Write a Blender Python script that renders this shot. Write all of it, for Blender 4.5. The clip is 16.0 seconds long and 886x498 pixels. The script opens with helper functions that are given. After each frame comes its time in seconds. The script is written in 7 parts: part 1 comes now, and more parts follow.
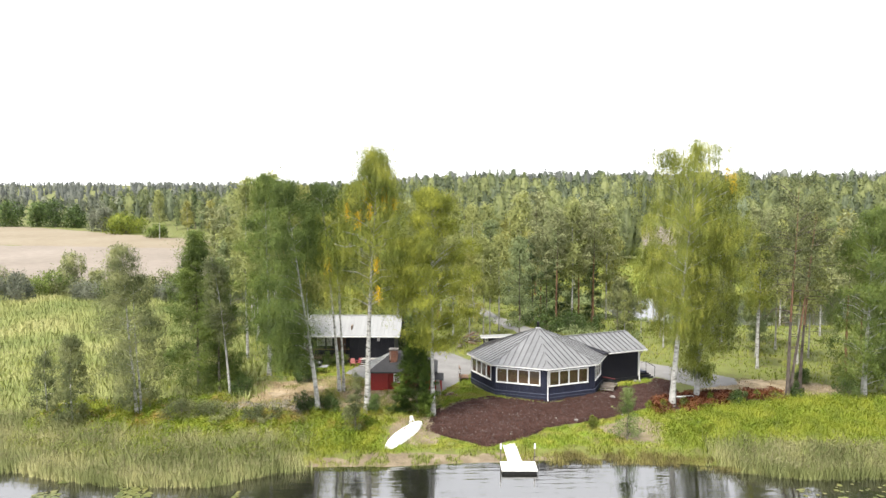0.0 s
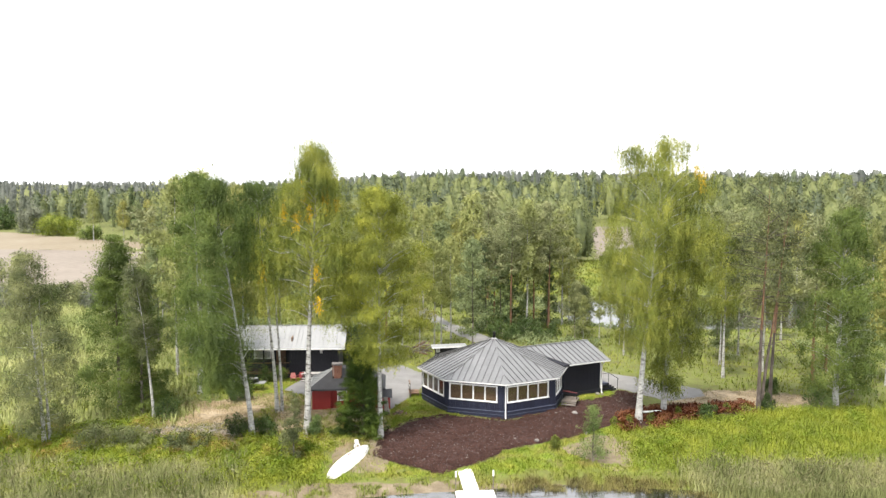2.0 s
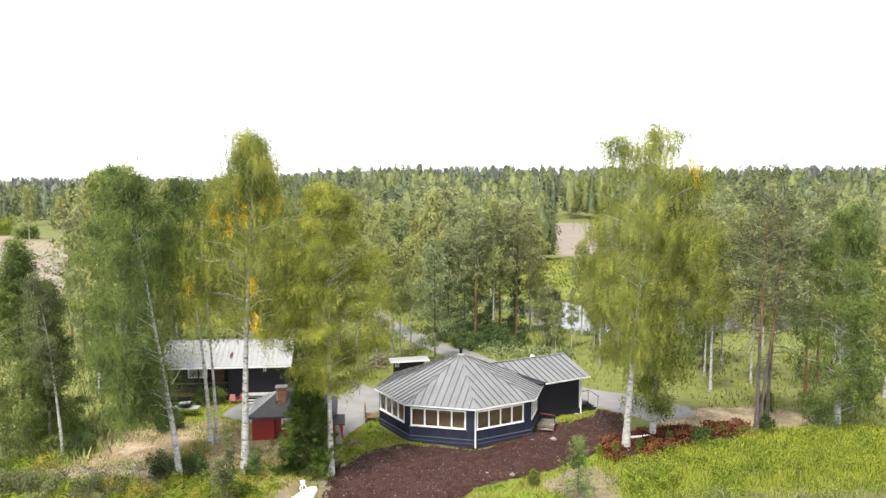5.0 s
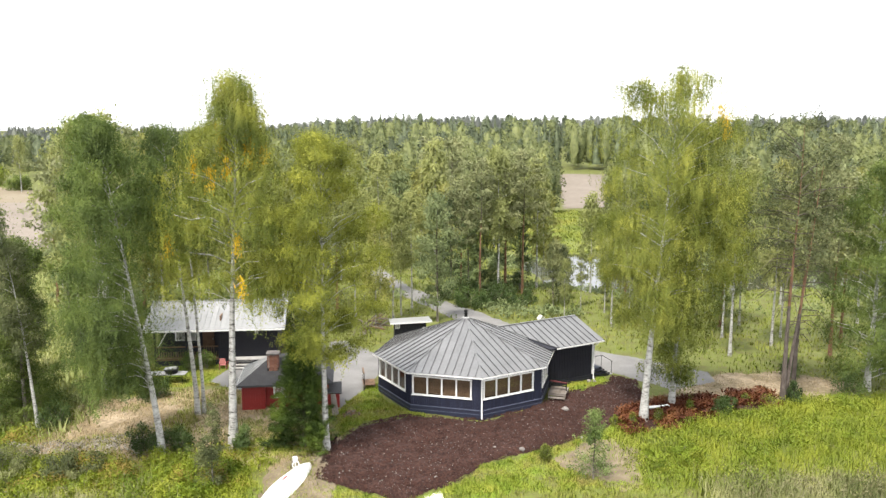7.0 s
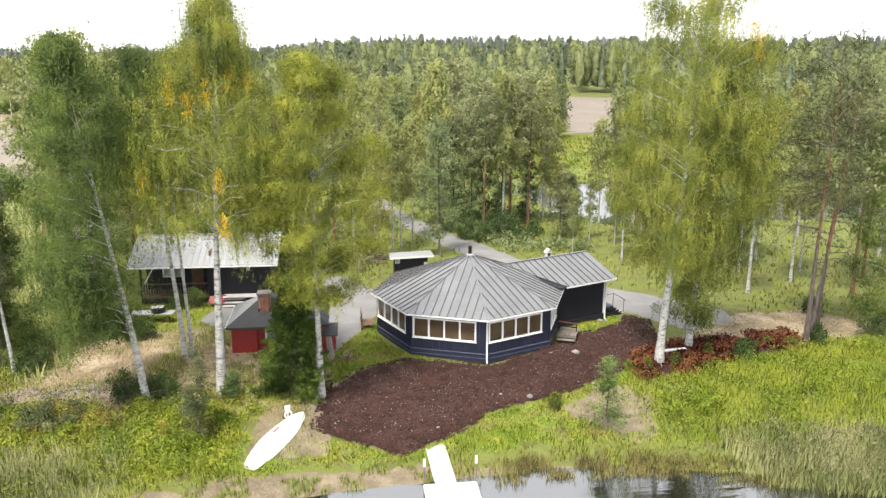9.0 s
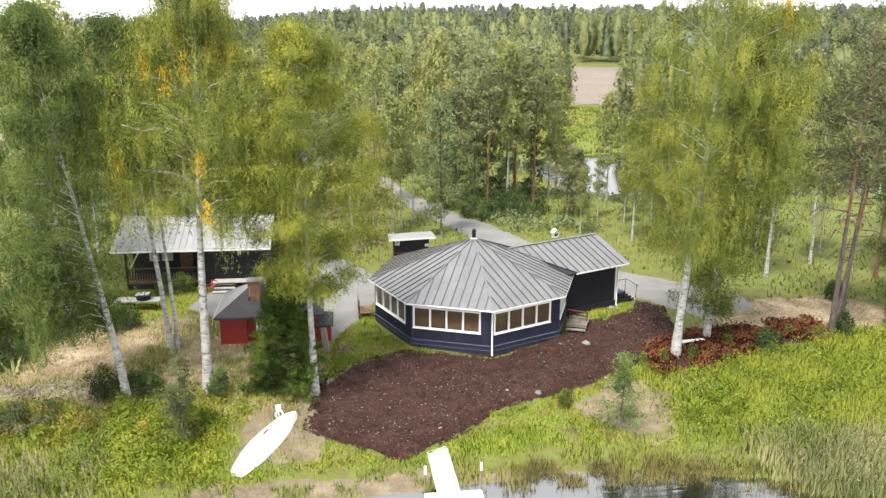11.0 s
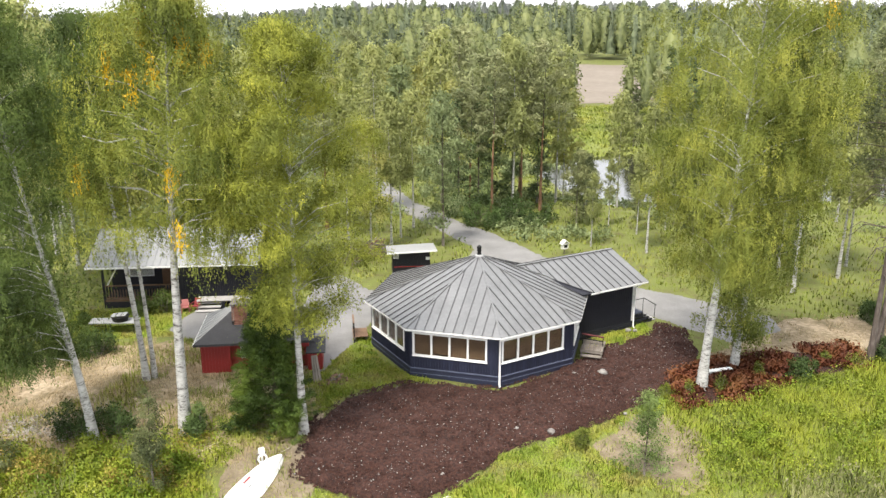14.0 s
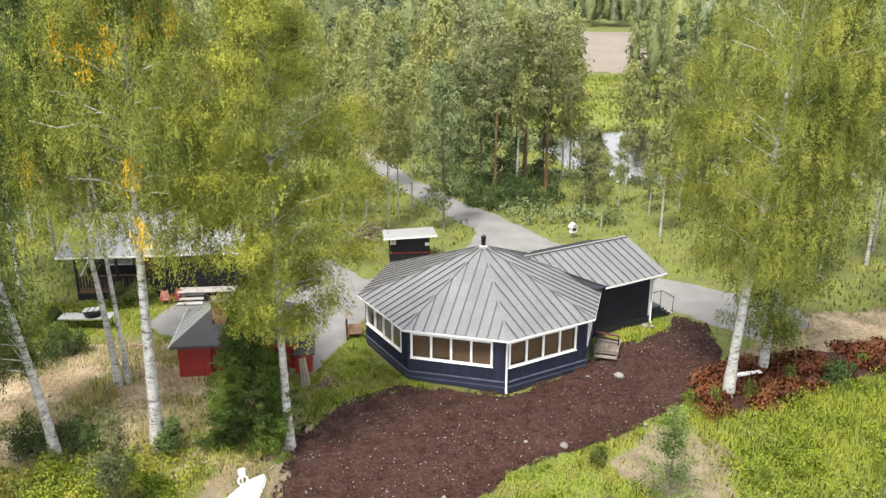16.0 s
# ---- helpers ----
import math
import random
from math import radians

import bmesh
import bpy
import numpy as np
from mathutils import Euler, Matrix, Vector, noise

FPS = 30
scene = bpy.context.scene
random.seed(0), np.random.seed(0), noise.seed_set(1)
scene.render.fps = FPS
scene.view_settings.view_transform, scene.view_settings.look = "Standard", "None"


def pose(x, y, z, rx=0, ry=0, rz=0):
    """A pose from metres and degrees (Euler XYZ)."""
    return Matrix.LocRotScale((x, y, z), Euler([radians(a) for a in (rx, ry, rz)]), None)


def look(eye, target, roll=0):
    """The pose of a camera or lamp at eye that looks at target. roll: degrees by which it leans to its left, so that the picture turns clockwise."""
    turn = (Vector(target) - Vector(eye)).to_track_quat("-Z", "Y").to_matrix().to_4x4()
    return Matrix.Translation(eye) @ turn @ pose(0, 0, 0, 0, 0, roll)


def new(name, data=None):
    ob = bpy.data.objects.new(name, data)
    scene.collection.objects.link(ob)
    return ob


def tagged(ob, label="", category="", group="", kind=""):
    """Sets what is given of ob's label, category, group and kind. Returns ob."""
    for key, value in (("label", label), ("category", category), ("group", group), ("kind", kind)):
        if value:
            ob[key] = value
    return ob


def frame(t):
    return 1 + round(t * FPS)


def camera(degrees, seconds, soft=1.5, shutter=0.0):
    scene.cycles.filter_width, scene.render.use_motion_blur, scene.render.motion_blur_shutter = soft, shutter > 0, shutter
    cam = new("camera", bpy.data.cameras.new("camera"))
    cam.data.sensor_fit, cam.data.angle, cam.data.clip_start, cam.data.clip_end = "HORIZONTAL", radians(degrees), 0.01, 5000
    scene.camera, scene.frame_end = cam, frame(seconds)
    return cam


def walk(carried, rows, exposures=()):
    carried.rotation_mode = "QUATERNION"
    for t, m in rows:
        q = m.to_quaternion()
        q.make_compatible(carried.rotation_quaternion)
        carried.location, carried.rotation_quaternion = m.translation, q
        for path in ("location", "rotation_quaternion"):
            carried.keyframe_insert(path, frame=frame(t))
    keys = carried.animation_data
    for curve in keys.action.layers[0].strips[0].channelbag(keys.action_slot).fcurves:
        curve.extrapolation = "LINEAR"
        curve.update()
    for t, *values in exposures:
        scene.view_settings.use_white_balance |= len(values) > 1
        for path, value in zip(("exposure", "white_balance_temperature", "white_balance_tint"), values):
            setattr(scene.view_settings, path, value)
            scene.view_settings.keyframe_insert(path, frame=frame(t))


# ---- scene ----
cam = camera(57.5, 16.0, soft=1.45)
METRES, EYE, TILT, LEAN, TURN = 34.0, 18.2, -4.7, 0.0, 0.0
ROWS = [
    (0.0, 0.0, 0.0, 0.0, -0.0, 0.0, -0.0),
    (0.5, 0.0, 0.0416, 0.0032, -1.07, -0.02, 0.04),
    (1.0, 0.0009, 0.0845, 0.006, -2.19, -0.01, 0.14),
    (1.5, 0.0011, 0.1273, 0.009, -2.71, -0.03, 0.18),
    (2.0, 0.0018, 0.1694, 0.0125, -3.64, -0.03, 0.24),
    (2.5, 0.0026, 0.2109, 0.0161, -4.37, -0.02, 0.3),
    (3.0, 0.004, 0.252, 0.0196, -5.46, -0.02, 0.37),
    (3.5, 0.006, 0.2924, 0.0228, -6.39, -0.02, 0.44),
    (6.0, 0.0162, 0.4773, 0.0361, -6.72, -1.52, 0.5),
    (6.5, 0.0186, 0.5096, 0.038, -6.68, -2.59, 0.49),
    (7.0, 0.021, 0.5407, 0.0397, -6.65, -3.85, 0.51),
    (7.5, 0.0236, 0.5706, 0.042, -6.62, -5.19, 0.49),
    (8.0, 0.0263, 0.5995, 0.0441, -6.6, -6.53, 0.51),
    (8.5, 0.0294, 0.6275, 0.0458, -6.57, -7.87, 0.49),
    (9.0, 0.0323, 0.654, 0.0471, -6.54, -9.23, 0.5),
    (11.5, 0.0446, 0.7685, 0.0566, -6.43, -11.35, 0.58),
    (12.0, 0.0464, 0.7846, 0.0581, -6.41, -11.37, 0.56),
    (12.5, 0.0478, 0.7998, 0.0594, -6.4, -11.37, 0.57),
    (13.0, 0.0494, 0.8204, 0.0613, -6.38, -11.36, 0.56),
    (13.5, 0.0516, 0.8461, 0.0632, -6.36, -11.34, 0.55),
    (14.0, 0.0541, 0.8746, 0.0653, -6.36, -11.52, 0.54),
    (14.5, 0.0568, 0.9047, 0.0673, -6.36, -12.08, 0.55),
    (15.0, 0.0595, 0.9351, 0.0694, -6.36, -12.64, 0.54),
    (15.5, 0.0625, 0.9652, 0.0717, -6.38, -13.2, 0.54),
    (16.0, 0.0655, 0.9944, 0.0739, -6.4, -13.76, 0.55),
]
walk(cam, [(t, pose(0, 0, EYE, TILT, LEAN, TURN) @ pose(METRES * x, METRES * y, METRES * z, 90 + pitch, roll, yaw)) for t, x, y, z, yaw, pitch, roll in ROWS])

# ---- light: bright overcast sky with a wide, weak sun ----
scene.view_settings.exposure = 1.47
SUN_ELEVATION, SUN_TURN = 64.0, 215.0  # degrees; compass turn from +y, clockwise
world = bpy.data.worlds.new("overcast_sky")
scene.world = world
world.use_nodes = True
wn = world.node_tree.nodes
wl = world.node_tree.links
wn.clear()
sky = wn.new("ShaderNodeTexSky")
sky.sky_type, sky.sun_disc = "NISHITA", False
sky.sun_elevation, sky.sun_rotation = radians(SUN_ELEVATION), radians(SUN_TURN)
sky_scale = wn.new("ShaderNodeMix")
sky_scale.data_type, sky_scale.blend_type = "RGBA", "MULTIPLY"
sky_scale.inputs["Factor"].default_value = 1.0
sky_scale.inputs["B"].default_value = (0.1, 0.1, 0.1, 1)
cloud = wn.new("ShaderNodeMix")
cloud.data_type = "RGBA"
cloud.inputs["Factor"].default_value = 0.9
cloud.inputs["B"].default_value = (0.97, 0.975, 1.0, 1)
sky_out = wn.new("ShaderNodeBackground")
sky_out.inputs["Strength"].default_value = 0.76
world_out = wn.new("ShaderNodeOutputWorld")
wl.new(sky.outputs["Color"], sky_scale.inputs["A"])
wl.new(sky_scale.outputs["Result"], cloud.inputs["A"])
wl.new(cloud.outputs["Result"], sky_out.inputs["Color"])
wl.new(sky_out.outputs["Background"], world_out.inputs["Surface"])
sun_data = bpy.data.lights.new("sun", "SUN")
sun_data.energy, sun_data.angle, sun_data.color = 2.3, radians(12), (1.0, 0.93, 0.83)
sun = new("sun", sun_data)
el, az = radians(SUN_ELEVATION), radians(SUN_TURN)
SUN_FROM = Vector((math.sin(az) * math.cos(el), math.cos(az) * math.cos(el), math.sin(el)))
sun.matrix_world = look(SUN_FROM * 300, (0, 0, 0))


# ---- materials ----
def material(name, ramp, scale=1.0, rough=0.8, metal=0.0, bump=0.0, bump_scale=None, fine=None, island=0.0, each=0.0,
             leaf=0.0, stretch=(1, 1, 1), spec=0.5, detail=4.0, lo=0.3, hi=0.7):
    """Noise over a ramp of base colours; fine: a second, smaller grain; island, each: value changes from piece to piece and
    from object to object; leaf: share of light let through."""
    m = bpy.data.materials.new(name)
    m.use_nodes = True
    n, l = m.node_tree.nodes, m.node_tree.links
    b = n["Principled BSDF"]
    out = n["Material Output"]
    co = n.new("ShaderNodeTexCoord")
    mp = n.new("ShaderNodeMapping")
    mp.inputs["Scale"].default_value = stretch
    l.new(co.outputs["Object"], mp.inputs["Vector"])
    no = n.new("ShaderNodeTexNoise")
    no.inputs["Scale"].default_value, no.inputs["Detail"].default_value = scale, detail
    l.new(mp.outputs["Vector"], no.inputs["Vector"])
    fac = no.outputs["Fac"]
    if fine:
        n2 = n.new("ShaderNodeTexNoise")
        n2.inputs["Scale"].default_value, n2.inputs["Detail"].default_value = fine, 3.0
        l.new(mp.outputs["Vector"], n2.inputs["Vector"])
        mx = n.new("ShaderNodeMix")
        mx.inputs["Factor"].default_value = 0.42
        l.new(fac, mx.inputs["A"])
        l.new(n2.outputs["Fac"], mx.inputs["B"])
        fac = mx.outputs["Result"]
    if island or each:
        add = fac
        for amount, source in ((island, "island"), (each, "each")):
            if not amount:
                continue
            g = n.new("ShaderNodeNewGeometry") if source == "island" else n.new("ShaderNodeObjectInfo")
            k = n.new("ShaderNodeMath")
            k.operation = "MULTIPLY_ADD"
            k.inputs[1].default_value, k.inputs[2].default_value = amount, -amount / 2
            l.new(g.outputs["Random Per Island" if source == "island" else "Random"], k.inputs[0])
            a = n.new("ShaderNodeMath")
            l.new(add, a.inputs[0])
            l.new(k.outputs[0], a.inputs[1])
            add = a.outputs[0]
        fac = add
    r = n.new("ShaderNodeValToRGB")
    e = r.color_ramp.elements
    e[0].position, e[1].position = lo, hi
    e[0].color, e[1].color = (*ramp[0], 1), (*ramp[-1], 1)
    for i, c in enumerate(ramp[1:-1], 1):
        x = e.new(lo + (hi - lo) * i / (len(ramp) - 1))
        x.color = (*c, 1)
    l.new(fac, r.inputs["Fac"])
    l.new(r.outputs["Color"], b.inputs["Base Color"])
    b.inputs["Roughness"].default_value, b.inputs["Metallic"].default_value = rough, metal
    b.inputs["Specular IOR Level"].default_value = spec
    if bump:
        bp = n.new("ShaderNodeBump")
        bp.inputs["Strength"].default_value, bp.inputs["Distance"].default_value = 0.6, bump
        nb = n.new("ShaderNodeTexNoise")
        nb.inputs["Scale"].default_value, nb.inputs["Detail"].default_value = bump_scale or scale * 4, 4.0
        l.new(mp.outputs["Vector"], nb.inputs["Vector"])
        l.new(nb.outputs["Fac"], bp.inputs["Height"])
        l.new(bp.outputs["Normal"], b.inputs["Normal"])
    if leaf:
        tr = n.new("ShaderNodeBsdfTranslucent")
        l.new(r.outputs["Color"], tr.inputs["Color"])
        ms = n.new("ShaderNodeMixShader")
        ms.inputs["Fac"].default_value = leaf
        l.new(b.outputs["BSDF"], ms.inputs[1])
        l.new(tr.outputs["BSDF"], ms.inputs[2])
        l.new(ms.outputs["Shader"], out.inputs["Surface"])
    return m


def foliage(name, dark, mid, light, each=0.18, scale=0.6, leaf=None, rough=0.55, island=0.05, fine=None, stand=0.0, deep=0.72):
    """Leaves: tone from clump to clump, from leaf to leaf and from tree to tree; stand: how much the tone changes from tree to tree where one mesh holds a wood."""
    if leaf is None:
        leaf = 0.36 if each or stand else 0.15
    if each or stand:
        dark, mid, light = [c * deep for c in dark], [c * (0.6 + 0.4 * deep) for c in mid], [c * 1.14 for c in light]
    m = material(name, [dark, mid, light], scale=scale, rough=rough, island=island, each=each, leaf=leaf, spec=0.25, detail=2.0, fine=fine)
    if stand:
        n, l = m.node_tree.nodes, m.node_tree.links
        ramp = next(q for q in n if q.type == "VALTORGB")
        tone = n.new("ShaderNodeAttribute")
        tone.attribute_name = "tree_tone"
        k = n.new("ShaderNodeMath")
        k.operation = "MULTIPLY"
        k.inputs[1].default_value = stand
        l.new(tone.outputs["Fac"], k.inputs[0])
        a = n.new("ShaderNodeMath")
        l.new(ramp.inputs["Fac"].links[0].from_socket, a.inputs[0])
        l.new(k.outputs[0], a.inputs[1])
        l.new(a.outputs[0], ramp.inputs["Fac"])
    return m


M_LEAF_BIRCH = foliage("birch_leaves", (0.0971, 0.133, 0.0233), (0.175, 0.214, 0.0336), (0.284, 0.297, 0.0504))
M_LEAF_BIRCH_YELLOW = foliage("yellowing_birch_leaves", (0.216, 0.254, 0.041), (0.356, 0.383, 0.0562), (0.497, 0.486, 0.0778))
M_LEAF_BRIGHT = foliage("bright_birch_leaves", (0.126, 0.164, 0.0297), (0.228, 0.264, 0.0446), (0.36, 0.363, 0.0686))
M_LEAF_GOLD = foliage("golden_leaves", (0.50, 0.30, 0.012), (0.68, 0.43, 0.018), (0.80, 0.56, 0.04), each=0)
M_LEAF_GREEN = foliage("broad_leaves", (0.066, 0.104, 0.026), (0.112, 0.162, 0.036), (0.17, 0.22, 0.05))
M_LEAF_SALLOW = foliage("grey_green_sallow_leaves", (0.0969, 0.121, 0.0525), (0.178, 0.203, 0.084), (0.286, 0.299, 0.131))
M_SAPLING = foliage("fresh_sapling_leaves", (0.09, 0.15, 0.04), (0.15, 0.22, 0.06), (0.23, 0.30, 0.10))
M_LEAF_DARK = foliage("dark_bush_leaves", (0.046, 0.078, 0.022), (0.086, 0.138, 0.038), (0.15, 0.205, 0.06))
M_NEEDLE_SPRUCE = foliage("spruce_needles", (0.0277, 0.0535, 0.0084), (0.0634, 0.107, 0.0132), (0.127, 0.178, 0.0237), leaf=0.15)
M_NEEDLE_PINE = foliage("pine_needles", (0.0765, 0.0984, 0.0394), (0.146, 0.167, 0.0662), (0.23, 0.238, 0.0945), leaf=0.15)
# Leaves of the wood behind, with grey-green haze mixed into their colours
M_WOODS_HAZED = foliage("hazed_wood_leaves", (0.15, 0.185, 0.075), (0.185, 0.218, 0.090), (0.225, 0.25, 0.10), scale=0.5, stand=0.4)
# Horizon leaves: distance haze is put into the base colour, greyer and lighter
M_WOODS_FAR_HAZED = foliage("hazed_far_leaves", (0.115, 0.130, 0.118), (0.150, 0.165, 0.148), (0.185, 0.200, 0.165), scale=0.05, stand=0.4)
# Conifer needles greyed and lightened in colour to stand for haze
M_CONIFERS_HAZED = foliage("hazed_conifer_needles", (0.115, 0.145, 0.078), (0.125, 0.155, 0.085), (0.15, 0.18, 0.10), scale=0.5, leaf=0.15, stand=0.4)
# Lightened for haze on the far trees; pale willows share this colour
M_PALE_HAZED = foliage("pale_hazed_leaves", (0.145, 0.165, 0.12), (0.19, 0.21, 0.15), (0.25, 0.265, 0.19), scale=0.3, stand=0.4)
# Trees of the wood: the same kinds, lightened in base colour for haze
M_HAZED_BIRCH = foliage("hazed_wood_birch_leaves", (0.236, 0.262, 0.0921), (0.29, 0.317, 0.111), (0.349, 0.367, 0.138), deep=0.95)
M_HAZED_GOLD = foliage("hazed_yellowing_leaves", (0.259, 0.265, 0.0778), (0.316, 0.317, 0.0928), (0.377, 0.364, 0.117), deep=0.95)
M_HAZED_GREEN = foliage("hazed_aspen_leaves", (0.179, 0.225, 0.0999), (0.221, 0.268, 0.119), (0.265, 0.309, 0.136), deep=0.95)
M_HAZED_PINE = foliage("hazed_pine_needles", (0.185, 0.204, 0.0952), (0.235, 0.255, 0.118), (0.291, 0.302, 0.146), leaf=0.2, deep=0.95)
M_HAZED_SPRUCE = foliage("hazed_spruce_needles", (0.07, 0.104, 0.05), (0.13, 0.18, 0.072), (0.23, 0.29, 0.11), leaf=0.2)
M_WILLOW = foliage("bright_willow_leaves", (0.11, 0.16, 0.022), (0.19, 0.24, 0.034), (0.29, 0.32, 0.05))
M_HERB = foliage("shore_herbs", (0.123, 0.167, 0.0158), (0.194, 0.238, 0.0211), (0.255, 0.282, 0.0299), each=0, scale=0.5, island=0.04)
M_RUST = foliage("rusty_herbs", (0.16, 0.12, 0.03), (0.27, 0.20, 0.045), (0.36, 0.28, 0.07), each=0, scale=0.6, island=0.12)
M_FERN = foliage("rust_brown_ferns", (0.0643, 0.0198, 0.0108), (0.128, 0.0405, 0.0181), (0.202, 0.09, 0.0316), each=0, scale=0.8)
M_SEDGE = foliage("olive_brown_sedge", (0.10, 0.085, 0.03), (0.17, 0.15, 0.045), (0.25, 0.24, 0.07), each=0, scale=0.7)
M_SCRUB = foliage("grey_dry_brush", (0.14, 0.125, 0.10), (0.25, 0.23, 0.20), (0.40, 0.38, 0.35), each=0, scale=0.9)
M_REED = foliage("reeds", (0.12, 0.14, 0.045), (0.2, 0.22, 0.082), (0.33, 0.32, 0.145), each=0, scale=0.3)
M_PLUME = foliage("reed_plumes", (0.15, 0.145, 0.07), (0.21, 0.20, 0.10), (0.27, 0.26, 0.14), each=0, scale=0.5)
M_MEADOW = foliage("meadow_grass", (0.16, 0.2, 0.062), (0.25, 0.28, 0.095), (0.35, 0.35, 0.145), each=0, scale=0.08)
M_LAWN = foliage("lawn_grass", (0.288, 0.25, 0.0725), (0.275, 0.306, 0.0425), (0.213, 0.338, 0.0275), each=0, scale=0.45)
M_TUFT = foliage("bright_grass_tufts", (0.103, 0.164, 0.0143), (0.186, 0.251, 0.0214), (0.31, 0.328, 0.0446), each=0, scale=0.6)
M_WILD = foliage("wood_edge_grass", (0.14, 0.18, 0.028), (0.19, 0.225, 0.035), (0.26, 0.265, 0.05), each=0, scale=0.15)
M_DRY = foliage("dry_grass", (0.26, 0.20, 0.11), (0.36, 0.285, 0.165), (0.47, 0.39, 0.24), each=0, scale=0.4)
M_BIRCH_BARK = material("birch_bark", [(0.064, 0.0576, 0.0512), (0.36, 0.355, 0.335), (0.50, 0.495, 0.48)], scale=2.2, rough=0.75, bump=0.01,
                        stretch=(1, 1, 2.6), fine=8, lo=0.36, hi=0.60)
M_GREY_BARK = material("grey_bark", [(0.10, 0.085, 0.07), (0.20, 0.175, 0.15), (0.30, 0.27, 0.24)], scale=3, rough=0.9, bump=0.03, stretch=(2, 2, 0.6))
M_LOWER_BARK = material("dark_furrowed_bark", [(0.05, 0.04, 0.034), (0.10, 0.08, 0.068), (0.16, 0.135, 0.12)], scale=3, rough=0.95, bump=0.03, stretch=(2, 2, 0.6))
M_PINE_BARK = material("pine_bark", [(0.096, 0.0552, 0.0346), (0.192, 0.103, 0.0576), (0.243, 0.147, 0.0845)], scale=2, rough=0.9, bump=0.03, stretch=(2, 2, 0.7))
M_GROUND = material("grassy_earth", [(0.088, 0.076, 0.028), (0.105, 0.115, 0.026), (0.115, 0.14, 0.025), (0.15, 0.148, 0.05)], scale=0.9, fine=7, lo=0.36, hi=0.66, rough=0.95, bump=0.06, bump_scale=3)
M_MEADOW_GROUND = material("meadow_turf", [(0.085, 0.115, 0.026), (0.125, 0.15, 0.03), (0.17, 0.175, 0.042)], scale=0.15, fine=2.5, rough=0.95, bump=0.1, bump_scale=2)
M_SOIL = material("tilled_soil", [(0.0158, 0.00474, 0.00296), (0.0377, 0.0128, 0.00787), (0.0655, 0.0255, 0.0165)], scale=7, fine=26, rough=0.95, bump=0.3, bump_scale=8, lo=0.40, hi=0.62)
M_SAND = material("shore_sand", [(0.085, 0.066, 0.04), (0.16, 0.128, 0.084), (0.25, 0.205, 0.145)], scale=1.1, fine=8, rough=0.95, bump=0.03)
M_DRYGROUND = material("dry_forest_floor", [(0.115, 0.0943, 0.0483), (0.23, 0.178, 0.113), (0.38, 0.31, 0.218)], scale=0.6, fine=4, rough=0.95, bump=0.05, lo=0.38, hi=0.64)
M_GRAVEL = material("grey_gravel", [(0.131, 0.13, 0.127), (0.179, 0.176, 0.174), (0.221, 0.218, 0.216)], scale=0.6, fine=14, rough=0.95, bump=0.02)
M_STUBBLE = material("harvested_field", [(0.149, 0.124, 0.0981), (0.19, 0.161, 0.132), (0.23, 0.199, 0.167)], scale=0.04, fine=0.6, rough=0.95)
M_STRAW = material("ripe_grain_field", [(0.156, 0.126, 0.0785), (0.192, 0.158, 0.106), (0.219, 0.191, 0.138)], scale=0.05, fine=0.5, rough=0.95)
M_STONE = material("stones", [(0.102, 0.0922, 0.0878), (0.157, 0.143, 0.134), (0.23, 0.217, 0.203)], scale=3, rough=0.85, each=0.5, island=0.5)
M_NAVY = material("dark_blue_boards", [(0.0104, 0.0129, 0.0301), (0.0135, 0.0167, 0.0377), (0.0177, 0.0216, 0.0466)], scale=1.2, fine=9, rough=0.55, stretch=(1, 1, 0.25), island=0.25, each=0.45)
M_BLACK = material("black_blue_boards", [(0.00732, 0.00789, 0.0138), (0.0102, 0.0107, 0.0187), (0.0146, 0.0152, 0.0249)], scale=1.2, fine=9, rough=0.6, stretch=(1, 1, 0.25), island=0.2)
M_NAVY_TRIM = material("blue_grey_plinth_paint", [(0.0552, 0.0653, 0.104), (0.0736, 0.0845, 0.13), (0.0957, 0.108, 0.155)], scale=2, rough=0.6)
M_WHITE = material("white_paint", [(0.70, 0.70, 0.69), (0.78, 0.78, 0.77), (0.82, 0.82, 0.81)], scale=2.5, fine=12, rough=0.5)
M_ROOF = material("grey_seamed_sheet", [(0.165, 0.168, 0.171), (0.20, 0.203, 0.206), (0.235, 0.238, 0.241)], scale=0.7, fine=6, rough=0.36, metal=0.5, each=0.12)
# Darker than the sheet: the shadow line beside each seam is in its colour
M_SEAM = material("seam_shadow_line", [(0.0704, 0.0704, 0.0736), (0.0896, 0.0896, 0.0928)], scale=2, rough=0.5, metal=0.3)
M_SEAM_LIGHT = material("pale_seam", [(0.23, 0.236, 0.243), (0.284, 0.29, 0.297)], scale=2, rough=0.5, metal=0.2)
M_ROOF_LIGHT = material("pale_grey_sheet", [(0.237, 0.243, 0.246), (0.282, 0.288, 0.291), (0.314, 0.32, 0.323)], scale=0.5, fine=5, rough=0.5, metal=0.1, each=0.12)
M_FELT = material("dark_roofing_felt", [(0.0288, 0.0288, 0.032), (0.0397, 0.0397, 0.0435), (0.0544, 0.0544, 0.0576)], scale=1.5, fine=15, rough=0.9, bump=0.01)
M_RED = material("red_boards", [(0.173, 0.0109, 0.0109), (0.228, 0.0173, 0.0152), (0.282, 0.0282, 0.024)], scale=1.2, fine=9, rough=0.6, stretch=(1, 1, 0.25), island=0.2)
M_RED_FADED = material("faded_dark_red_paint", [(0.085, 0.018, 0.02), (0.13, 0.03, 0.032)], scale=4, fine=20, rough=0.7)
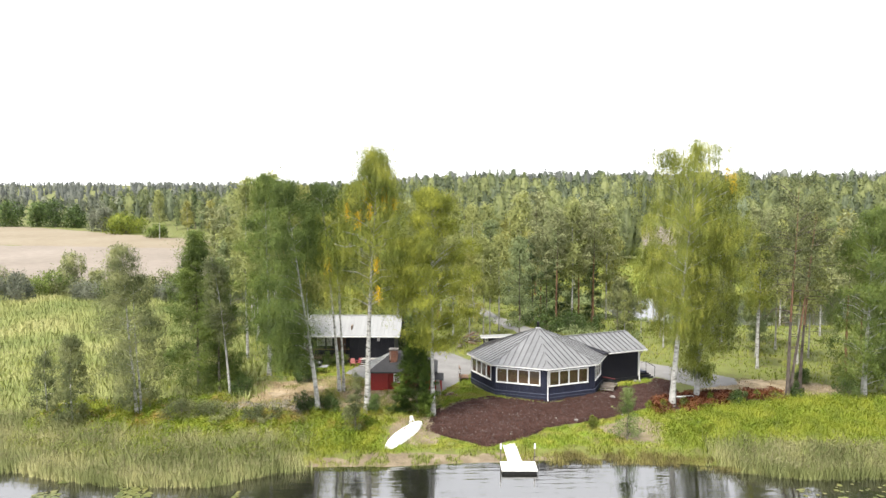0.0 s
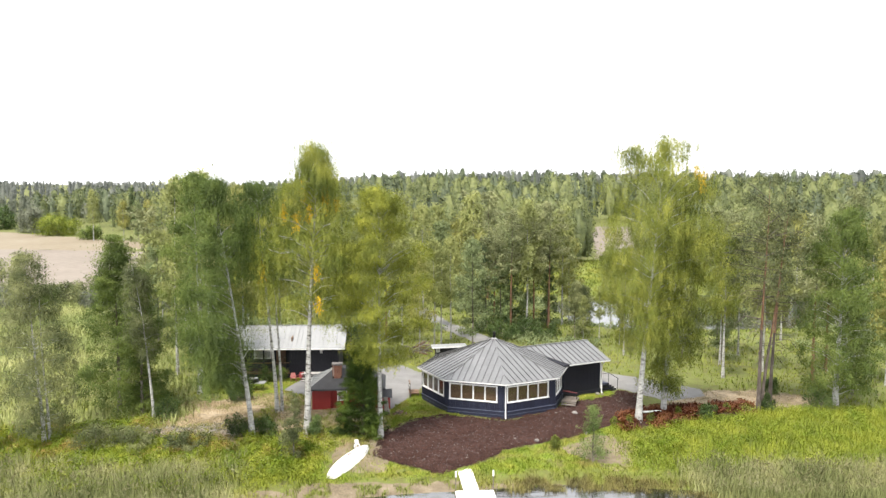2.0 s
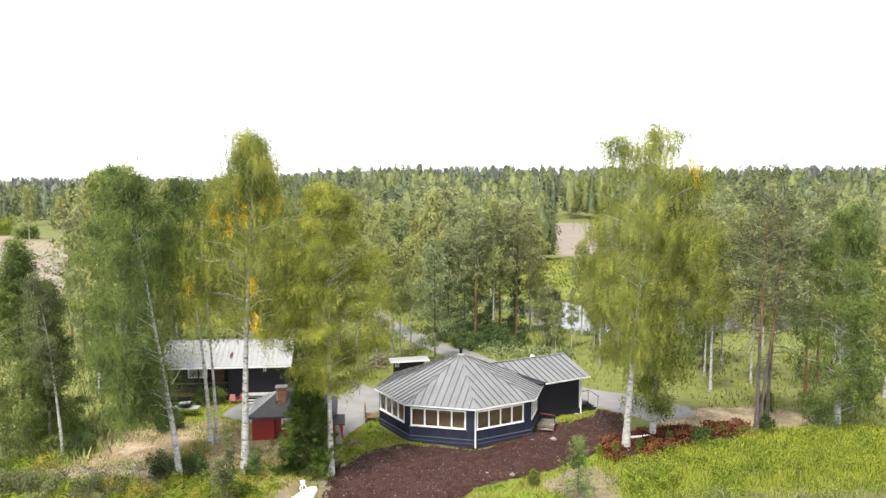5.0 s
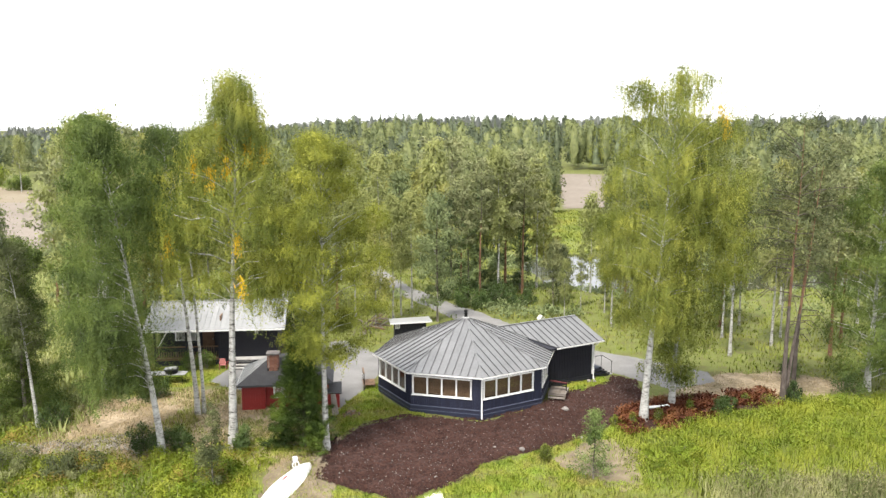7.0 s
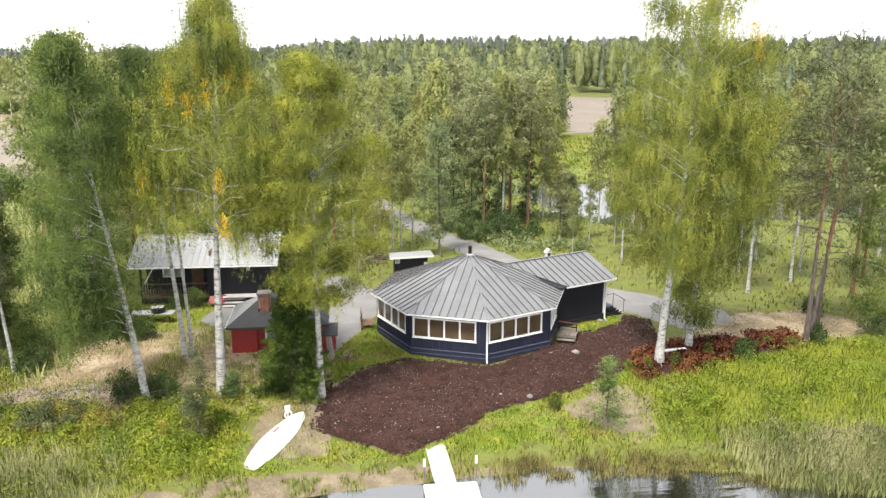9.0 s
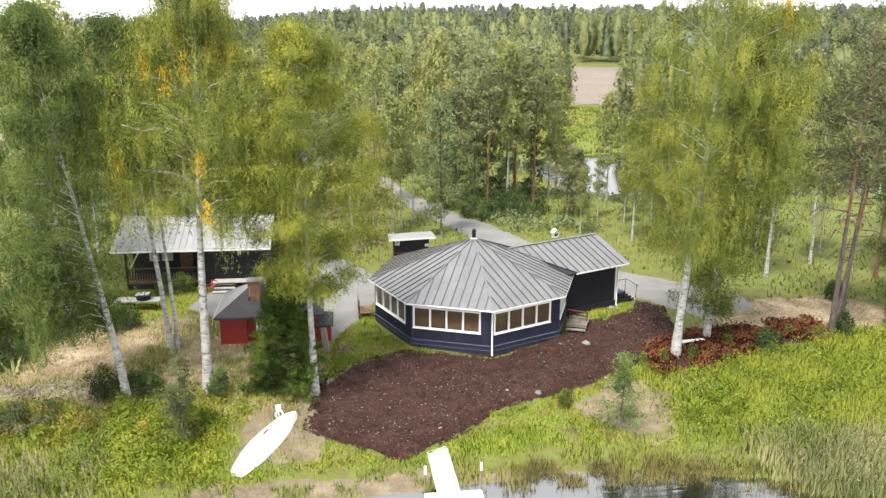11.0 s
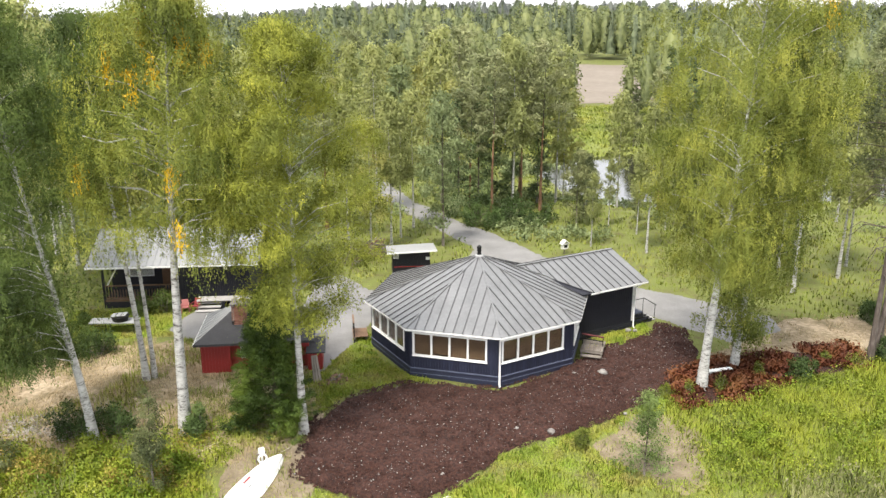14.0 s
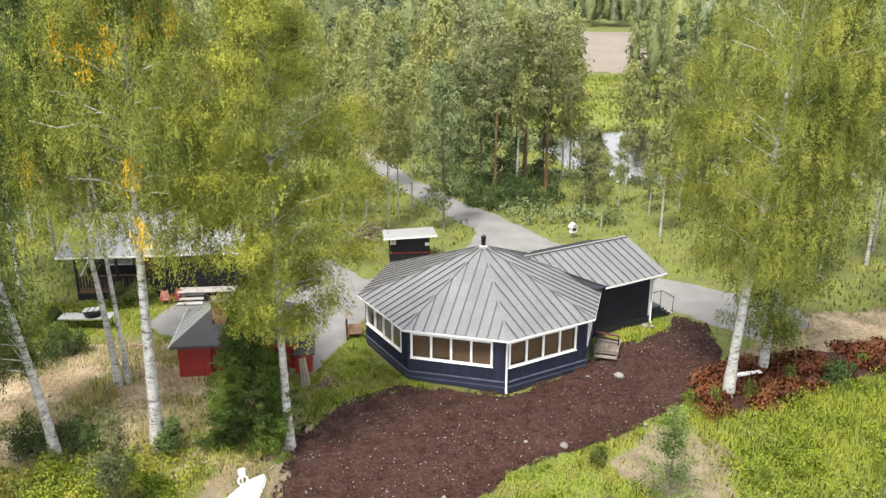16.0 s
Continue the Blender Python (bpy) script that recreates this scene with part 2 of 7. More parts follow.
M_REDPLASTIC = material("red_plastic", [(0.21, 0.03, 0.036), (0.252, 0.042, 0.048)], scale=3, rough=0.4)
M_PINK = material("faded_red_plastic", [(0.3, 0.102, 0.096), (0.348, 0.132, 0.12)], scale=3, rough=0.45)
M_BRICK = material("chimney_brick", [(0.154, 0.064, 0.0448), (0.211, 0.096, 0.064), (0.256, 0.128, 0.0896)], scale=4, rough=0.9, each=0.5, fine=20)
M_MORTAR = material("mortar", [(0.30, 0.28, 0.26), (0.38, 0.36, 0.33)], scale=6, rough=0.95)
M_WOOD = material("weathered_wood", [(0.109, 0.0896, 0.0736), (0.166, 0.144, 0.122), (0.218, 0.192, 0.166)], scale=2, fine=14, rough=0.8, stretch=(1, 1, 1), island=0.25, each=0.25)
M_WOOD_GREY = material("grey_worn_planks", [(0.24, 0.23, 0.22), (0.33, 0.32, 0.31), (0.42, 0.41, 0.40)], scale=2, fine=14, rough=0.8, island=0.25, each=0.25)
M_WOOD_WARM = material("brown_wood", [(0.0896, 0.048, 0.0256), (0.141, 0.08, 0.0448), (0.192, 0.115, 0.0672)], scale=2, fine=10, rough=0.6, island=0.25)
M_WOOD_PALE = material("pale_planks", [(0.62, 0.60, 0.57), (0.72, 0.71, 0.68), (0.80, 0.79, 0.77)], scale=1.5, fine=10, rough=0.6, island=0.3, each=0.3)
M_HULL = material("white_glassfibre", [(0.74, 0.74, 0.73), (0.80, 0.80, 0.79), (0.83, 0.83, 0.82)], scale=1.5, fine=8, rough=0.3)
M_IRON = material("black_iron", [(0.012, 0.012, 0.012), (0.025, 0.025, 0.025)], scale=5, rough=0.5, metal=0.6)
M_CHROME = material("grey_metal", [(0.3, 0.3, 0.3), (0.4, 0.4, 0.4)], scale=5, rough=0.4, metal=0.8)
M_ROPE = material("rope", [(0.30, 0.28, 0.2), (0.42, 0.40, 0.3)], scale=20, rough=0.9)
M_INTERIOR = material("varnished_pine_panel", [(0.22, 0.125, 0.065), (0.30, 0.18, 0.095), (0.36, 0.23, 0.125)], scale=1.5, fine=8, rough=0.5)
# Beige-brown cloth, lightened to carry the sky reflected in the panes
M_BLIND = material("sky_lightened_blind_cloth", [(0.109, 0.0653, 0.0377), (0.16, 0.102, 0.0609), (0.217, 0.145, 0.0899)], scale=1.5, fine=12, rough=0.8)
M_TWIG = material("brown_twig_bark", [(0.045, 0.035, 0.028), (0.08, 0.065, 0.05), (0.14, 0.12, 0.10)], scale=3, rough=0.9)
M_LILY = material("lily_pads", [(0.062, 0.0806, 0.0186), (0.105, 0.118, 0.031), (0.155, 0.149, 0.0496)], scale=1, rough=0.4, island=0.4)


def glass_material():
    m = bpy.data.materials.new("window_glass")
    m.use_nodes = True
    n, l = m.node_tree.nodes, m.node_tree.links
    clear = n.new("ShaderNodeBsdfTransparent")
    clear.inputs["Color"].default_value = (0.86, 0.86, 0.84, 1)
    shine = n.new("ShaderNodeBsdfGlossy")
    shine.inputs["Roughness"].default_value = 0.02
    face = n.new("ShaderNodeLayerWeight")
    face.inputs["Blend"].default_value = 0.5
    steep = n.new("ShaderNodeMath")
    steep.operation = "POWER"
    steep.inputs[1].default_value = 3.5
    fr = n.new("ShaderNodeMath")
    fr.operation = "MULTIPLY_ADD"
    fr.inputs[1].default_value, fr.inputs[2].default_value = 0.85, 0.04
    l.new(face.outputs["Facing"], steep.inputs[0])
    l.new(steep.outputs[0], fr.inputs[0])
    mx = n.new("ShaderNodeMixShader")
    l.new(fr.outputs[0], mx.inputs["Fac"])
    l.new(clear.outputs["BSDF"], mx.inputs[1])
    l.new(shine.outputs["BSDF"], mx.inputs[2])
    l.new(mx.outputs["Shader"], n["Material Output"].inputs["Surface"])
    return m


def water_material():
    m = bpy.data.materials.new("lake_water")
    m.use_nodes = True
    n, l = m.node_tree.nodes, m.node_tree.links
    b = n["Principled BSDF"]
    b.inputs["Base Color"].default_value = (0.012, 0.012, 0.010, 1)
    b.inputs["Roughness"].default_value = 0.02
    b.inputs["IOR"].default_value = 2.3
    b.inputs["Specular IOR Level"].default_value = 0.9
    co = n.new("ShaderNodeTexCoord")
    mp = n.new("ShaderNodeMapping")
    mp.inputs["Scale"].default_value = (0.22, 1.5, 1)
    l.new(co.outputs["Object"], mp.inputs["Vector"])
    no = n.new("ShaderNodeTexNoise")
    no.inputs["Scale"].default_value, no.inputs["Detail"].default_value = 1.3, 3
    l.new(mp.outputs["Vector"], no.inputs["Vector"])
    bp = n.new("ShaderNodeBump")
    bp.inputs["Strength"].default_value, bp.inputs["Distance"].default_value = 0.6, 0.035
    l.new(no.outputs["Fac"], bp.inputs["Height"])
    l.new(bp.outputs["Normal"], b.inputs["Normal"])
    return m


M_GLASS = glass_material()
M_WATER = water_material()


# ---- mesh helpers ----
def mesh_of(name, verts, faces, mat=None, smooth=False):
    me = bpy.data.meshes.new(name)
    me.from_pydata([tuple(v) for v in verts], [], [tuple(f) for f in faces])
    me.update()
    if mat:
        me.materials.append(mat)
    if smooth:
        me.shade_smooth()
    return me


def big_mesh(name, verts, corners, mat, smooth=False):
    """Many faces of one corner count at once: verts (n, 3), corners (m, 3 or 4)."""
    verts, corners = np.asarray(verts, np.float32), np.asarray(corners, np.int32)
    me = bpy.data.meshes.new(name)
    k = corners.shape[1]
    me.vertices.add(len(verts))
    me.vertices.foreach_set("co", verts.ravel())
    me.loops.add(corners.size)
    me.loops.foreach_set("vertex_index", corners.ravel())
    me.polygons.add(len(corners))
    me.polygons.foreach_set("loop_start", np.arange(0, corners.size, k, dtype=np.int32))
    me.update(calc_edges=True)
    me.materials.append(mat)
    if smooth:
        me.shade_smooth()
    return me


class Shape:
    """Gathers boxes, tubes and plates into one mesh."""

    def __init__(self):
        self.v, self.f = [], []

    def add(self, verts, faces):
        k = len(self.v)
        self.v += [tuple(v) for v in verts]
        self.f += [tuple(i + k for i in f) for f in faces]
        return self

    def box(self, x0, x1, y0, y1, z0, z1, m=None, bevel=0.0):
        b = min(bevel, (x1 - x0) / 3, (y1 - y0) / 3)
        if b > 0:
            ring = [(x0 + b, y0), (x1 - b, y0), (x1, y0 + b), (x1, y1 - b), (x1 - b, y1), (x0 + b, y1), (x0, y1 - b), (x0, y0 + b)]
        else:
            ring = [(x0, y0), (x1, y0), (x1, y1), (x0, y1)]
        n = len(ring)
        v = [(x, y, z0) for x, y in ring] + [(x, y, z1) for x, y in ring]
        if m:
            v = [m @ Vector(p) for p in v]
        return self.add(v, [tuple(range(n - 1, -1, -1)), tuple(range(n, 2 * n))] + [(i, (i + 1) % n, n + (i + 1) % n, n + i) for i in range(n)])

    def prism(self, outline, depth):
        """outline: 3D points of a flat face in order; depth: vector by which it is thickened."""
        n = len(outline)
        a = [Vector(p) for p in outline]
        b = [p + Vector(depth) for p in a]
        return self.add(a + b, [tuple(range(n - 1, -1, -1)), tuple(range(n, 2 * n))] + [(i, (i + 1) % n, n + (i + 1) % n, n + i) for i in range(n)])

    def bar(self, a, b, w, h=None, up=(0, 0, 1)):
        """A square bar from a to b, w wide and h high."""
        a, b = Vector(a), Vector(b)
        d = (b - a).normalized()
        s = d.cross(Vector(up))
        if s.length < 0.01:
            s = d.cross(Vector((1, 0, 0)))
        s.normalize()
        u = s.cross(d)
        s, u = s * w / 2, u * (h or w) / 2
        return self.add([a - s - u, a + s - u, a + s + u, a - s + u, b - s - u, b + s - u, b + s + u, b - s + u],
                        [(3, 2, 1, 0), (4, 5, 6, 7), (0, 1, 5, 4), (1, 2, 6, 5), (2, 3, 7, 6), (3, 0, 4, 7)])

    def tube(self, path, radii, sides=8, caps=True):
        path = [Vector(p) for p in path]
        rings = []
        for i, p in enumerate(path):
            d = (path[min(i + 1, len(path) - 1)] - path[max(i - 1, 0)]).normalized()
            s = d.cross(Vector((0.31, 0.95, 0.05))).normalized()
            u = s.cross(d)
            r = radii[i] if hasattr(radii, "__len__") else radii
            rings.append([p + (s * math.cos(2 * math.pi * k / sides) + u * math.sin(2 * math.pi * k / sides)) * r for k in range(sides)])
        f = [(i * sides + k, i * sides + (k + 1) % sides, (i + 1) * sides + (k + 1) % sides, (i + 1) * sides + k) for i in range(len(path) - 1) for k in range(sides)]
        if caps:
            f += [tuple(range(sides - 1, -1, -1)), tuple((len(path) - 1) * sides + k for k in range(sides))]
        return self.add([v for r in rings for v in r], f)

    def lathe(self, profile, sides=16, m=None):
        v = [Vector((r * math.cos(2 * math.pi * k / sides), r * math.sin(2 * math.pi * k / sides), z)) for r, z in profile for k in range(sides)]
        if m:
            v = [m @ p for p in v]
        f = [(i * sides + k, i * sides + (k + 1) % sides, (i + 1) * sides + (k + 1) % sides, (i + 1) * sides + k) for i in range(len(profile) - 1) for k in range(sides)]
        f += [tuple(range(sides - 1, -1, -1)), tuple((len(profile) - 1) * sides + k for k in range(sides))]
        return self.add(v, f)

    def mesh(self, name, mat, smooth=False):
        me = mesh_of(name, self.v, self.f, mat, False)
        bm = bmesh.new()
        bm.from_mesh(me)
        bmesh.ops.recalc_face_normals(bm, faces=bm.faces)
        bm.to_mesh(me)
        bm.free()
        if smooth:
            me.shade_smooth()
        return me


def part(name, shape, mat, parent, label="", m=None, smooth=False):
    """Links a Shape or a mesh as one object under a thing or a part."""
    me = shape.mesh(name, mat, smooth) if isinstance(shape, Shape) else shape
    ob = new(name, me)
    ob.parent = parent
    if m is not None:
        ob.matrix_basis = m
    return tagged(ob, label)


def thing(name, m, label, category, group="", kind=""):
    ob = new(name)
    ob.matrix_basis = m
    ob.empty_display_size = 0.3
    return tagged(ob, label, category, group, kind)


def single(name, me, label, category, group="", kind="", m=None):
    ob = new(name, me)
    if m is not None:
        ob.matrix_basis = m
    return tagged(ob, label, category, group, kind)


def value_noise(x, y, scale, seed=0):
    """Smooth noise 0 to 1 over arrays, three octaves."""
    x, y = np.asarray(x, float), np.asarray(y, float)
    total, amp, norm = np.zeros(np.broadcast(x, y).shape), 1.0, 0.0
    for o in range(3):
        u, v = x / scale * 2 ** o + 17.3 * seed, y / scale * 2 ** o - 9.1 * seed
        i, j = np.floor(u), np.floor(v)
        a, b = u - i, v - j
        a, b = a * a * (3 - 2 * a), b * b * (3 - 2 * b)

        def h(p, q):
            return np.modf(np.abs(np.sin(p * 127.1 + q * 311.7 + seed * 74.7) * 43758.5453))[0]
        total += amp * (h(i, j) * (1 - a) * (1 - b) + h(i + 1, j) * a * (1 - b) + h(i, j + 1) * (1 - a) * b + h(i + 1, j + 1) * a * b)
        norm += amp
        amp *= 0.5
    return total / norm


def smooth_step(a, b, x):
    t = np.clip((np.asarray(x, float) - a) / (b - a), 0, 1)
    return t * t * (3 - 2 * t)


# ---- the lie of the land ----
WATER = -1.65
SHORE_X = [-120, -60, -40, -30, -22, -15, -11, -5, 3, 9, 15, 19, 24, 30, 40, 55, 75, 120]
SHORE_Y = [66, 62, 58, 55.5, 53, 53, 55.2, 55.6, 56.2, 56.8, 56.6, 55.4, 54.0, 53.5, 54.5, 60, 68, 80]


def shore(x):
    x = np.asarray(x, float)
    return np.interp(x, SHORE_X, SHORE_Y) + (value_noise(x, x * 0, 3.0, 5) - 0.5) * 1.1


def backwater(x, y):
    """How far inside the backwater behind the buildings a place is, in metres (minus: outside)."""
    x, y = np.asarray(x, float), np.asarray(y, float)
    middle = 125 + 0.1 * np.clip(x - 32, 0, 200)
    half = 9 + np.clip((x - 24) * 1.2, 0, 7) + 0.05 * np.clip(x - 32, 0, 120)
    return np.minimum(half - np.abs(y - middle), (x - 25.5) * 0.8) + (value_noise(x, y, 6, 3) - 0.5) * 4


def land(x, y):
    """Height of the ground."""
    x, y = np.asarray(x, float), np.asarray(y, float)
    d = y - shore(x)
    z = np.interp(d, [-40, -6, 0, 2, 4, 7, 11, 400], [-4, -2.6, -1.65, -1.12, -0.88, -0.45, 0, 0])
    z = z + (value_noise(x, y, 5, 1) - 0.5) * 0.25 * smooth_step(1, 8, d) * (1 - 0.75 * smooth_step(60, 66, y) * smooth_step(-8, -2, x) * smooth_step(31, 24, x) * smooth_step(92, 84, y))
    z = z - 0.8 * smooth_step(-16, -26, x) * smooth_step(62, 68, y)
    z = z - 0.7 * smooth_step(30, 42, x) * smooth_step(58, 64, y)
    z = z + 0.25 * np.exp(-((x + 2.9) / 2.2) ** 2 - ((y - 59.2) / 2.4) ** 2)
    b = backwater(x, y)
    z = np.where(b > -9, np.minimum(z, np.interp(b, [-9, -2, 0, 3], [0.0, -1.2, -1.65, -2.4])), z)
    far_rise = 8.5 * smooth_step(190, 520, y) * smooth_step(-120, 60, x) + 6 * smooth_step(420, 1400, y) + 2.0 * smooth_step(140, 380, y) * smooth_step(0, -60, x)
    return z + far_rise


def axis_steps(stops):
    out = [stops[0][0]]
    for (a, _), (b, step) in zip(stops, stops[1:]):
        n = max(1, round((b - a) / step))
        out += [a + (b - a) * (i + 1) / n for i in range(n)]
    return np.array(out)


def build_ground():
    xs = axis_steps([(-2600, 0), (-400, 200), (-120, 20), (-45, 2.5), (45, 0.75), (120, 3), (500, 20), (2600, 200)])
    ys = axis_steps([(-400, 0), (40, 55), (50, 1.0), (95, 0.75), (160, 1.6), (400, 12), (1000, 50), (3200, 275)])
    gx, gy = np.meshgrid(xs, ys)
    v = np.stack([gx, gy, land(gx, gy)], -1).reshape(-1, 3)
    w, h = len(xs), len(ys)
    i = (np.arange(h - 1)[:, None] * w + np.arange(w - 1)[None]).ravel()
    me = big_mesh("ground", v, np.stack([i, i + 1, i + w + 1, i + w], -1), M_GROUND, True)
    single("ground", me, "grassy earth sloping gently down to the lake", "ground", kind="structure")


def inside(poly, x, y):
    """Distance inside an outline, in metres (minus: outside)."""
    best, odd = np.full(np.shape(x), 1e9), np.zeros(np.shape(x), bool)
    for (x0, y0), (x1, y1) in zip(poly, poly[1:] + poly[:1]):
        dx, dy = x1 - x0, y1 - y0
        t = np.clip(((x - x0) * dx + (y - y0) * dy) / (dx * dx + dy * dy), 0, 1)
        best = np.minimum(best, np.hypot(x - x0 - t * dx, y - y0 - t * dy))
        cross = (y0 > y) != (y1 > y)
        with np.errstate(divide="ignore", invalid="ignore"):
            odd ^= cross & (x < (x1 - x0) * (y - y0) / (y1 - y0 if y1 != y0 else 1e-9) + x0)
    return np.where(odd, best, -best)


def patch(name, poly, cell, lift, mat, label, category, ragged=0.8, lumps=0.0, lump_scale=0.6, seed=1):
    """A sheet that lies on the ground inside a ragged outline and dips under at its rim."""
    px, py = [p[0] for p in poly], [p[1] for p in poly]
    xs, ys = np.arange(min(px) - 1.5, max(px) + 1.5, cell), np.arange(min(py) - 1.5, max(py) + 1.5, cell)
    gx, gy = np.meshgrid(xs, ys)
    d = inside(poly, gx, gy) + (value_noise(gx, gy, 1.6 if cell < 1 else 12, seed) - 0.5) * 2 * ragged
    z = land(gx, gy) - 0.05 + (lift + 0.05) * smooth_step(0, max(0.5, cell * 1.2), d + cell)
    if lumps:
        z += lumps * (value_noise(gx, gy, lump_scale, seed + 4) - 0.35) * smooth_step(0, 0.6, d)
    w = len(xs)
    keep = d > -cell * 1.2
    i = (np.arange(len(ys) - 1)[:, None] * w + np.arange(w - 1)[None])
    k = (keep[:-1, :-1] & keep[1:, :-1] & keep[:-1, 1:] & keep[1:, 1:]).ravel()
    i = i.ravel()[k]
    q = np.stack([i, i + 1, i + w + 1, i + w], -1)
    used, q2 = np.unique(q, return_inverse=True)
    v = np.stack([gx, gy, z], -1).reshape(-1, 3)[used]
    single(name, big_mesh(name, v, q2.reshape(-1, 4), mat, True), label, category, kind="structure")


SOIL = [(-1.2, 60.2), (-0.6, 64.2), (1.2, 66.2), (4.0, 67.3), (8.8, 66.4), (13.3, 68.6), (14.9, 70.4), (16.8, 70.9), (18.7, 72.1), (19.8, 73.8), (21.0, 72.6), (20.3, 69.0), (17.8, 65.8), (16.0, 64.5), (12.8, 63.0),
        (8.0, 61.4), (6.4, 59.6), (3.2, 57.9)]
FERNS = [(17.4, 63.8), (18.0, 66.4), (21.5, 68.2), (25.5, 68.8), (29.0, 69.0), (28.6, 66.6), (24.5, 65.6), (20.5, 64.2)]
YARD = [(-6.5, 73.6), (-9.4, 76.0), (-8.2, 79.6), (-5.6, 79.6), (-3.8, 76.2), (-1.5, 79.5), (-0.8, 86.0), (0.3, 86.2), (2.7, 81.8), (8.0, 82.4), (11.3, 90.6), (15.8, 88.8), (20.7, 80.3), (24.4, 77.1), (27.0, 74.2), (26.5, 71.8),
        (23.0, 70.5), (20.6, 74.0), (18.0, 77.5), (13.0, 80.0), (4.0, 79.0), (1.8, 74.0), (-0.2, 69.2), (-1.5, 70.5), (-2.5, 74.5)]
ROAD = [(10.2, 87.5), (11.3, 90.8), (9.9, 95.4), (8.2, 100.0), (5.5, 107.5), (2.6, 121.0), (4.9, 121.6), (7.6, 108.0), (10.6, 101.2), (13.6, 94.7), (16.0, 88.4)]
DRY = [(-22, 64.5), (-12, 62.6), (-4.5, 61.8), (-0.2, 60.4), (0.2, 62.8), (-0.4, 66.0), (-0.8, 70.2), (-6.2, 73.6), (-9, 74.5), (-15, 73), (-21, 70)]
DRY_EAST = [(20.5, 68.0), (23.5, 71.0), (28.0, 73.5), (34.0, 74.0), (38.0, 71.0), (34.5, 68.4), (29.0, 67.2), (25.0, 67.6)]
SAND = [(-12, 54.6), (-5, 55.0), (3, 55.4), (9, 56.0), (15.5, 55.8), (19, 54.5), (18.5, 55.0), (14, 56.5), (9, 56.9), (3, 57.0), (-5, 56.7), (-12, 55.8)]
PALE = [(-4.4, 58.6), (-4.0, 61.0), (-2.8, 62.6), (-0.4, 62.8), (-0.2, 60.6), (-0.4, 58.2), (-2.6, 57.4)]
PATH_EAST = [(12.2, 60.6), (11.6, 61.8), (13.4, 62.7), (14.8, 63.7), (16.3, 63.2), (17.4, 60.8), (16.6, 58.4), (14.4, 58.6)]
FIELD = [(-300, 244), (-130, 235), (-76, 225), (-52, 215), (-30, 190), (-36, 152), (-90, 149), (-300, 150)]
GRAIN = [(-430, 246), (-130, 237), (-76, 227), (-62, 240), (-84, 256), (-110, 277), (-167, 316), (-430, 334)]
FIELD_EAST = [(52, 204), (68, 203), (95, 300), (76, 304)]
MEADOW_EAST = [(18, 141), (30, 142), (60, 146), (72, 160), (66, 196), (44, 196), (26, 168)]

build_ground()
w_me = mesh_of("water", [(-900, -400, WATER), (900, -400, WATER), (900, 190, WATER), (-900, 190, WATER)], [(0, 1, 2, 3)], M_WATER)
single("water", w_me, "dark lake water with small ripples reflecting the sky", "water", kind="structure")
patch("harvested_field", FIELD, 3.0, 0.12, M_STUBBLE, "bare grey-brown harvested field beyond the reeds", "field", 1.5)
patch("grain_field", GRAIN, 4.0, 0.15, M_STRAW, "pale yellow ripe grain field before the woods", "field", 2.0)
patch("field_east", FIELD_EAST, 1.5, 0.2, M_STUBBLE, "bare beige field in a gap of the woods", "field", 2.0)
patch("meadow_east", MEADOW_EAST, 2.0, 0.15, M_MEADOW_GROUND, "bright green meadow beyond the backwater", "meadow", 2.0)
patch("sand_strip", SAND, 0.35, 0.02, M_SAND, "narrow strip of brown shore sand at the water", "beach", 0.7)
patch("dry_forest_floor", DRY, 0.5, 0.02, M_DRYGROUND, "dry brown ground with withered grass under birches", "ground", 1.6)
patch("dry_ground_east", DRY_EAST, 0.5, 0.02, M_DRYGROUND, "dry trampled ground beside the gravel yard", "ground", 1.4, seed=2)
patch("trodden_ground", PALE, 0.3, 0.03, M_SAND, "trodden bare sand beside the boat", "ground", 0.5, seed=3)
patch("trodden_path", PATH_EAST, 0.35, 0.03, M_SAND, "trodden sandy patch in the grass", "ground", 1.0, seed=4)
patch("gravel_yard", YARD, 0.4, 0.04, M_GRAVEL, "pale grey gravel yard between the buildings", "yard", 0.35, seed=5)
patch("gravel_road", ROAD, 0.4, 0.05, M_GRAVEL, "pale grey gravel road leading into the woods", "road", 0.3, seed=6)
patch("tilled_soil", SOIL, 0.13, 0.06, M_SOIL, "freshly tilled dark red-brown soil with small stones", "soil", 0.45, 0.26, 0.34, seed=7)
patch("fern_soil", FERNS, 0.3, 0.05, M_SOIL, "dark bare soil under rust-brown ferns", "soil", 0.6, 0.12, 0.5, seed=8)


# ---- the round pavilion ----
R_WALL, R_EAVE, Z_EAVE, Z_TOP = 6.05, 6.47, 2.72, 5.08
SIDE = 2 * R_WALL * math.sin(radians(22.5))
PAVILION = pose(8.65, 72.55, 0, 0, 0, 1.2)


def side_frame(k):
    a = radians(-90 + 45 * k)
    return pose(R_WALL * math.cos(a), R_WALL * math.sin(a), 0, 0, 0, 22.5 + 45 * k)


BOARD_MESHES = {}


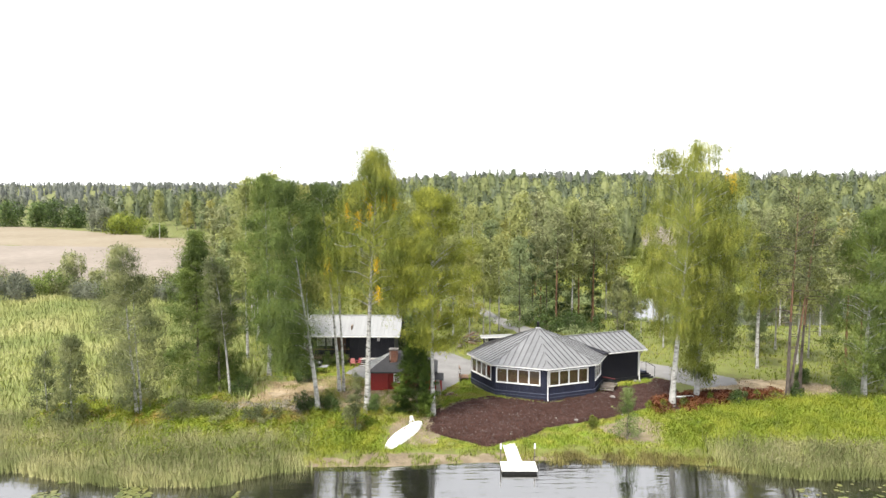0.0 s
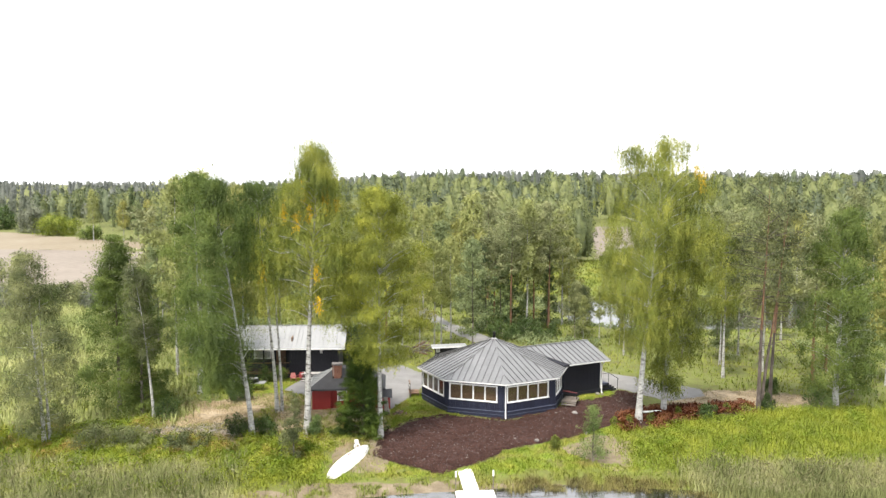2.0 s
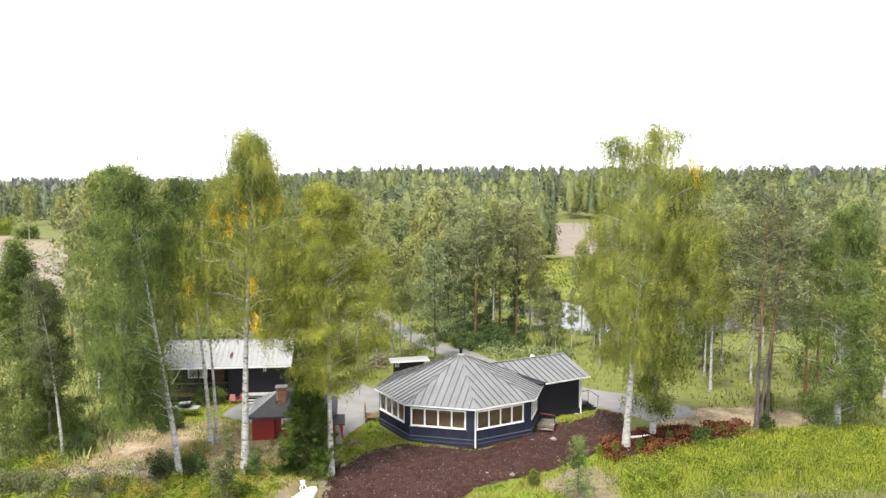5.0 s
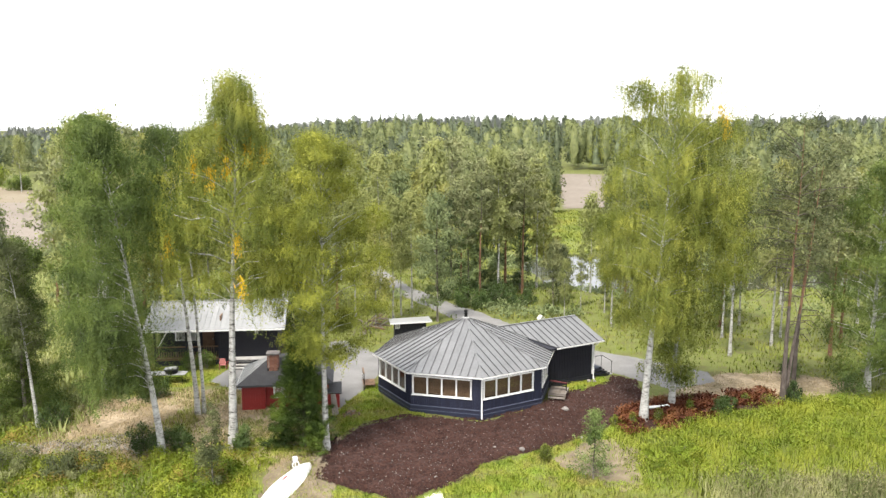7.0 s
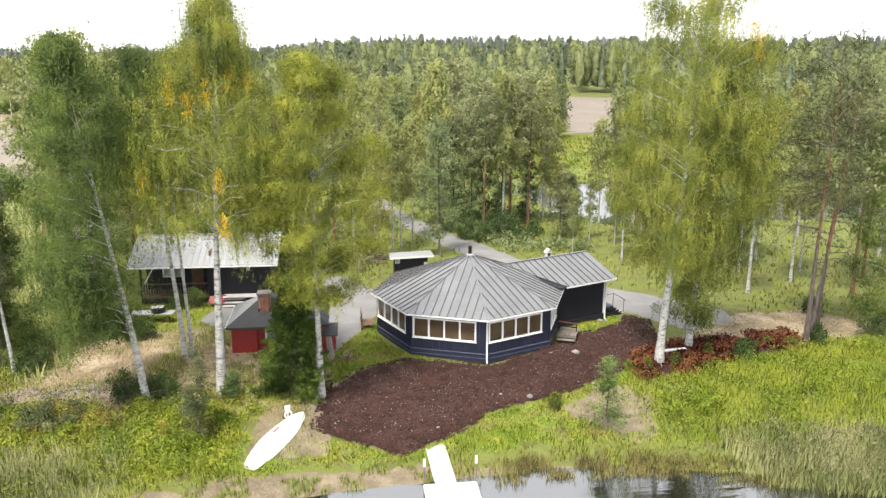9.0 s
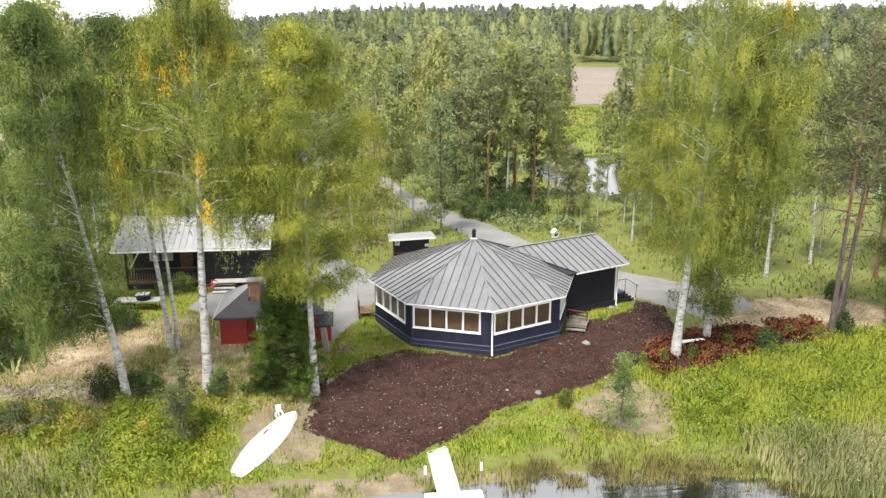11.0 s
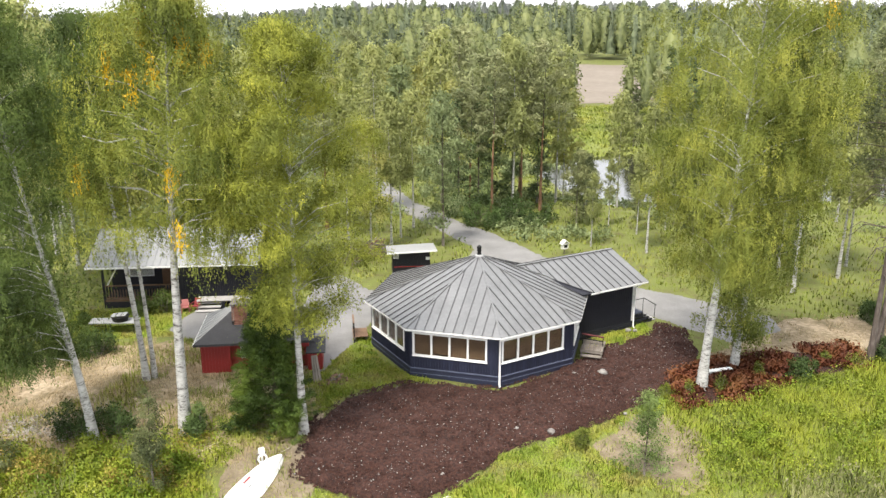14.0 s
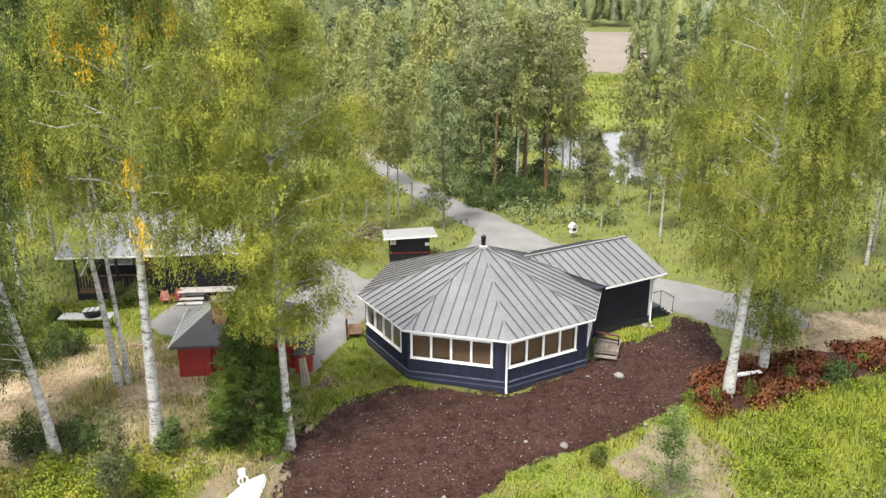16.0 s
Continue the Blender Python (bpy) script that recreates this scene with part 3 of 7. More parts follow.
def boards(parent, mat, x0, x1, z0, z1, y=0.0, pitch=0.145, thick=0.022, m=None):
    """Upright boards with cover strips on the outer face of a wall, each a piece of its own."""
    n = max(1, round((x1 - x0) / pitch))
    w = (x1 - x0) / n
    key = (round(w, 4), round(z0, 3), round(z1, 3), mat.name, thick)
    if key not in BOARD_MESHES:
        BOARD_MESHES[key] = Shape().box(0.01, w - 0.01, -thick, 0, z0, z1).box(-0.025, 0.025, -thick - 0.03, -thick + 0.001, z0, z1).mesh("board", mat)
    for i in range(n):
        part("board", BOARD_MESHES[key], None, parent, "", pose(x0 + i * w, y, 0))


def window_band(parent, m, x0, x1, z0, z1, panes, bar=0.105):
    """White frame with its panes and sill, standing in an opening."""
    win = part("window", Shape().box(x0, x1, -0.06, 0.03, z0 - 0.03, z0 + 0.045).box(x0, x1, -0.06, 0.03, z1 - 0.06, z1 + 0.03), M_WHITE, parent, "white-framed window band", m)
    w = (x1 - x0 - bar) / panes
    for i in range(panes + 1):
        part("mullion", Shape().box(x0 + i * w, x0 + i * w + bar, -0.065, 0.035, z0 + 0.045, z1 - 0.06, bevel=0.012), M_WHITE, win)
    for i in range(panes):
        ob = part("pane", Shape().box(x0 + i * w + bar, x0 + (i + 1) * w, -0.02, -0.008, z0 + 0.045, z1 - 0.06), M_GLASS, win, "clear glass pane")
        ob.visible_shadow = False
    part("sill", Shape().box(x0 - 0.03, x1 + 0.03, -0.10, -0.0, z0 - 0.055, z0 - 0.03), M_WHITE, win)
    return win


def seamed_panels(parent, eave_a, eave_b, rise, top_of, count, mat=M_ROOF, start_of=None, name="roof_panel"):
    """Standing-seam sheets from an eave line up the slope. top_of(f), start_of(f): how far up a seam at fraction f of the eave ends and begins."""
    a, b, up = Vector(eave_a), Vector(eave_b), Vector(rise)
    nrm = (b - a).cross(up).normalized()
    if nrm.z < 0:
        nrm = -nrm
    lo = start_of or (lambda f: 0.0)
    for i in range(count):
        f0, f1 = i / count, (i + 1) / count
        mids = [f for f in (0.5,) if f0 + 1e-6 < f < f1 - 1e-6]
        top = [a.lerp(b, f) + up * top_of(f) for f in [f1] + mids + [f0]]
        low = [a.lerp(b, f) + up * lo(f) for f in (f0, f1)]
        pts = low + top
        clean = [p for j, p in enumerate(pts) if (p - pts[j - 1]).length > 0.01]
        if len(clean) < 3:
            continue
        s = Shape().prism([p - nrm * 0.02 for p in clean], nrm * 0.02)
        p0, p1 = low[0], top[-1]
        panel = part(name, s, mat, parent)
        if (p1 - p0).length > 0.1 and (i > 0):
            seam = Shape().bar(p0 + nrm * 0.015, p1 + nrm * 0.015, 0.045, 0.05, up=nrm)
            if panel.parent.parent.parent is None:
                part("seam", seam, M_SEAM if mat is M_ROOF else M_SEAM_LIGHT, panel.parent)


def pavilion():
    t = thing("pavilion", PAVILION, "dark blue eight-sided wooden pavilion with grey seamed metal roof", "house")
    # floor and inside lining
    ring = [(math.cos(radians(-90 + 45 * k)), math.sin(radians(-90 + 45 * k))) for k in range(8)]
    part("floor", Shape().prism([(x * (R_WALL - 0.1), y * (R_WALL - 0.1), 0.42) for x, y in ring], (0, 0, 0.08)), M_WOOD_WARM, t, "brown board floor")
    for k in range(8):
        m = side_frame(k)
        has_window = k in (0, 7, 6, 1, 5)
        x0, x1 = (0.1, SIDE - 0.62) if k != 1 else (0.1, SIDE - 1.7)
        z0, z1 = 1.2, 2.42
        s = Shape()
        if has_window:
            for q in ((0, SIDE, 0.3, z0), (0, SIDE, z1, 2.86), (0, x0, z0, z1), (x1, SIDE, z0, z1)):
                s.box(q[0], q[1], 0, 0.1, q[2], q[3])
        else:
            s.box(0, SIDE, 0, 0.1, 0.3, 2.86)
        wall = part("wall", s, M_NAVY, t, "dark blue upright boarding", m)
        if has_window:
            boards(wall, M_NAVY, 0.02, SIDE - 0.02, 0.5, z0 - 0.08)
            boards(wall, M_NAVY, x1 + 0.02, SIDE - 0.02, z0 - 0.08, z1)
            boards(wall, M_NAVY, 0.02, SIDE - 0.02, z1 + 0.03, 2.66, pitch=0.3)
            w4 = (x1 - x0 - 0.115) / (4 if k != 1 else 3)
            # Assumed blinds, added to give the panes their beige tone
            for j in range(4 if k != 1 else 3):
                drop = z0 + (0.1, 0.04, 0.06, 0.03)[(j + k) % 4]
                part("blind", Shape().box(x0 + j * w4 + 0.1, x0 + (j + 1) * w4 + 0.05, 0.085, 0.09, drop, z1 - 0.02), M_BLIND, t, "assumed beige-brown blind, lightened for sky reflected in the glass", m)
        elif k != 2:
            boards(wall, M_NAVY, 0.02, SIDE - 0.02, 0.5, 2.66)
        if has_window:
            window_band(t, m, x0, x1, z0, z1, 4 if k != 1 else 3)
            # lace valance behind the glass
            val = Shape()
            for j in range(24):
                f0, f1 = x0 + 0.1 + (x1 - x0 - 0.2) * j / 24, x0 + 0.1 + (x1 - x0 - 0.2) * (j + 1) / 24
                drop = 0.10 + 0.05 * abs(math.sin(j * 1.3))
                val.box(f0, f1, 0.13 + 0.02 * (j % 2), 0.136 + 0.02 * (j % 2), z1 - 0.07 - drop, z1 - 0.03)
            part("valance", val, M_WHITE, t, "short white curtain valance", m)
        lining = Shape()
        if has_window:
            for q in ((0.05, SIDE - 0.05, 0.5, z0), (0.05, SIDE - 0.05, z1, 2.8), (x1, SIDE - 0.05, z0, z1)):
                lining.box(q[0], q[1], 0.104, 0.12, q[2], q[3])
        else:
            lining.box(0.05, SIDE - 0.05, 0.104, 0.12, 0.5, 2.8)
        part("lining", lining, M_INTERIOR, t, "varnished inner panelling", m)
        if k != 2:
            sk = Shape()
            for j in range(4):
                sk.box(-0.02, SIDE + 0.02, -0.055 - 0.008 * (j % 2), 0.02, -0.45 + j * 0.225, -0.45 + j * 0.225 + 0.215)
            part("skirting", sk, M_NAVY, t, "dark blue horizontal plinth boards", m)
            part("ledge", Shape().box(-0.05, SIDE + 0.05, -0.10, 0.0, 0.452, 0.5, bevel=0.01).box(-0.05, SIDE + 0.05, -0.075, -0.055, 0.19, 0.23), M_NAVY_TRIM, t, "blue-grey ledge above the plinth", m)
        part("corner_board", Shape().box(-0.03, 0.1, -0.05, 0.0, 0.5, 2.66, bevel=0.01), M_NAVY, t, "", m)
    # roof
    a = 2 * R_EAVE * math.sin(radians(22.5))
    roof = part("roof", Shape().add([(x * (R_EAVE - 0.05), y * (R_EAVE - 0.05), Z_EAVE - 0.05) for x, y in ring] + [(0, 0, Z_TOP - 0.06)],
                                    [(k, (k + 1) % 8, 8) for k in range(8)]), M_INTERIOR, t, "grey seamed metal roof")
    for k in range(8):
        p = Vector((ring[k][0] * R_EAVE, ring[k][1] * R_EAVE, Z_EAVE))
        q = Vector((ring[(k + 1) % 8][0] * R_EAVE, ring[(k + 1) % 8][1] * R_EAVE, Z_EAVE))
        up = Vector((0, 0, Z_TOP)) - (p + q) / 2
        seamed_panels(roof, p, q, up, lambda f: 1 - 2 * abs(f - 0.5), 10)
        part("hip_cap", Shape().bar(p + Vector((0, 0, 0.03)), Vector((0, 0, Z_TOP + 0.03)), 0.09, 0.03), M_ROOF, roof)
        d = (q - p).normalized()
        n = Vector((d.y, -d.x, 0))
        part("fascia", Shape().prism([p - n * 0.02 + Vector((0, 0, -0.10)), q - n * 0.02 + Vector((0, 0, -0.10)), q - n * 0.02 + Vector((0, 0, -0.01)), p - n * 0.02 + Vector((0, 0, -0.01))], n * 0.03), M_WHITE, roof, "white eaves board")
    sof = [(x * (R_EAVE - 0.03), y * (R_EAVE - 0.03), Z_EAVE - 0.13) for x, y in ring] + [(x * (R_WALL - 0.05), y * (R_WALL - 0.05), Z_EAVE - 0.13) for x, y in ring]
    part("soffit", Shape().add(sof, [(k, (k + 1) % 8, 8 + (k + 1) % 8, 8 + k) for k in range(8)]), M_WHITE, roof, "white soffit under the eaves")
    fin = part("finial", Shape().lathe([(0.14, Z_TOP - 0.1), (0.13, Z_TOP + 0.05), (0.12, Z_TOP + 0.08), (0.09, Z_TOP + 0.2), (0.15, Z_TOP + 0.26), (0.09, Z_TOP + 0.34), (0.14, Z_TOP + 0.42), (0.13, Z_TOP + 0.5), (0.03, Z_TOP + 0.58)], 14), M_IRON, t, "black turned finial on the roof", smooth=True)
    part("collar", Shape().lathe([(0.27, Z_TOP - 0.09), (0.24, Z_TOP - 0.01), (0.10, Z_TOP + 0.06)], 16), M_ROOF_LIGHT, fin)
    # rain pipe on the corner towards the lake
    cx, cy = ring[0][0] * (R_WALL + 0.12), ring[0][1] * (R_WALL + 0.12)
    part("rain_pipe", Shape().tube([(cx * 1.045, cy * 1.045, 2.6), (cx * 1.02, cy * 1.02, 2.52), (cx, cy, 2.4), (cx, cy, 0.1), (cx, cy - 0.12, 0.0)], 0.05, 8), M_WHITE, t, "white rain pipe down the corner", smooth=True)
    c2 = side_frame(2) @ Vector((0, -0.12, 0))
    part("rain_pipe", Shape().tube([(c2.x, c2.y, 2.6), (c2.x, c2.y, 0.1)], 0.045, 8), M_WHITE, t, "white rain pipe down the corner", smooth=True)

    # rear wing with its own gable roof
    A = PAVILION.inverted() @ pose(14.45, 71.85, 0, 0, 0, 23.7)
    W, D, RIDGE, EY, RX = 3.95, 5.5, 2.75, -0.55, 4.5
    ze, zr = 2.95, 4.12
    slope = (zr - ze) / (RIDGE - EY)
    zw = ze - EY * slope - 0.06
    wing = part("wing_wall", Shape().box(-1.6, W, 0, 0.12, -0.1, zw), M_BLACK, t, "blue-black upright boarding", A)
    boards(wing, M_BLACK, 0.02, W - 0.1, 0.42, zw - 0.02)
    gable = Shape().prism([(W, 0.12, -0.1), (W, D, -0.1), (W, D, zw), (W, RIDGE, zr - 0.1), (W, 0.12, zw)], (-0.12, 0, 0))
    part("wing_wall", gable, M_BLACK, t, "blue-black gable wall", A)
    part("wing_wall", Shape().box(-1.6, W - 0.12, D - 0.12, D, -0.1, zw), M_BLACK, t, "", A)
    sk = Shape()
    for j in range(4):
        sk.box(0.0, W + 0.03, -0.05 - 0.01 * (j % 2), 0.0, -0.35 + j * 0.19, -0.35 + j * 0.19 + 0.165)
    part("skirting", sk, M_BLACK, t, "blue-black horizontal plinth boards", A)
    part("corner_board", Shape().box(W - 0.1, W + 0.03, -0.045, 0.0, 0.42, zw - 0.05), M_WHITE, t, "white corner board", A)
    wroof = part("wing_roof", Shape().prism([(-0.3, EY + 0.1, ze - 0.03), (RX - 0.05, EY + 0.1, ze - 0.03), (RX - 0.05, RIDGE, zr - 0.06), (-2.4, RIDGE, zr - 0.06)], (0, 0, -0.06)).prism(
        [(RX - 0.05, 2 * RIDGE - EY, ze - 0.03), (-0.3, 2 * RIDGE - EY, ze - 0.03), (-2.4, RIDGE, zr - 0.06), (RX - 0.05, RIDGE, zr - 0.06)], (0, 0, -0.06)), M_BLACK, t, "grey seamed metal gable roof", A)
    x_left = -2.6
    span = RX - x_left
    up = Vector((0, RIDGE - EY, zr - ze))

    def begin(f):
        x = x_left + span * f
        return min(1.0, max(0.0, (0.35 - x) / 2.95)) * 0.98
    seamed_panels(wroof, (x_left, EY, ze), (RX, EY, ze), up, lambda f: 1.0, 14, start_of=begin)
    seamed_panels(wroof, (RX, 2 * RIDGE - EY, ze), (x_left, 2 * RIDGE - EY, ze), Vector((0, EY - RIDGE, zr - ze)), lambda f: 1.0, 14, start_of=lambda f: begin(1 - f))
    part("ridge_cap", Shape().bar((x_left, RIDGE, zr + 0.02), (RX, RIDGE, zr + 0.02), 0.18, 0.04), M_ROOF, wroof)
    part("fascia", Shape().box(0.2, RX, EY - 0.03, EY, ze - 0.10, ze - 0.01), M_WHITE, wroof, "white eaves board")
    part("bargeboard", Shape().prism([(RX, EY - 0.03, ze - 0.15), (RX, RIDGE, zr - 0.15), (RX, RIDGE, zr), (RX, EY - 0.03, ze)], (0.03, 0, 0)).prism(
        [(RX, 2 * RIDGE - EY, ze - 0.15), (RX, RIDGE, zr - 0.15), (RX, RIDGE, zr), (RX, 2 * RIDGE - EY, ze)], (0.03, 0, 0)), M_ROOF, wroof, "grey metal gable edge")
    part("rain_pipe", Shape().tube([(W + 0.02, EY + 0.05, ze - 0.12), (W + 0.02, -0.1, ze - 0.45), (W + 0.02, -0.1, 0.1), (W + 0.02, -0.25, 0.0)], 0.05, 8), M_WHITE, t, "white rain pipe on the corner", A, smooth=True)
    return t


def entrance_steps():
    """Landing, steps and iron handrail at the end of the rear wing."""
    t = thing("entrance_steps", pose(14.45, 71.85, 0, 0, 0, 23.7), "dark wooden entrance steps with a black iron handrail", "stairs")
    part("landing", Shape().box(3.99, 4.95, 0.15, 1.75, 0.66, 0.74), M_NAVY_TRIM, t)
    for i in range(4):
        z = 0.56 - i * 0.165
        part("tread", Shape().box(4.95 + i * 0.27, 5.25 + i * 0.27, 0.15, 1.75, z - 0.04, z, bevel=0.01), M_WOOD_GREY, t, "grey wooden tread")
        part("riser", Shape().box(4.97 + i * 0.27, 4.99 + i * 0.27, 0.17, 1.73, z, z + 0.125), M_BLACK, t)
    for i in range(3):
        part("side_slat", Shape().box(3.99, 4.95 + (2 - i) * 0.36, 0.11, 0.15, -0.1 + i * 0.26, 0.1 + i * 0.26), M_BLACK, t)
    rail = part("handrail", Shape().tube([(4.05, 0.13, 1.62), (4.95, 0.13, 1.62), (6.0, 0.13, 0.98)], 0.022, 6), M_IRON, t, "black iron handrail")
    for x, z0, z1 in ((4.9, 0.66, 1.62), (5.9, 0.1, 1.02)):
        part("baluster", Shape().tube([(x, 0.13, z0), (x, 0.13, z1)], 0.02, 6), M_IRON, rail)
    return t


def side_landing():
    """Brown landing with a handrail against the yard side of the pavilion."""
    t = thing("side_landing", pose(2.35, 72.9, 0, 0, 0, 92), "small brown wooden landing with handrail beside the pavilion", "stairs")
    for i in range(9):
        part("plank", Shape().box(i * 0.15, i * 0.15 + 0.135, 0.0, 0.85, 0.32, 0.355, bevel=0.006), M_WOOD_WARM, t)
    for y in (0.05, 0.72):
        part("beam", Shape().box(0, 1.34, y, y + 0.06, 0.18, 0.315), M_WOOD, t)
    part("rail", Shape().box(0.0, 1.34, 0.74, 0.84, 1.18, 1.22, bevel=0.01), M_WOOD_WARM, t, "brown top rail")
    for x in (0.02, 1.25):
        part("post", Shape().box(x, x + 0.07, 0.75, 0.82, -0.1, 1.18), M_IRON, t)
    part("brace", Shape().bar((0.08, 0.78, 0.4), (1.25, 0.78, 1.1), 0.05), M_WOOD_PALE, t, "pale slanting brace")
    return t


def garden_steps():
    """Small slatted landing with a step in the nook between pavilion and wing."""
    t = thing("garden_steps", pose(13.75, 69.35, 0.12, 0, 0, -24), "small weathered slatted landing with a dark red rail, darkened for the nook's shade", "stairs")
    # Wood is the darker one here, to put the nook's shade into its colour
    for i in range(9):
        part("plank", Shape().box(i * 0.135, i * 0.135 + 0.118, 0, 1.55, 0.36, 0.395, bevel=0.006), M_WOOD, t)
    for i in range(3):
        part("step_plank", Shape().box(0.05, 1.15, -0.36 + i * 0.11, -0.265 + i * 0.11, 0.14, 0.175, bevel=0.006), M_WOOD, t)
    for y in (0.02, 1.42):
        part("beam", Shape().box(0, 1.2, y, y + 0.06, 0.22, 0.355), M_WOOD, t)
    for x, y in ((0.03, 0.03), (1.1, 0.03), (0.03, 1.43), (1.1, 1.43)):
        part("leg", Shape().box(x, x + 0.07, y, y + 0.04, -0.3, 0.22), M_WOOD, t)
    rail = part("rail", Shape().bar((-0.02, 0.75, 1.02), (1.16, 0.75, 0.92), 0.10, 0.06), M_RED_FADED, t, "faded dark red rail")
    part("rail", Shape().bar((0.02, 0.81, 0.72), (1.12, 0.81, 0.66), 0.07, 0.05), M_IRON, t, "dark lower rail")
    for x in (0.0, 1.1):
        part("post", Shape().box(x, x + 0.05, 0.74, 0.79, 0.395, 0.95), M_IRON, t)
    return t


# ---- the dark cabin with its porch ----
def cabin():
    t = thing("cabin", pose(-9.45, 80.2, 0, 0, 0, -1.0), "blue-black boarded cabin with pale metal roof and open porch", "house")
    X0, X1, D, ZE, ZR, RY = -4.75, 4.55, 5.6, 3.02, 4.5, 2.7
    EY = -0.95
    slope = (ZR - ZE) / (RY - EY)
    zw = ZE - EY * slope - 0.08
    part("floor", Shape().box(X0, X1, 0, D, 0.42, 0.56), M_WOOD_WARM, t, "brown board floor")
    boards(part("wall", Shape().box(0.2, X1, 0, 0.12, 0.3, zw), M_BLACK, t, "blue-black front wall"), M_BLACK, 0.2, X1, 0.3, zw - 0.02)
    part("wall", Shape().box(X0, 0.2, 2.0, 2.12, 0.5, zw + 0.6), M_BLACK, t, "blue-black porch wall")
    part("wall", Shape().prism([(X1 - 0.12, 0.12, 0.3), (X1 - 0.12, D, 0.3), (X1 - 0.12, D, zw), (X1 - 0.12, RY, ZR - 0.12), (X1 - 0.12, 0.12, zw)], (0.12, 0, 0)), M_BLACK, t, "blue-black gable wall")
    part("wall", Shape().prism([(X0, 2.12, 0.3), (X0, D, 0.3), (X0, D, zw), (X0, RY, ZR - 0.12), (X0, 2.12, zw + 0.6)], (0.12, 0, 0)), M_BLACK, t, "blue-black gable wall")
    part("wall", Shape().box(X0 + 0.12, X1 - 0.12, D - 0.12, D, 0.3, zw), M_BLACK, t)
    part("wall", Shape().box(0.2, 0.32, 0.12, 2.0, 0.5, zw + 0.5), M_WOOD_WARM, t, "brown inner porch wall")
    for x in (X0 + 0.07, X0 + 2.4, 0.1):
        part("post", Shape().box(x - 0.07, x + 0.07, 0.0, 0.14, 0.3, zw, bevel=0.01), M_BLACK, t)
    rail = part("railing", Shape().box(X0 + 0.14, 0.03, 0.03, 0.11, 1.42, 1.5).box(X0 + 0.14, 0.03, 0.04, 0.1, 0.66, 0.72), M_WOOD_WARM, t, "brown porch railing")
    n = 26
    for i in range(n):
        x = X0 + 0.25 + (0.05 - X0 - 0.35) * i / (n - 1)
        part("baluster", Shape().box(x - 0.045, x + 0.045, 0.05, 0.08, 0.72, 1.42), M_BLACK, rail)
    part("skirting", Shape().box(X0, X1, 0.02, 0.08, 0.0, 0.4), M_BLACK, t)
    part("brace", Shape().bar((X0 + 0.3, 0.07, 1.5), (X0 + 1.3, 0.07, zw - 0.1), 0.08), M_WOOD_PALE, t, "pale slanting brace")
    door = part("door", Shape().box(-1.5, -0.6, 1.95, 2.0, 0.56, 2.56, bevel=0.01), M_WOOD_WARM, t, "brown wooden door")
    part("handle", Shape().box(-0.72, -0.66, 1.9, 1.95, 1.5, 1.62), M_CHROME, door)
    win = part("window", Shape().box(-3.6, -2.0, 1.94, 2.0, 1.45, 2.45), M_WHITE, t, "porch window")
    part("pane", Shape().box(-3.5, -2.1, 1.925, 1.94, 1.55, 2.35), M_GLASS, win)
    part("notice", Shape().box(2.85, 3.1, -0.045, -0.025, 2.35, 2.65), M_WOOD_PALE, t, "small pale notice board on the wall")
    roof = part("roof", Shape().prism([(X0 - 0.55, EY + 0.05, ZE - 0.04), (X1 + 0.6, EY + 0.05, ZE - 0.04), (X1 + 0.6, RY, ZR - 0.06), (X0 - 0.55, RY, ZR - 0.06)], (0, 0, -0.1)).prism(
        [(X0 - 0.55, 2 * RY - EY, ZE - 0.04), (X0 - 0.55, RY, ZR - 0.06), (X1 + 0.6, RY, ZR - 0.06), (X1 + 0.6, 2 * RY - EY, ZE - 0.04)], (0, 0, -0.1)), M_BLACK, t, "pale grey metal roof")
    seamed_panels(roof, (X0 - 0.6, EY, ZE), (X1 + 0.65, EY, ZE), (0, RY - EY, ZR - ZE), lambda f: 1.0, 26, M_ROOF_LIGHT)
    seamed_panels(roof, (X1 + 0.65, 2 * RY - EY, ZE), (X0 - 0.6, 2 * RY - EY, ZE), (0, EY - RY, ZR - ZE), lambda f: 1.0, 26, M_ROOF_LIGHT)
    part("ridge_cap", Shape().bar((X0 - 0.6, RY, ZR + 0.02), (X1 + 0.65, RY, ZR + 0.02), 0.2, 0.04), M_ROOF_LIGHT, roof)
    part("fascia", Shape().box(X0 - 0.6, X1 + 0.65, EY - 0.03, EY, ZE - 0.14, ZE - 0.02), M_WHITE, roof, "white eaves board")
    for x in (X0 - 0.63, X1 + 0.65):
        part("bargeboard", Shape().prism([(x, EY, ZE - 0.16), (x, RY, ZR - 0.16), (x, RY, ZR), (x, EY, ZE)], (0.03, 0, 0)), M_BLACK, roof, "dark bargeboard")
    return t


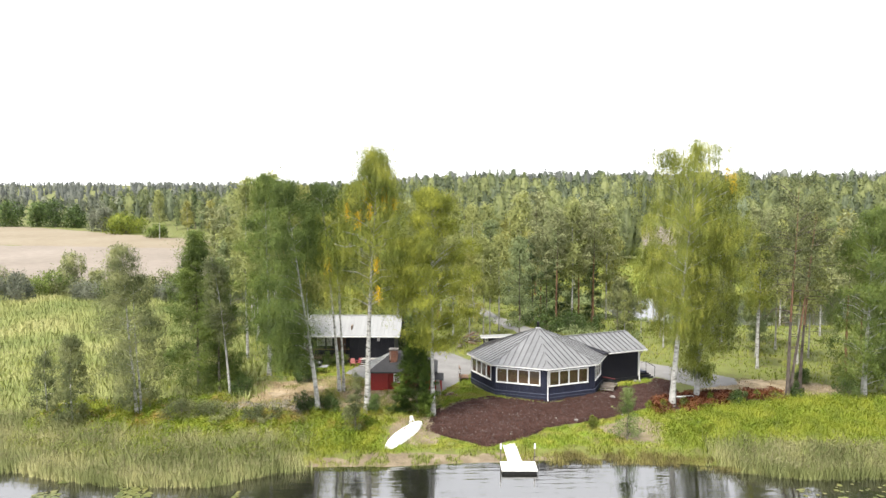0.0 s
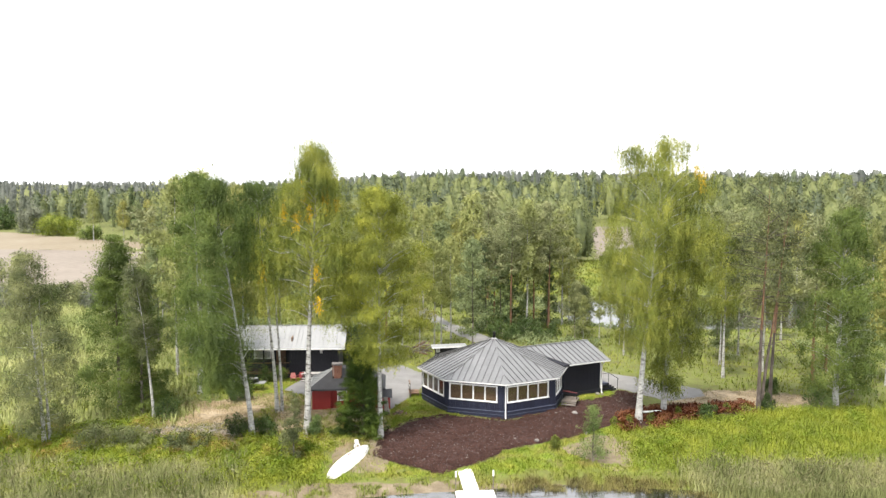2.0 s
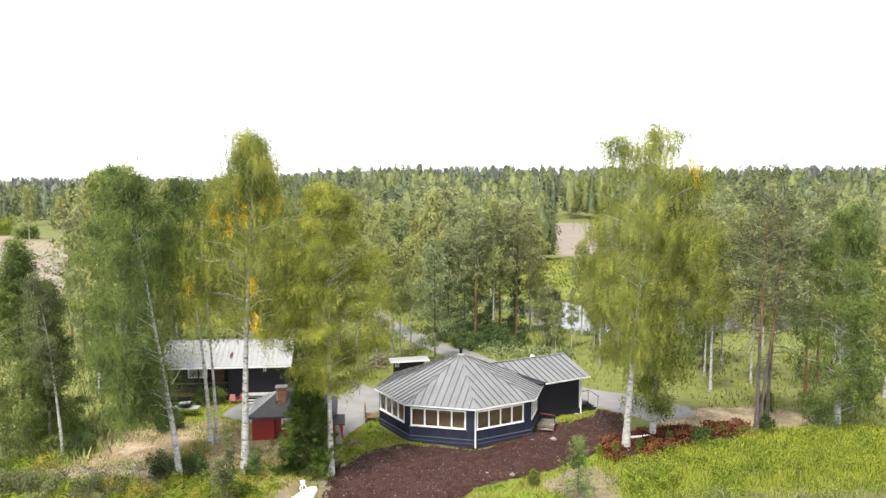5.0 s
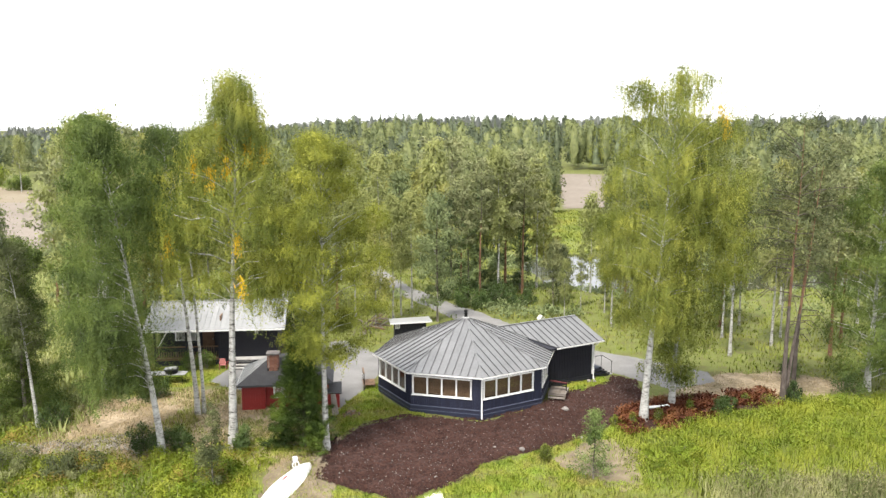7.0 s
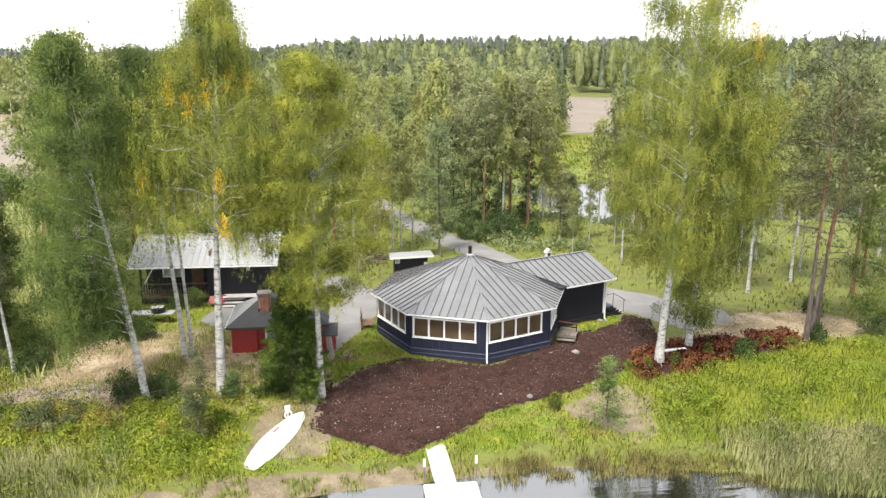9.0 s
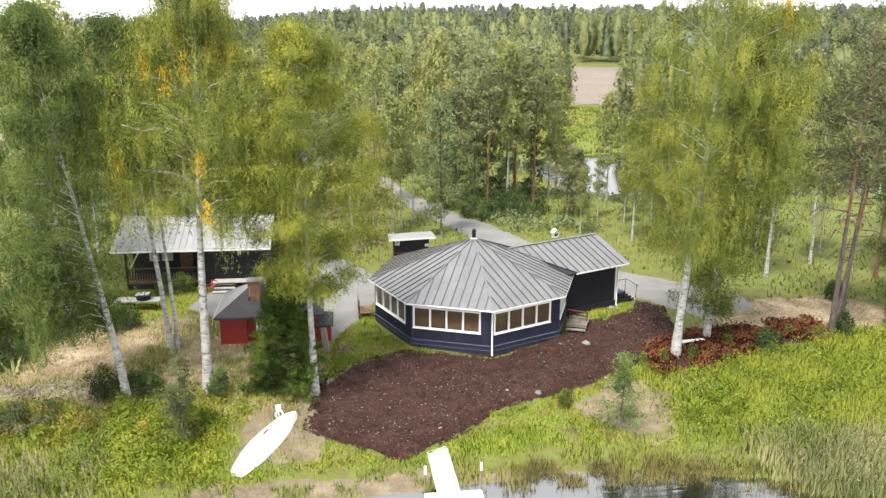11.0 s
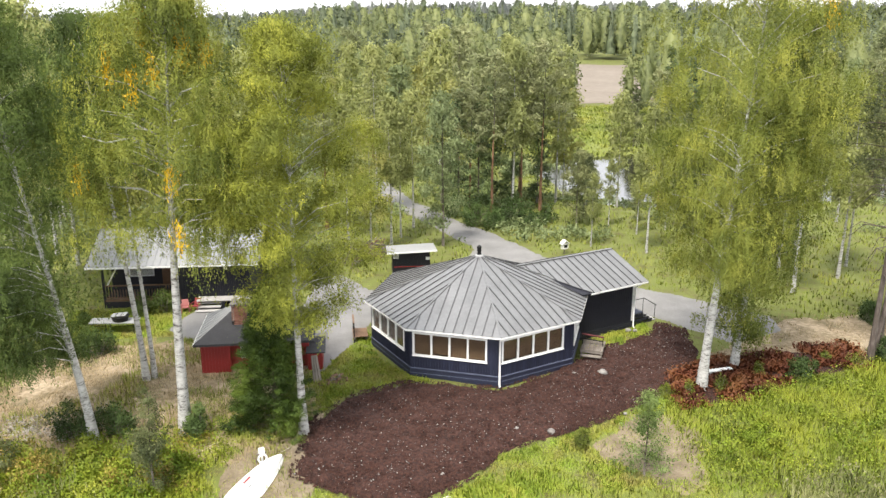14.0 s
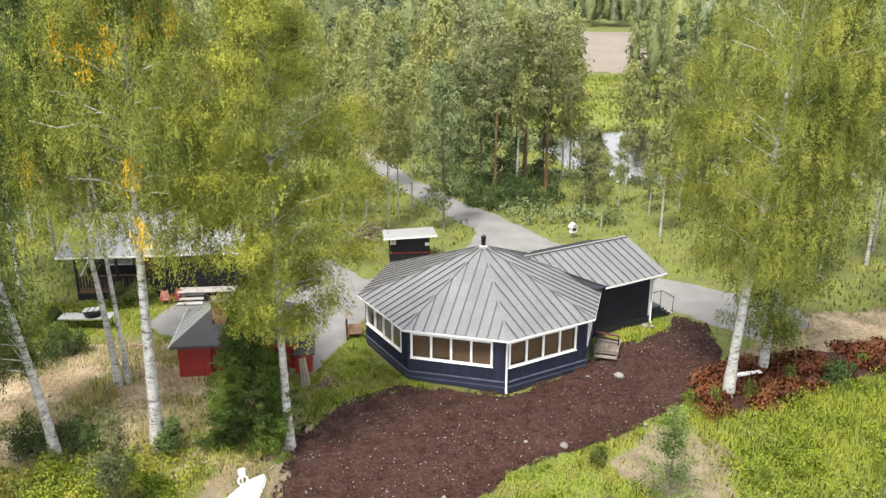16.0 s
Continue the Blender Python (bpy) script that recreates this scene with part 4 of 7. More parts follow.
def cabin_steps():
    t = thing("cabin_steps", pose(-7.5, 80.1, 0, 0, 0, -1.0), "grey wooden steps up to the cabin landing", "stairs")
    for i in range(4):
        z = 0.14 + i * 0.16
        part("tread", Shape().box(-0.75, 0.75, -1.5 + i * 0.33, -1.14 + i * 0.33, z - 0.05, z, bevel=0.01), M_WOOD_GREY, t, "grey worn tread")
    for x in (-0.7, 0.7):
        part("stringer", Shape().prism([(x - 0.03, -1.45, 0.0), (x - 0.03, -0.2, 0.0), (x - 0.03, -0.2, 0.55), (x - 0.03, -0.45, 0.55)], (0.06, 0, 0)), M_BLACK, t)
    for i in range(5):
        part("plank", Shape().box(-0.75, 2.6, -0.98 + i * 0.18, -0.82 + i * 0.18, 0.62, 0.66, bevel=0.008), M_WOOD_GREY, t)
    for x in (0.9, 2.5):
        part("leg", Shape().box(x - 0.05, x + 0.05, -0.95, -0.85, -0.05, 0.62), M_BLACK, t)
    return t


# ---- the red hut ----
def red_hut():
    t = thing("red_hut", pose(-6.3, 69.6, -0.30), "low red boarded hut with dark hipped roof and brick chimney", "hut")
    W, D, H = 5.5, 3.9, 2.02
    z0 = -0.35
    boards(part("wall", Shape().box(0, 1.45, 0, 0.1, z0, H), M_RED, t, "red upright boarding"), M_RED, 0, 1.45, z0, H - 0.02, pitch=0.16)
    boards(part("wall", Shape().box(1.45, W, 0.35, 0.45, z0, H), M_RED, t, "red upright boarding"), M_RED, 1.47, W, z0, H - 0.02, 0.35, pitch=0.16)
    part("wall", Shape().box(1.35, 1.45, 0.1, 0.35, z0, H), M_RED, t)
    for x in (0.0, W - 0.1):
        part("wall", Shape().box(x, x + 0.1, 0.1 if x == 0 else 0.45, D, z0, H), M_RED, t)
    part("wall", Shape().box(0.1, W - 0.1, D - 0.1, D, z0, H), M_RED, t)
    win = part("window", Shape().box(1.95, 2.75, 0.28, 0.34, 0.95, 1.75), M_WHITE, t, "small white-framed window")
    part("pane", Shape().box(2.03, 2.67, 0.265, 0.28, 1.03, 1.67), M_GLASS, win)
    e, zr = 0.32, 3.42
    p = [(-e, -e, H - 0.02), (W + e, -e, H - 0.02), (W + e, D + e, H - 0.02), (-e, D + e, H - 0.02), (1.9, D / 2, zr), (W - 1.9, D / 2, zr)]
    roof = part("roof", Shape().prism([p[0], p[1], p[5], p[4]], (0, 0, 0.05)), M_FELT, t, "dark grey felt roof")
    part("roof_slope", Shape().prism([p[1], p[2], p[5]], (0, 0, 0.05)), M_FELT, roof)
    part("roof_slope", Shape().prism([p[2], p[3], p[4], p[5]], (0, 0, 0.05)), M_FELT, roof)
    # West slope gets a lighter grey to stand for the sky light on it
    slope = part("roof_slope", Shape().prism([p[3], p[0], p[4]], (0, 0, 0.05)), M_ROOF_LIGHT, roof, "metal sheet slope, coloured paler for the sky light on it")
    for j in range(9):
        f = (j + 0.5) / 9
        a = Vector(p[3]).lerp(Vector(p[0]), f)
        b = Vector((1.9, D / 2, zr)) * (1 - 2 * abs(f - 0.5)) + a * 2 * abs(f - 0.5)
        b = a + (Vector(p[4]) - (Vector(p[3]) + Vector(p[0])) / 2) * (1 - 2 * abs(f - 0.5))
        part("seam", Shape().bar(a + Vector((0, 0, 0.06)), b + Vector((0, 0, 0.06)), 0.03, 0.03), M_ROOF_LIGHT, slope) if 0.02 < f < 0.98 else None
    part("fascia", Shape().box(-e, W + e, -e - 0.02, -e, H - 0.1, H + 0.03), M_FELT, roof, "dark eaves board")
    part("fascia", Shape().box(-e - 0.02, -e, -e, D + e, H - 0.1, H + 0.03), M_WHITE, roof, "pale eaves board")
    ch = part("chimney", Shape().box(1.62, 2.22, 0.75, 1.35, 2.2, 3.72), M_MORTAR, t, "red brick chimney with a stone cap")
    brick = mesh_of("brick", *Shape_box(0.125, 0.06, 0.033), M_BRICK)
    for row in range(18):
        z = 2.68 + row * 0.0585
        off = 0.13 if row % 2 else 0.0
        for j in range(2):
            part("brick", brick, None, ch, "", pose(1.78 + j * 0.27 + off * 0.5, 0.74, z))
            part("brick", brick, None, ch, "", pose(1.61, 0.9 + j * 0.27 + off * 0.5, z, 0, 0, 90))
            part("brick", brick, None, ch, "", pose(2.23, 0.9 + j * 0.27 + off * 0.5, z, 0, 0, 90))
    part("cap", Shape().box(1.5, 2.34, 0.63, 1.47, 3.74, 3.83, bevel=0.03), M_STONE, ch, "flat grey stone cap")
    part("flashing", Shape().box(1.56, 2.28, 0.69, 1.41, 2.5, 2.86), M_IRON, ch, "black metal flashing")
    return t


def Shape_box(a, b, c):
    """Verts and faces of a box about its middle, with its outer edges taken off."""
    s = Shape().box(-a, a, -b, b, -c, c, bevel=0.006)
    return s.v, s.f


def woodshed():
    t = thing("lean_to", pose(-0.55, 69.4, -0.2, 0, 0, 0), "small red boarded lean-to beside the hut", "shed")
    boards(part("wall", Shape().box(-0.3, 0.45, 0, 0.08, -0.1, 1.15), M_RED, t, "red boarding"), M_RED, -0.3, 0.45, -0.1, 1.13, pitch=0.16)
    part("wall", Shape().box(0.37, 0.45, 0.08, 1.4, -0.1, 1.15), M_RED, t)
    part("roof", Shape().prism([(-0.4, -0.15, 1.2), (0.6, -0.15, 1.2), (0.6, 1.5, 1.45), (-0.4, 1.5, 1.45)], (0, 0, 0.05)), M_FELT, t, "dark felt roof")
    return t


def firewood():
    t = thing("firewood_pile", pose(0.55, 67.9, -0.12, 0, 0, 15), "heap of split firewood and leaning boards", "firewood")
    rnd = random.Random(4)
    for i in range(26):
        a = rnd.uniform(0, 180)
        x, y, z = rnd.gauss(0, 0.45), rnd.gauss(0, 0.3), 0.06 + 0.1 * (i // 10) + rnd.uniform(0, 0.03)
        part("log", Shape().prism([(-0.17, -0.06, 0), (-0.17, 0.06, 0), (-0.17, 0.0, 0.1)], (0.34, 0, 0)), M_WOOD_WARM if i % 3 else M_WOOD, t, "", pose(x, y, z, rnd.uniform(-15, 15), rnd.uniform(-15, 15), a))
    for i in range(3):
        part("board", Shape().box(-0.07, 0.07, -0.015, 0.015, 0, 1.5), M_WOOD, t, "grey leaning board", pose(-1.0 + i * 0.16, 0.2, 0, -18, 8 - i * 3, 20))
    return t


# ---- the small flat-roofed shed and its surroundings ----
def small_shed():
    t = thing("shed", pose(4.4, 84.7, 0), "small blue-black shed with flat white-edged roof", "shed")
    W, D, H = 2.65, 2.2, 1.8
    boards(part("wall", Shape().box(0, W, 0, 0.1, -0.1, H - 0.06), M_BLACK, t, "blue-black boarding"), M_BLACK, 0, W, -0.1, H - 0.05)
    for x in (0, W - 0.1):
        part("wall", Shape().prism([(x, 0.1, -0.1), (x, D, -0.1), (x, D, H - 0.26), (x, 0.1, H - 0.06)], (0.1, 0, 0)), M_BLACK, t)
    part("wall", Shape().box(0.1, W - 0.1, D - 0.1, D, -0.1, H - 0.27), M_BLACK, t)
    part("roof", Shape().prism([(-0.4, -0.45, H), (W + 0.45, -0.45, H + 0.12), (W + 0.45, D + 0.1, H - 0.13), (-0.4, D + 0.1, H - 0.25)], (0, 0, 0.1)), M_ROOF_LIGHT, t, "flat pale grey roof")
    part("fascia", Shape().prism([(-0.42, -0.48, H - 0.01), (W + 0.47, -0.48, H + 0.11), (W + 0.47, -0.48, H + 0.22), (-0.42, -0.48, H + 0.1)], (0, 0.03, 0)), M_WHITE, t, "white roof edge")
    win = part("window", Shape().box(0.03, 0.4, -0.06, -0.03, 1.35, 1.8), M_WHITE, t, "tiny white-framed window")
    part("pane", Shape().box(0.1, 0.33, -0.07, -0.06, 1.43, 1.72), M_GLASS, win)
    part("plate", Shape().box(W - 0.32, W - 0.02, -0.07, -0.045, 1.2, 1.42), M_WHITE, t, "small white plate")
    part("red_stripe", Shape().box(0.05, W - 0.05, -0.055, -0.045, 0.7, 0.76), M_RED, t, "thin red stripe")
    return t


def timber_swing():
    t = thing("garden_swing", pose(1.75, 87.5, 0, 0, 0, 25) @ Matrix.Diagonal((0.7, 0.8, 0.68, 1)), "weathered wooden garden swing with slanting timber frame", "swing")
    for y in (-0.7, 0.7):
        for s in (-1, 1):
            part("leg", Shape().tube([(s * 1.0, y, -0.05), (s * 0.1, y, 2.0)], 0.055, 7), M_WOOD, t)
        part("crossbar", Shape().bar((-0.6, y, 0.85), (0.6, y, 0.85), 0.08), M_WOOD, t)
    part("beam", Shape().tube([(0, -1.0, 2.0), (0, 1.0, 2.0)], 0.06, 8), M_WOOD, t)
    for i in range(4):
        part("slat", Shape().box(-0.3 + i * 0.14, -0.19 + i * 0.14, -0.6, 0.6, 0.45, 0.48), M_WOOD, t)
    for i in range(3):
        part("back_slat", Shape().box(0.27, 0.3, -0.6, 0.6, 0.58 + i * 0.16, 0.7 + i * 0.16), M_WOOD_WARM, t)
    for y in (-0.55, 0.55):
        part("hanger", Shape().bar((0.0, y, 0.46), (0, y, 2.0), 0.03), M_CHROME, t)
    return t


def timber_heap():
    t = thing("timber_heap", pose(3.2, 89.4, 0.0) @ Matrix.Diagonal((0.8, 0.8, 1.5, 1)), "heap of old grey poles and brush", "timber")
    rnd = random.Random(8)
    for i in range(14):
        a = rnd.uniform(-40, 40)
        part("pole", Shape().tube([(-rnd.uniform(0.5, 1.2), 0, 0), (rnd.uniform(0.5, 1.2), 0.05, rnd.uniform(0, 0.5))], 0.045, 6), M_WOOD if i % 3 else M_WOOD_WARM, t, "", pose(rnd.gauss(0, 0.5), rnd.gauss(0, 0.4), 0.08 + i * 0.05, 0, rnd.uniform(-12, 12), a))
    return t


def birdhouse():
    t = thing("feeder_house", pose(17.95, 88.8, 0, 0, 0, 20) @ Matrix.Diagonal((0.8, 0.8, 0.85, 1)), "small white roofed box on a wooden post beside the road", "post box")
    part("post", Shape().box(-0.05, 0.05, -0.05, 0.05, -0.1, 0.6), M_WOOD, t)
    part("body", Shape().box(-0.3, 0.3, -0.2, 0.2, 0.55, 1.05), M_WHITE, t, "white painted box")
    # A black plate stands for the shaded inside of the hole
    part("opening", Shape().box(-0.2, 0.2, -0.215, -0.2, 0.68, 0.95), M_IRON, t)
    part("roof", Shape().prism([(-0.42, -0.28, 1.0), (0, -0.28, 1.32), (0.42, -0.28, 1.0), (0.42, -0.28, 1.06), (0, -0.28, 1.4), (-0.42, -0.28, 1.06)], (0, 0.56, 0)), M_WHITE, t, "white pitched roof")
    return t


# ---- things on the lawn and at the water ----
def garden_table():
    t = thing("garden_table", pose(-12.3, 76.0, 0, 0, 0, -4), "long white folding table on the lawn", "table")
    part("tabletop", Shape().box(-1.5, 1.3, -0.45, 0.45, 0.70, 0.75, bevel=0.03), M_ROOF_LIGHT, t)
    for x in (-1.3, -0.5, 1.1):
        for y in (-0.35, 0.35):
            part("leg", Shape().tube([(x, y, -0.05), (x * 0.97, y, 0.7)], 0.022, 6), M_IRON, t)
    part("crossbar", Shape().bar((-1.3, 0, 0.4), (1.1, 0, 0.4), 0.03), M_IRON, t)
    tub = thing("tub", pose(-12.05, 76.0, 0.75), "black tub with pale trays on the table", "tub")
    part("body", Shape().lathe([(0.42, 0), (0.5, 0.28), (0.54, 0.3), (0.5, 0.3), (0.46, 0.26)], 18), M_IRON, tub, "black plastic tub", smooth=True)
    for i in range(3):
        part("tray", Shape().box(-0.45 + i * 0.3, -0.22 + i * 0.3, -0.3, 0.3, 0.31 + 0.02 * i, 0.35 + 0.02 * i, bevel=0.01), M_ROOF_LIGHT, tub)


def garden_chair(m, mat, label):
    t = thing("garden_chair", m, label, "chair", "garden chairs by the cabin")
    part("seat", Shape().prism([(-0.27, -0.27, 0.40), (0.27, -0.27, 0.40), (0.25, 0.24, 0.35), (-0.25, 0.24, 0.35)], (0, 0, 0.04)), mat, t)
    part("backrest", Shape().prism([(-0.27, 0.22, 0.38), (0.27, 0.22, 0.38), (0.25, 0.42, 0.9), (-0.25, 0.42, 0.9)], (0, 0.035, 0.0)), mat, t)
    for x in (-0.29, 0.29):
        part("armrest", Shape().box(x - 0.03, x + 0.03, -0.26, 0.3, 0.6, 0.635, bevel=0.012), mat, t)
        for y in (-0.24, 0.26):
            part("leg", Shape().bar((x, y * 1.1, -0.03), (x * 0.95, y, 0.6), 0.045), mat, t)
    return t


def dock():
    t = thing("jetty", pose(4.85, 59.35, 0), "pale wooden jetty with a floating end platform", "jetty")
    run = Vector((0.2, -3.9, -0.28))
    a = Vector((0, 0, -1.06))
    ang = math.degrees(math.atan2(-run.x, -run.y)) * -1
    n = 28
    pl = mesh_of("plank", *Shape_box(0.49, 0.064, 0.016), M_WOOD_PALE)
    pitch = math.degrees(math.atan2(run.z, run.y))
    for i in range(n):
        q = a + run * ((i + 0.5) / n)
        part("plank", pl, None, t, "", pose(q.x, q.y, q.z, -math.degrees(math.asin(0.28 / 3.92)) * -1, 0, 3))
    for x in (-0.42, 0.42):
        part("beam", Shape().bar(a + Vector((x, 0, -0.09)), a + run + Vector((x, 0, -0.09)), 0.07, 0.14), M_WOOD, t, "grey side beam")
    pl2 = mesh_of("plank", *Shape_box(1.2, 0.064, 0.016), M_WOOD_PALE)
    for i in range(13):
        part("plank", pl2, None, t, "", pose(0.40, -3.9 - 0.07 - i * 0.138, -1.38))
    part("float", Shape().box(-0.79, 1.59, -5.70, -3.95, -1.74, -1.42, bevel=0.08), M_IRON, t, "black float under the platform")
    for x in (-0.8, 1.6):
        part("beam", Shape().box(x - 0.03, x + 0.03, -5.68, -3.9, -1.45, -1.4), M_WOOD_PALE, t)
    part("beam", Shape().box(-0.8, 1.6, -5.73, -5.70, -1.43, -1.37), M_WOOD_PALE, t, "pale edge board")
    for x, y in ((-0.78, -3.85), (1.62, -3.8)):
        p = part("mooring_post", Shape().tube([(x, y, -2.6), (x, y, -0.45)], 0.035, 8), M_WOOD, t, "thin wooden mooring post")
        part("sleeve", Shape().tube([(x, y, -0.48), (x, y, -0.12)], 0.06, 8), M_WHITE, p, "white sleeve on the post")
    return t


def boat():
    """An upturned rowing boat."""
    bow, stern = Vector((-1.67, 61.55, 0)), Vector((-3.98, 57.1, 0))
    d = (bow - stern).normalized()
    ang = math.degrees(math.atan2(d.y, d.x))
    zb, zs = float(land(bow.x, bow.y)), float(land(stern.x, stern.y))
    ln = (bow - stern).length
    tilt = -math.degrees(math.atan2(zb - zs, ln))
    t = thing("rowing_boat", pose(stern.x, stern.y, zs + 0.05, 0, tilt, ang), "upturned white glass-fibre rowing boat lying on the shore", "boat")
    rows, n, k = [], 22, 13
    for i in range(n + 1):
        f = i / n
        half = 0.64 * (max(0.0, 1 - ((f - 0.42) / 0.60) ** 2)) ** 0.75 if f > 0.42 else 0.64 * (1 - 0.62 * ((0.42 - f) / 0.42) ** 2)
        half = max(half, 0.015)
        top = 0.50 * (1 - 0.25 * abs(f - 0.4)) * (1 - max(0, (f - 0.8) / 0.2) ** 2 * 0.55)
        rim = 0.03 + 0.06 * math.sin(math.pi * f)
        rows.append([(ln * f, half * math.cos(math.pi * j / (k - 1)), rim + (top - rim) * math.sin(math.pi * j / (k - 1)) ** 0.62) for j in range(k)])
    v = [p for r in rows for p in r]
    f = [(i * k + j, i * k + j + 1, (i + 1) * k + j + 1, (i + 1) * k + j) for i in range(n) for j in range(k - 1)]
    f.append(tuple(range(k)))
    part("hull", Shape().add(v, f), M_HULL, t, smooth=True)
    part("keel", Shape().tube([(0.1, 0, 0.46), (1.5, 0, 0.505), (3.2, 0, 0.48), (ln - 0.35, 0, 0.36)], 0.018, 6), M_HULL, t, "low white keel strip")
    for s in (-1, 1):
        part("rubbing_strake", Shape().tube([(r[0][0], s * (abs(r[0][1]) + 0.012), r[0][2]) for r in rows], 0.025, 6), M_HULL, t, smooth=True)
    part("red_mark", Shape().box(2.5, 2.95, 0.1, 0.2, 0.40, 0.494), M_REDPLASTIC, t, "small red mark on the hull", pose(0, 0, 0, 0, 0, 0))
    part("grey_mark", Shape().box(2.3, 2.55, -0.22, -0.15, 0.40, 0.488), M_CHROME, t, "small grey mark on the hull")
    rope = thing("mooring_rope", pose(0, 0, 0), "thin pale rope from the boat to the birch", "rope")
    pts = []
    for i in range(9):
        q = i / 8
        p = bow.lerp(Vector((-0.85, 63.3, 0)), q)
        pts.append((p.x, p.y, max(float(land(p.x, p.y)) + 0.03, -0.2 + 0.35 * q - 0.35 * math.sin(math.pi * q))))
    part("strand", Shape().tube(pts, 0.016, 5), M_ROPE, rope)
    return t


def lifebuoy_stand():
    z = float(land(-2.45, 61.1))
    t = thing("outboard_motor", pose(-2.45, 61.15, z, 0, 0, 20) @ Matrix.Diagonal((0.68, 0.68, 0.74, 1)), "white outboard motor standing on a trestle by the boat", "motor")
    part("cowl", Shape().box(-0.19, 0.19, -0.14, 0.14, 0.72, 0.98, bevel=0.05), M_HULL, t, "white engine cowl")
    part("shaft", Shape().box(-0.05, 0.05, -0.08, 0.06, 0.12, 0.72, bevel=0.02), M_HULL, t)
    ring = Shape()
    c = [(0.26 * math.cos(2 * math.pi * i / 20), -0.16, 0.42 + 0.26 * math.sin(2 * math.pi * i / 20)) for i in range(21)]
    part("ring", ring.tube(c, 0.06, 8), M_HULL, t, "white round fender ring", smooth=True)
    for x in (-0.3, 0.3):
        part("trestle_leg", Shape().bar((x * 1.3, 0.2, -0.05), (x * 0.5, 0, 0.72), 0.06), M_WOOD, t)
    part("trestle_bar", Shape().bar((-0.3, 0, 0.68), (0.3, 0, 0.68), 0.08), M_WOOD, t)
    return t


def plank_bench():
    t = thing("bench", pose(20.2, 66.2, float(land(20.2, 66.2)), 0, 0, 8), "low white plank bench between the birches", "bench")
    part("seat", Shape().box(-0.75, 0.75, -0.14, 0.14, 0.38, 0.43, bevel=0.015), M_WHITE, t)
    for x in (-0.55, 0.55):
        part("leg", Shape().box(x - 0.06, x + 0.06, -0.12, 0.12, -0.05, 0.38), M_WOOD_GREY, t)


def stone(x, y, r, seed, label="pale rounded stone lying on the soil", group="stones on the soil"):
    rnd = np.random.RandomState(seed)
    bm = bmesh.new()
    bmesh.ops.create_icosphere(bm, subdivisions=2, radius=r)
    for v in bm.verts:
        v.co *= 1 + 0.4 * (noise.noise(v.co * (1.6 / r) + Vector((seed, 0, 0))))
        v.co.z *= 0.62
    me = bpy.data.meshes.new("stone")
    bm.to_mesh(me)
    bm.free()
    me.materials.append(M_STONE)
    me.shade_smooth()
    single("stone", me, label, "stone", group, m=pose(x, y, float(land(x, y)) + 0.08 + r * 0.15, 0, 0, rnd.uniform(0, 360)))


pavilion()
entrance_steps()
side_landing()
garden_steps()
cabin()
cabin_steps()
red_hut()
woodshed()
firewood()
small_shed()
timber_swing()
timber_heap()
birdhouse()
garden_table()
garden_chair(pose(-8.95, 79.0, 0.02, 0, 0, 10) @ Matrix.Diagonal((0.8, 0.8, 0.8, 1)), M_PINK, "faded pink-red plastic garden chair")
garden_chair(pose(-8.35, 79.2, 0.02, 0, 0, -20) @ Matrix.Diagonal((0.8, 0.8, 0.8, 1)), M_REDPLASTIC, "red plastic garden chair")
dock()
boat()
lifebuoy_stand()
plank_bench()
for i, (x, y, r) in enumerate([(10.55, 62.6, 0.2), (14.4, 67.3, 0.25), (9.0, 63.0, 0.09), (5.2, 60.0, 0.1), (17.6, 72.7, 0.2), (18.0, 72.6, 0.14), (12.9, 67.4, 0.1), (14.4, 63.6, 0.1)]):
    stone(x, y, r, i + 1)


# ---- trees ----
def leaf_sprays(p, axis, size, width, rnd, hanging=0.0):
    """Corners of pointed leaf sprays that start at p and hang or stand along axis; hanging: the share that are long thin weeping twigs."""
    n = len(p)
    width = np.full((n, 1), width)
    if hanging:
        h = rnd.rand(n) < hanging
        axis = np.where(h[:, None], np.array([0, 0, -1.0]) + rnd.normal(size=(n, 3)) * 0.22, axis)
        size = np.where(h, size * (1.5 + 1.5 * rnd.rand(n)), size)
        width = np.where(h[:, None], 0.075, width)
    axis = axis / np.linalg.norm(axis, axis=1, keepdims=True)
    side = np.cross(axis, rnd.normal(size=(n, 3)))
    side /= np.linalg.norm(side, axis=1, keepdims=True) + 1e-9
    s = size[:, None]
    v = np.stack([p, p + axis * s + side * s * width, p + axis * s * 0.9 - side * s * width], 1)
    return v.reshape(-1, 3)


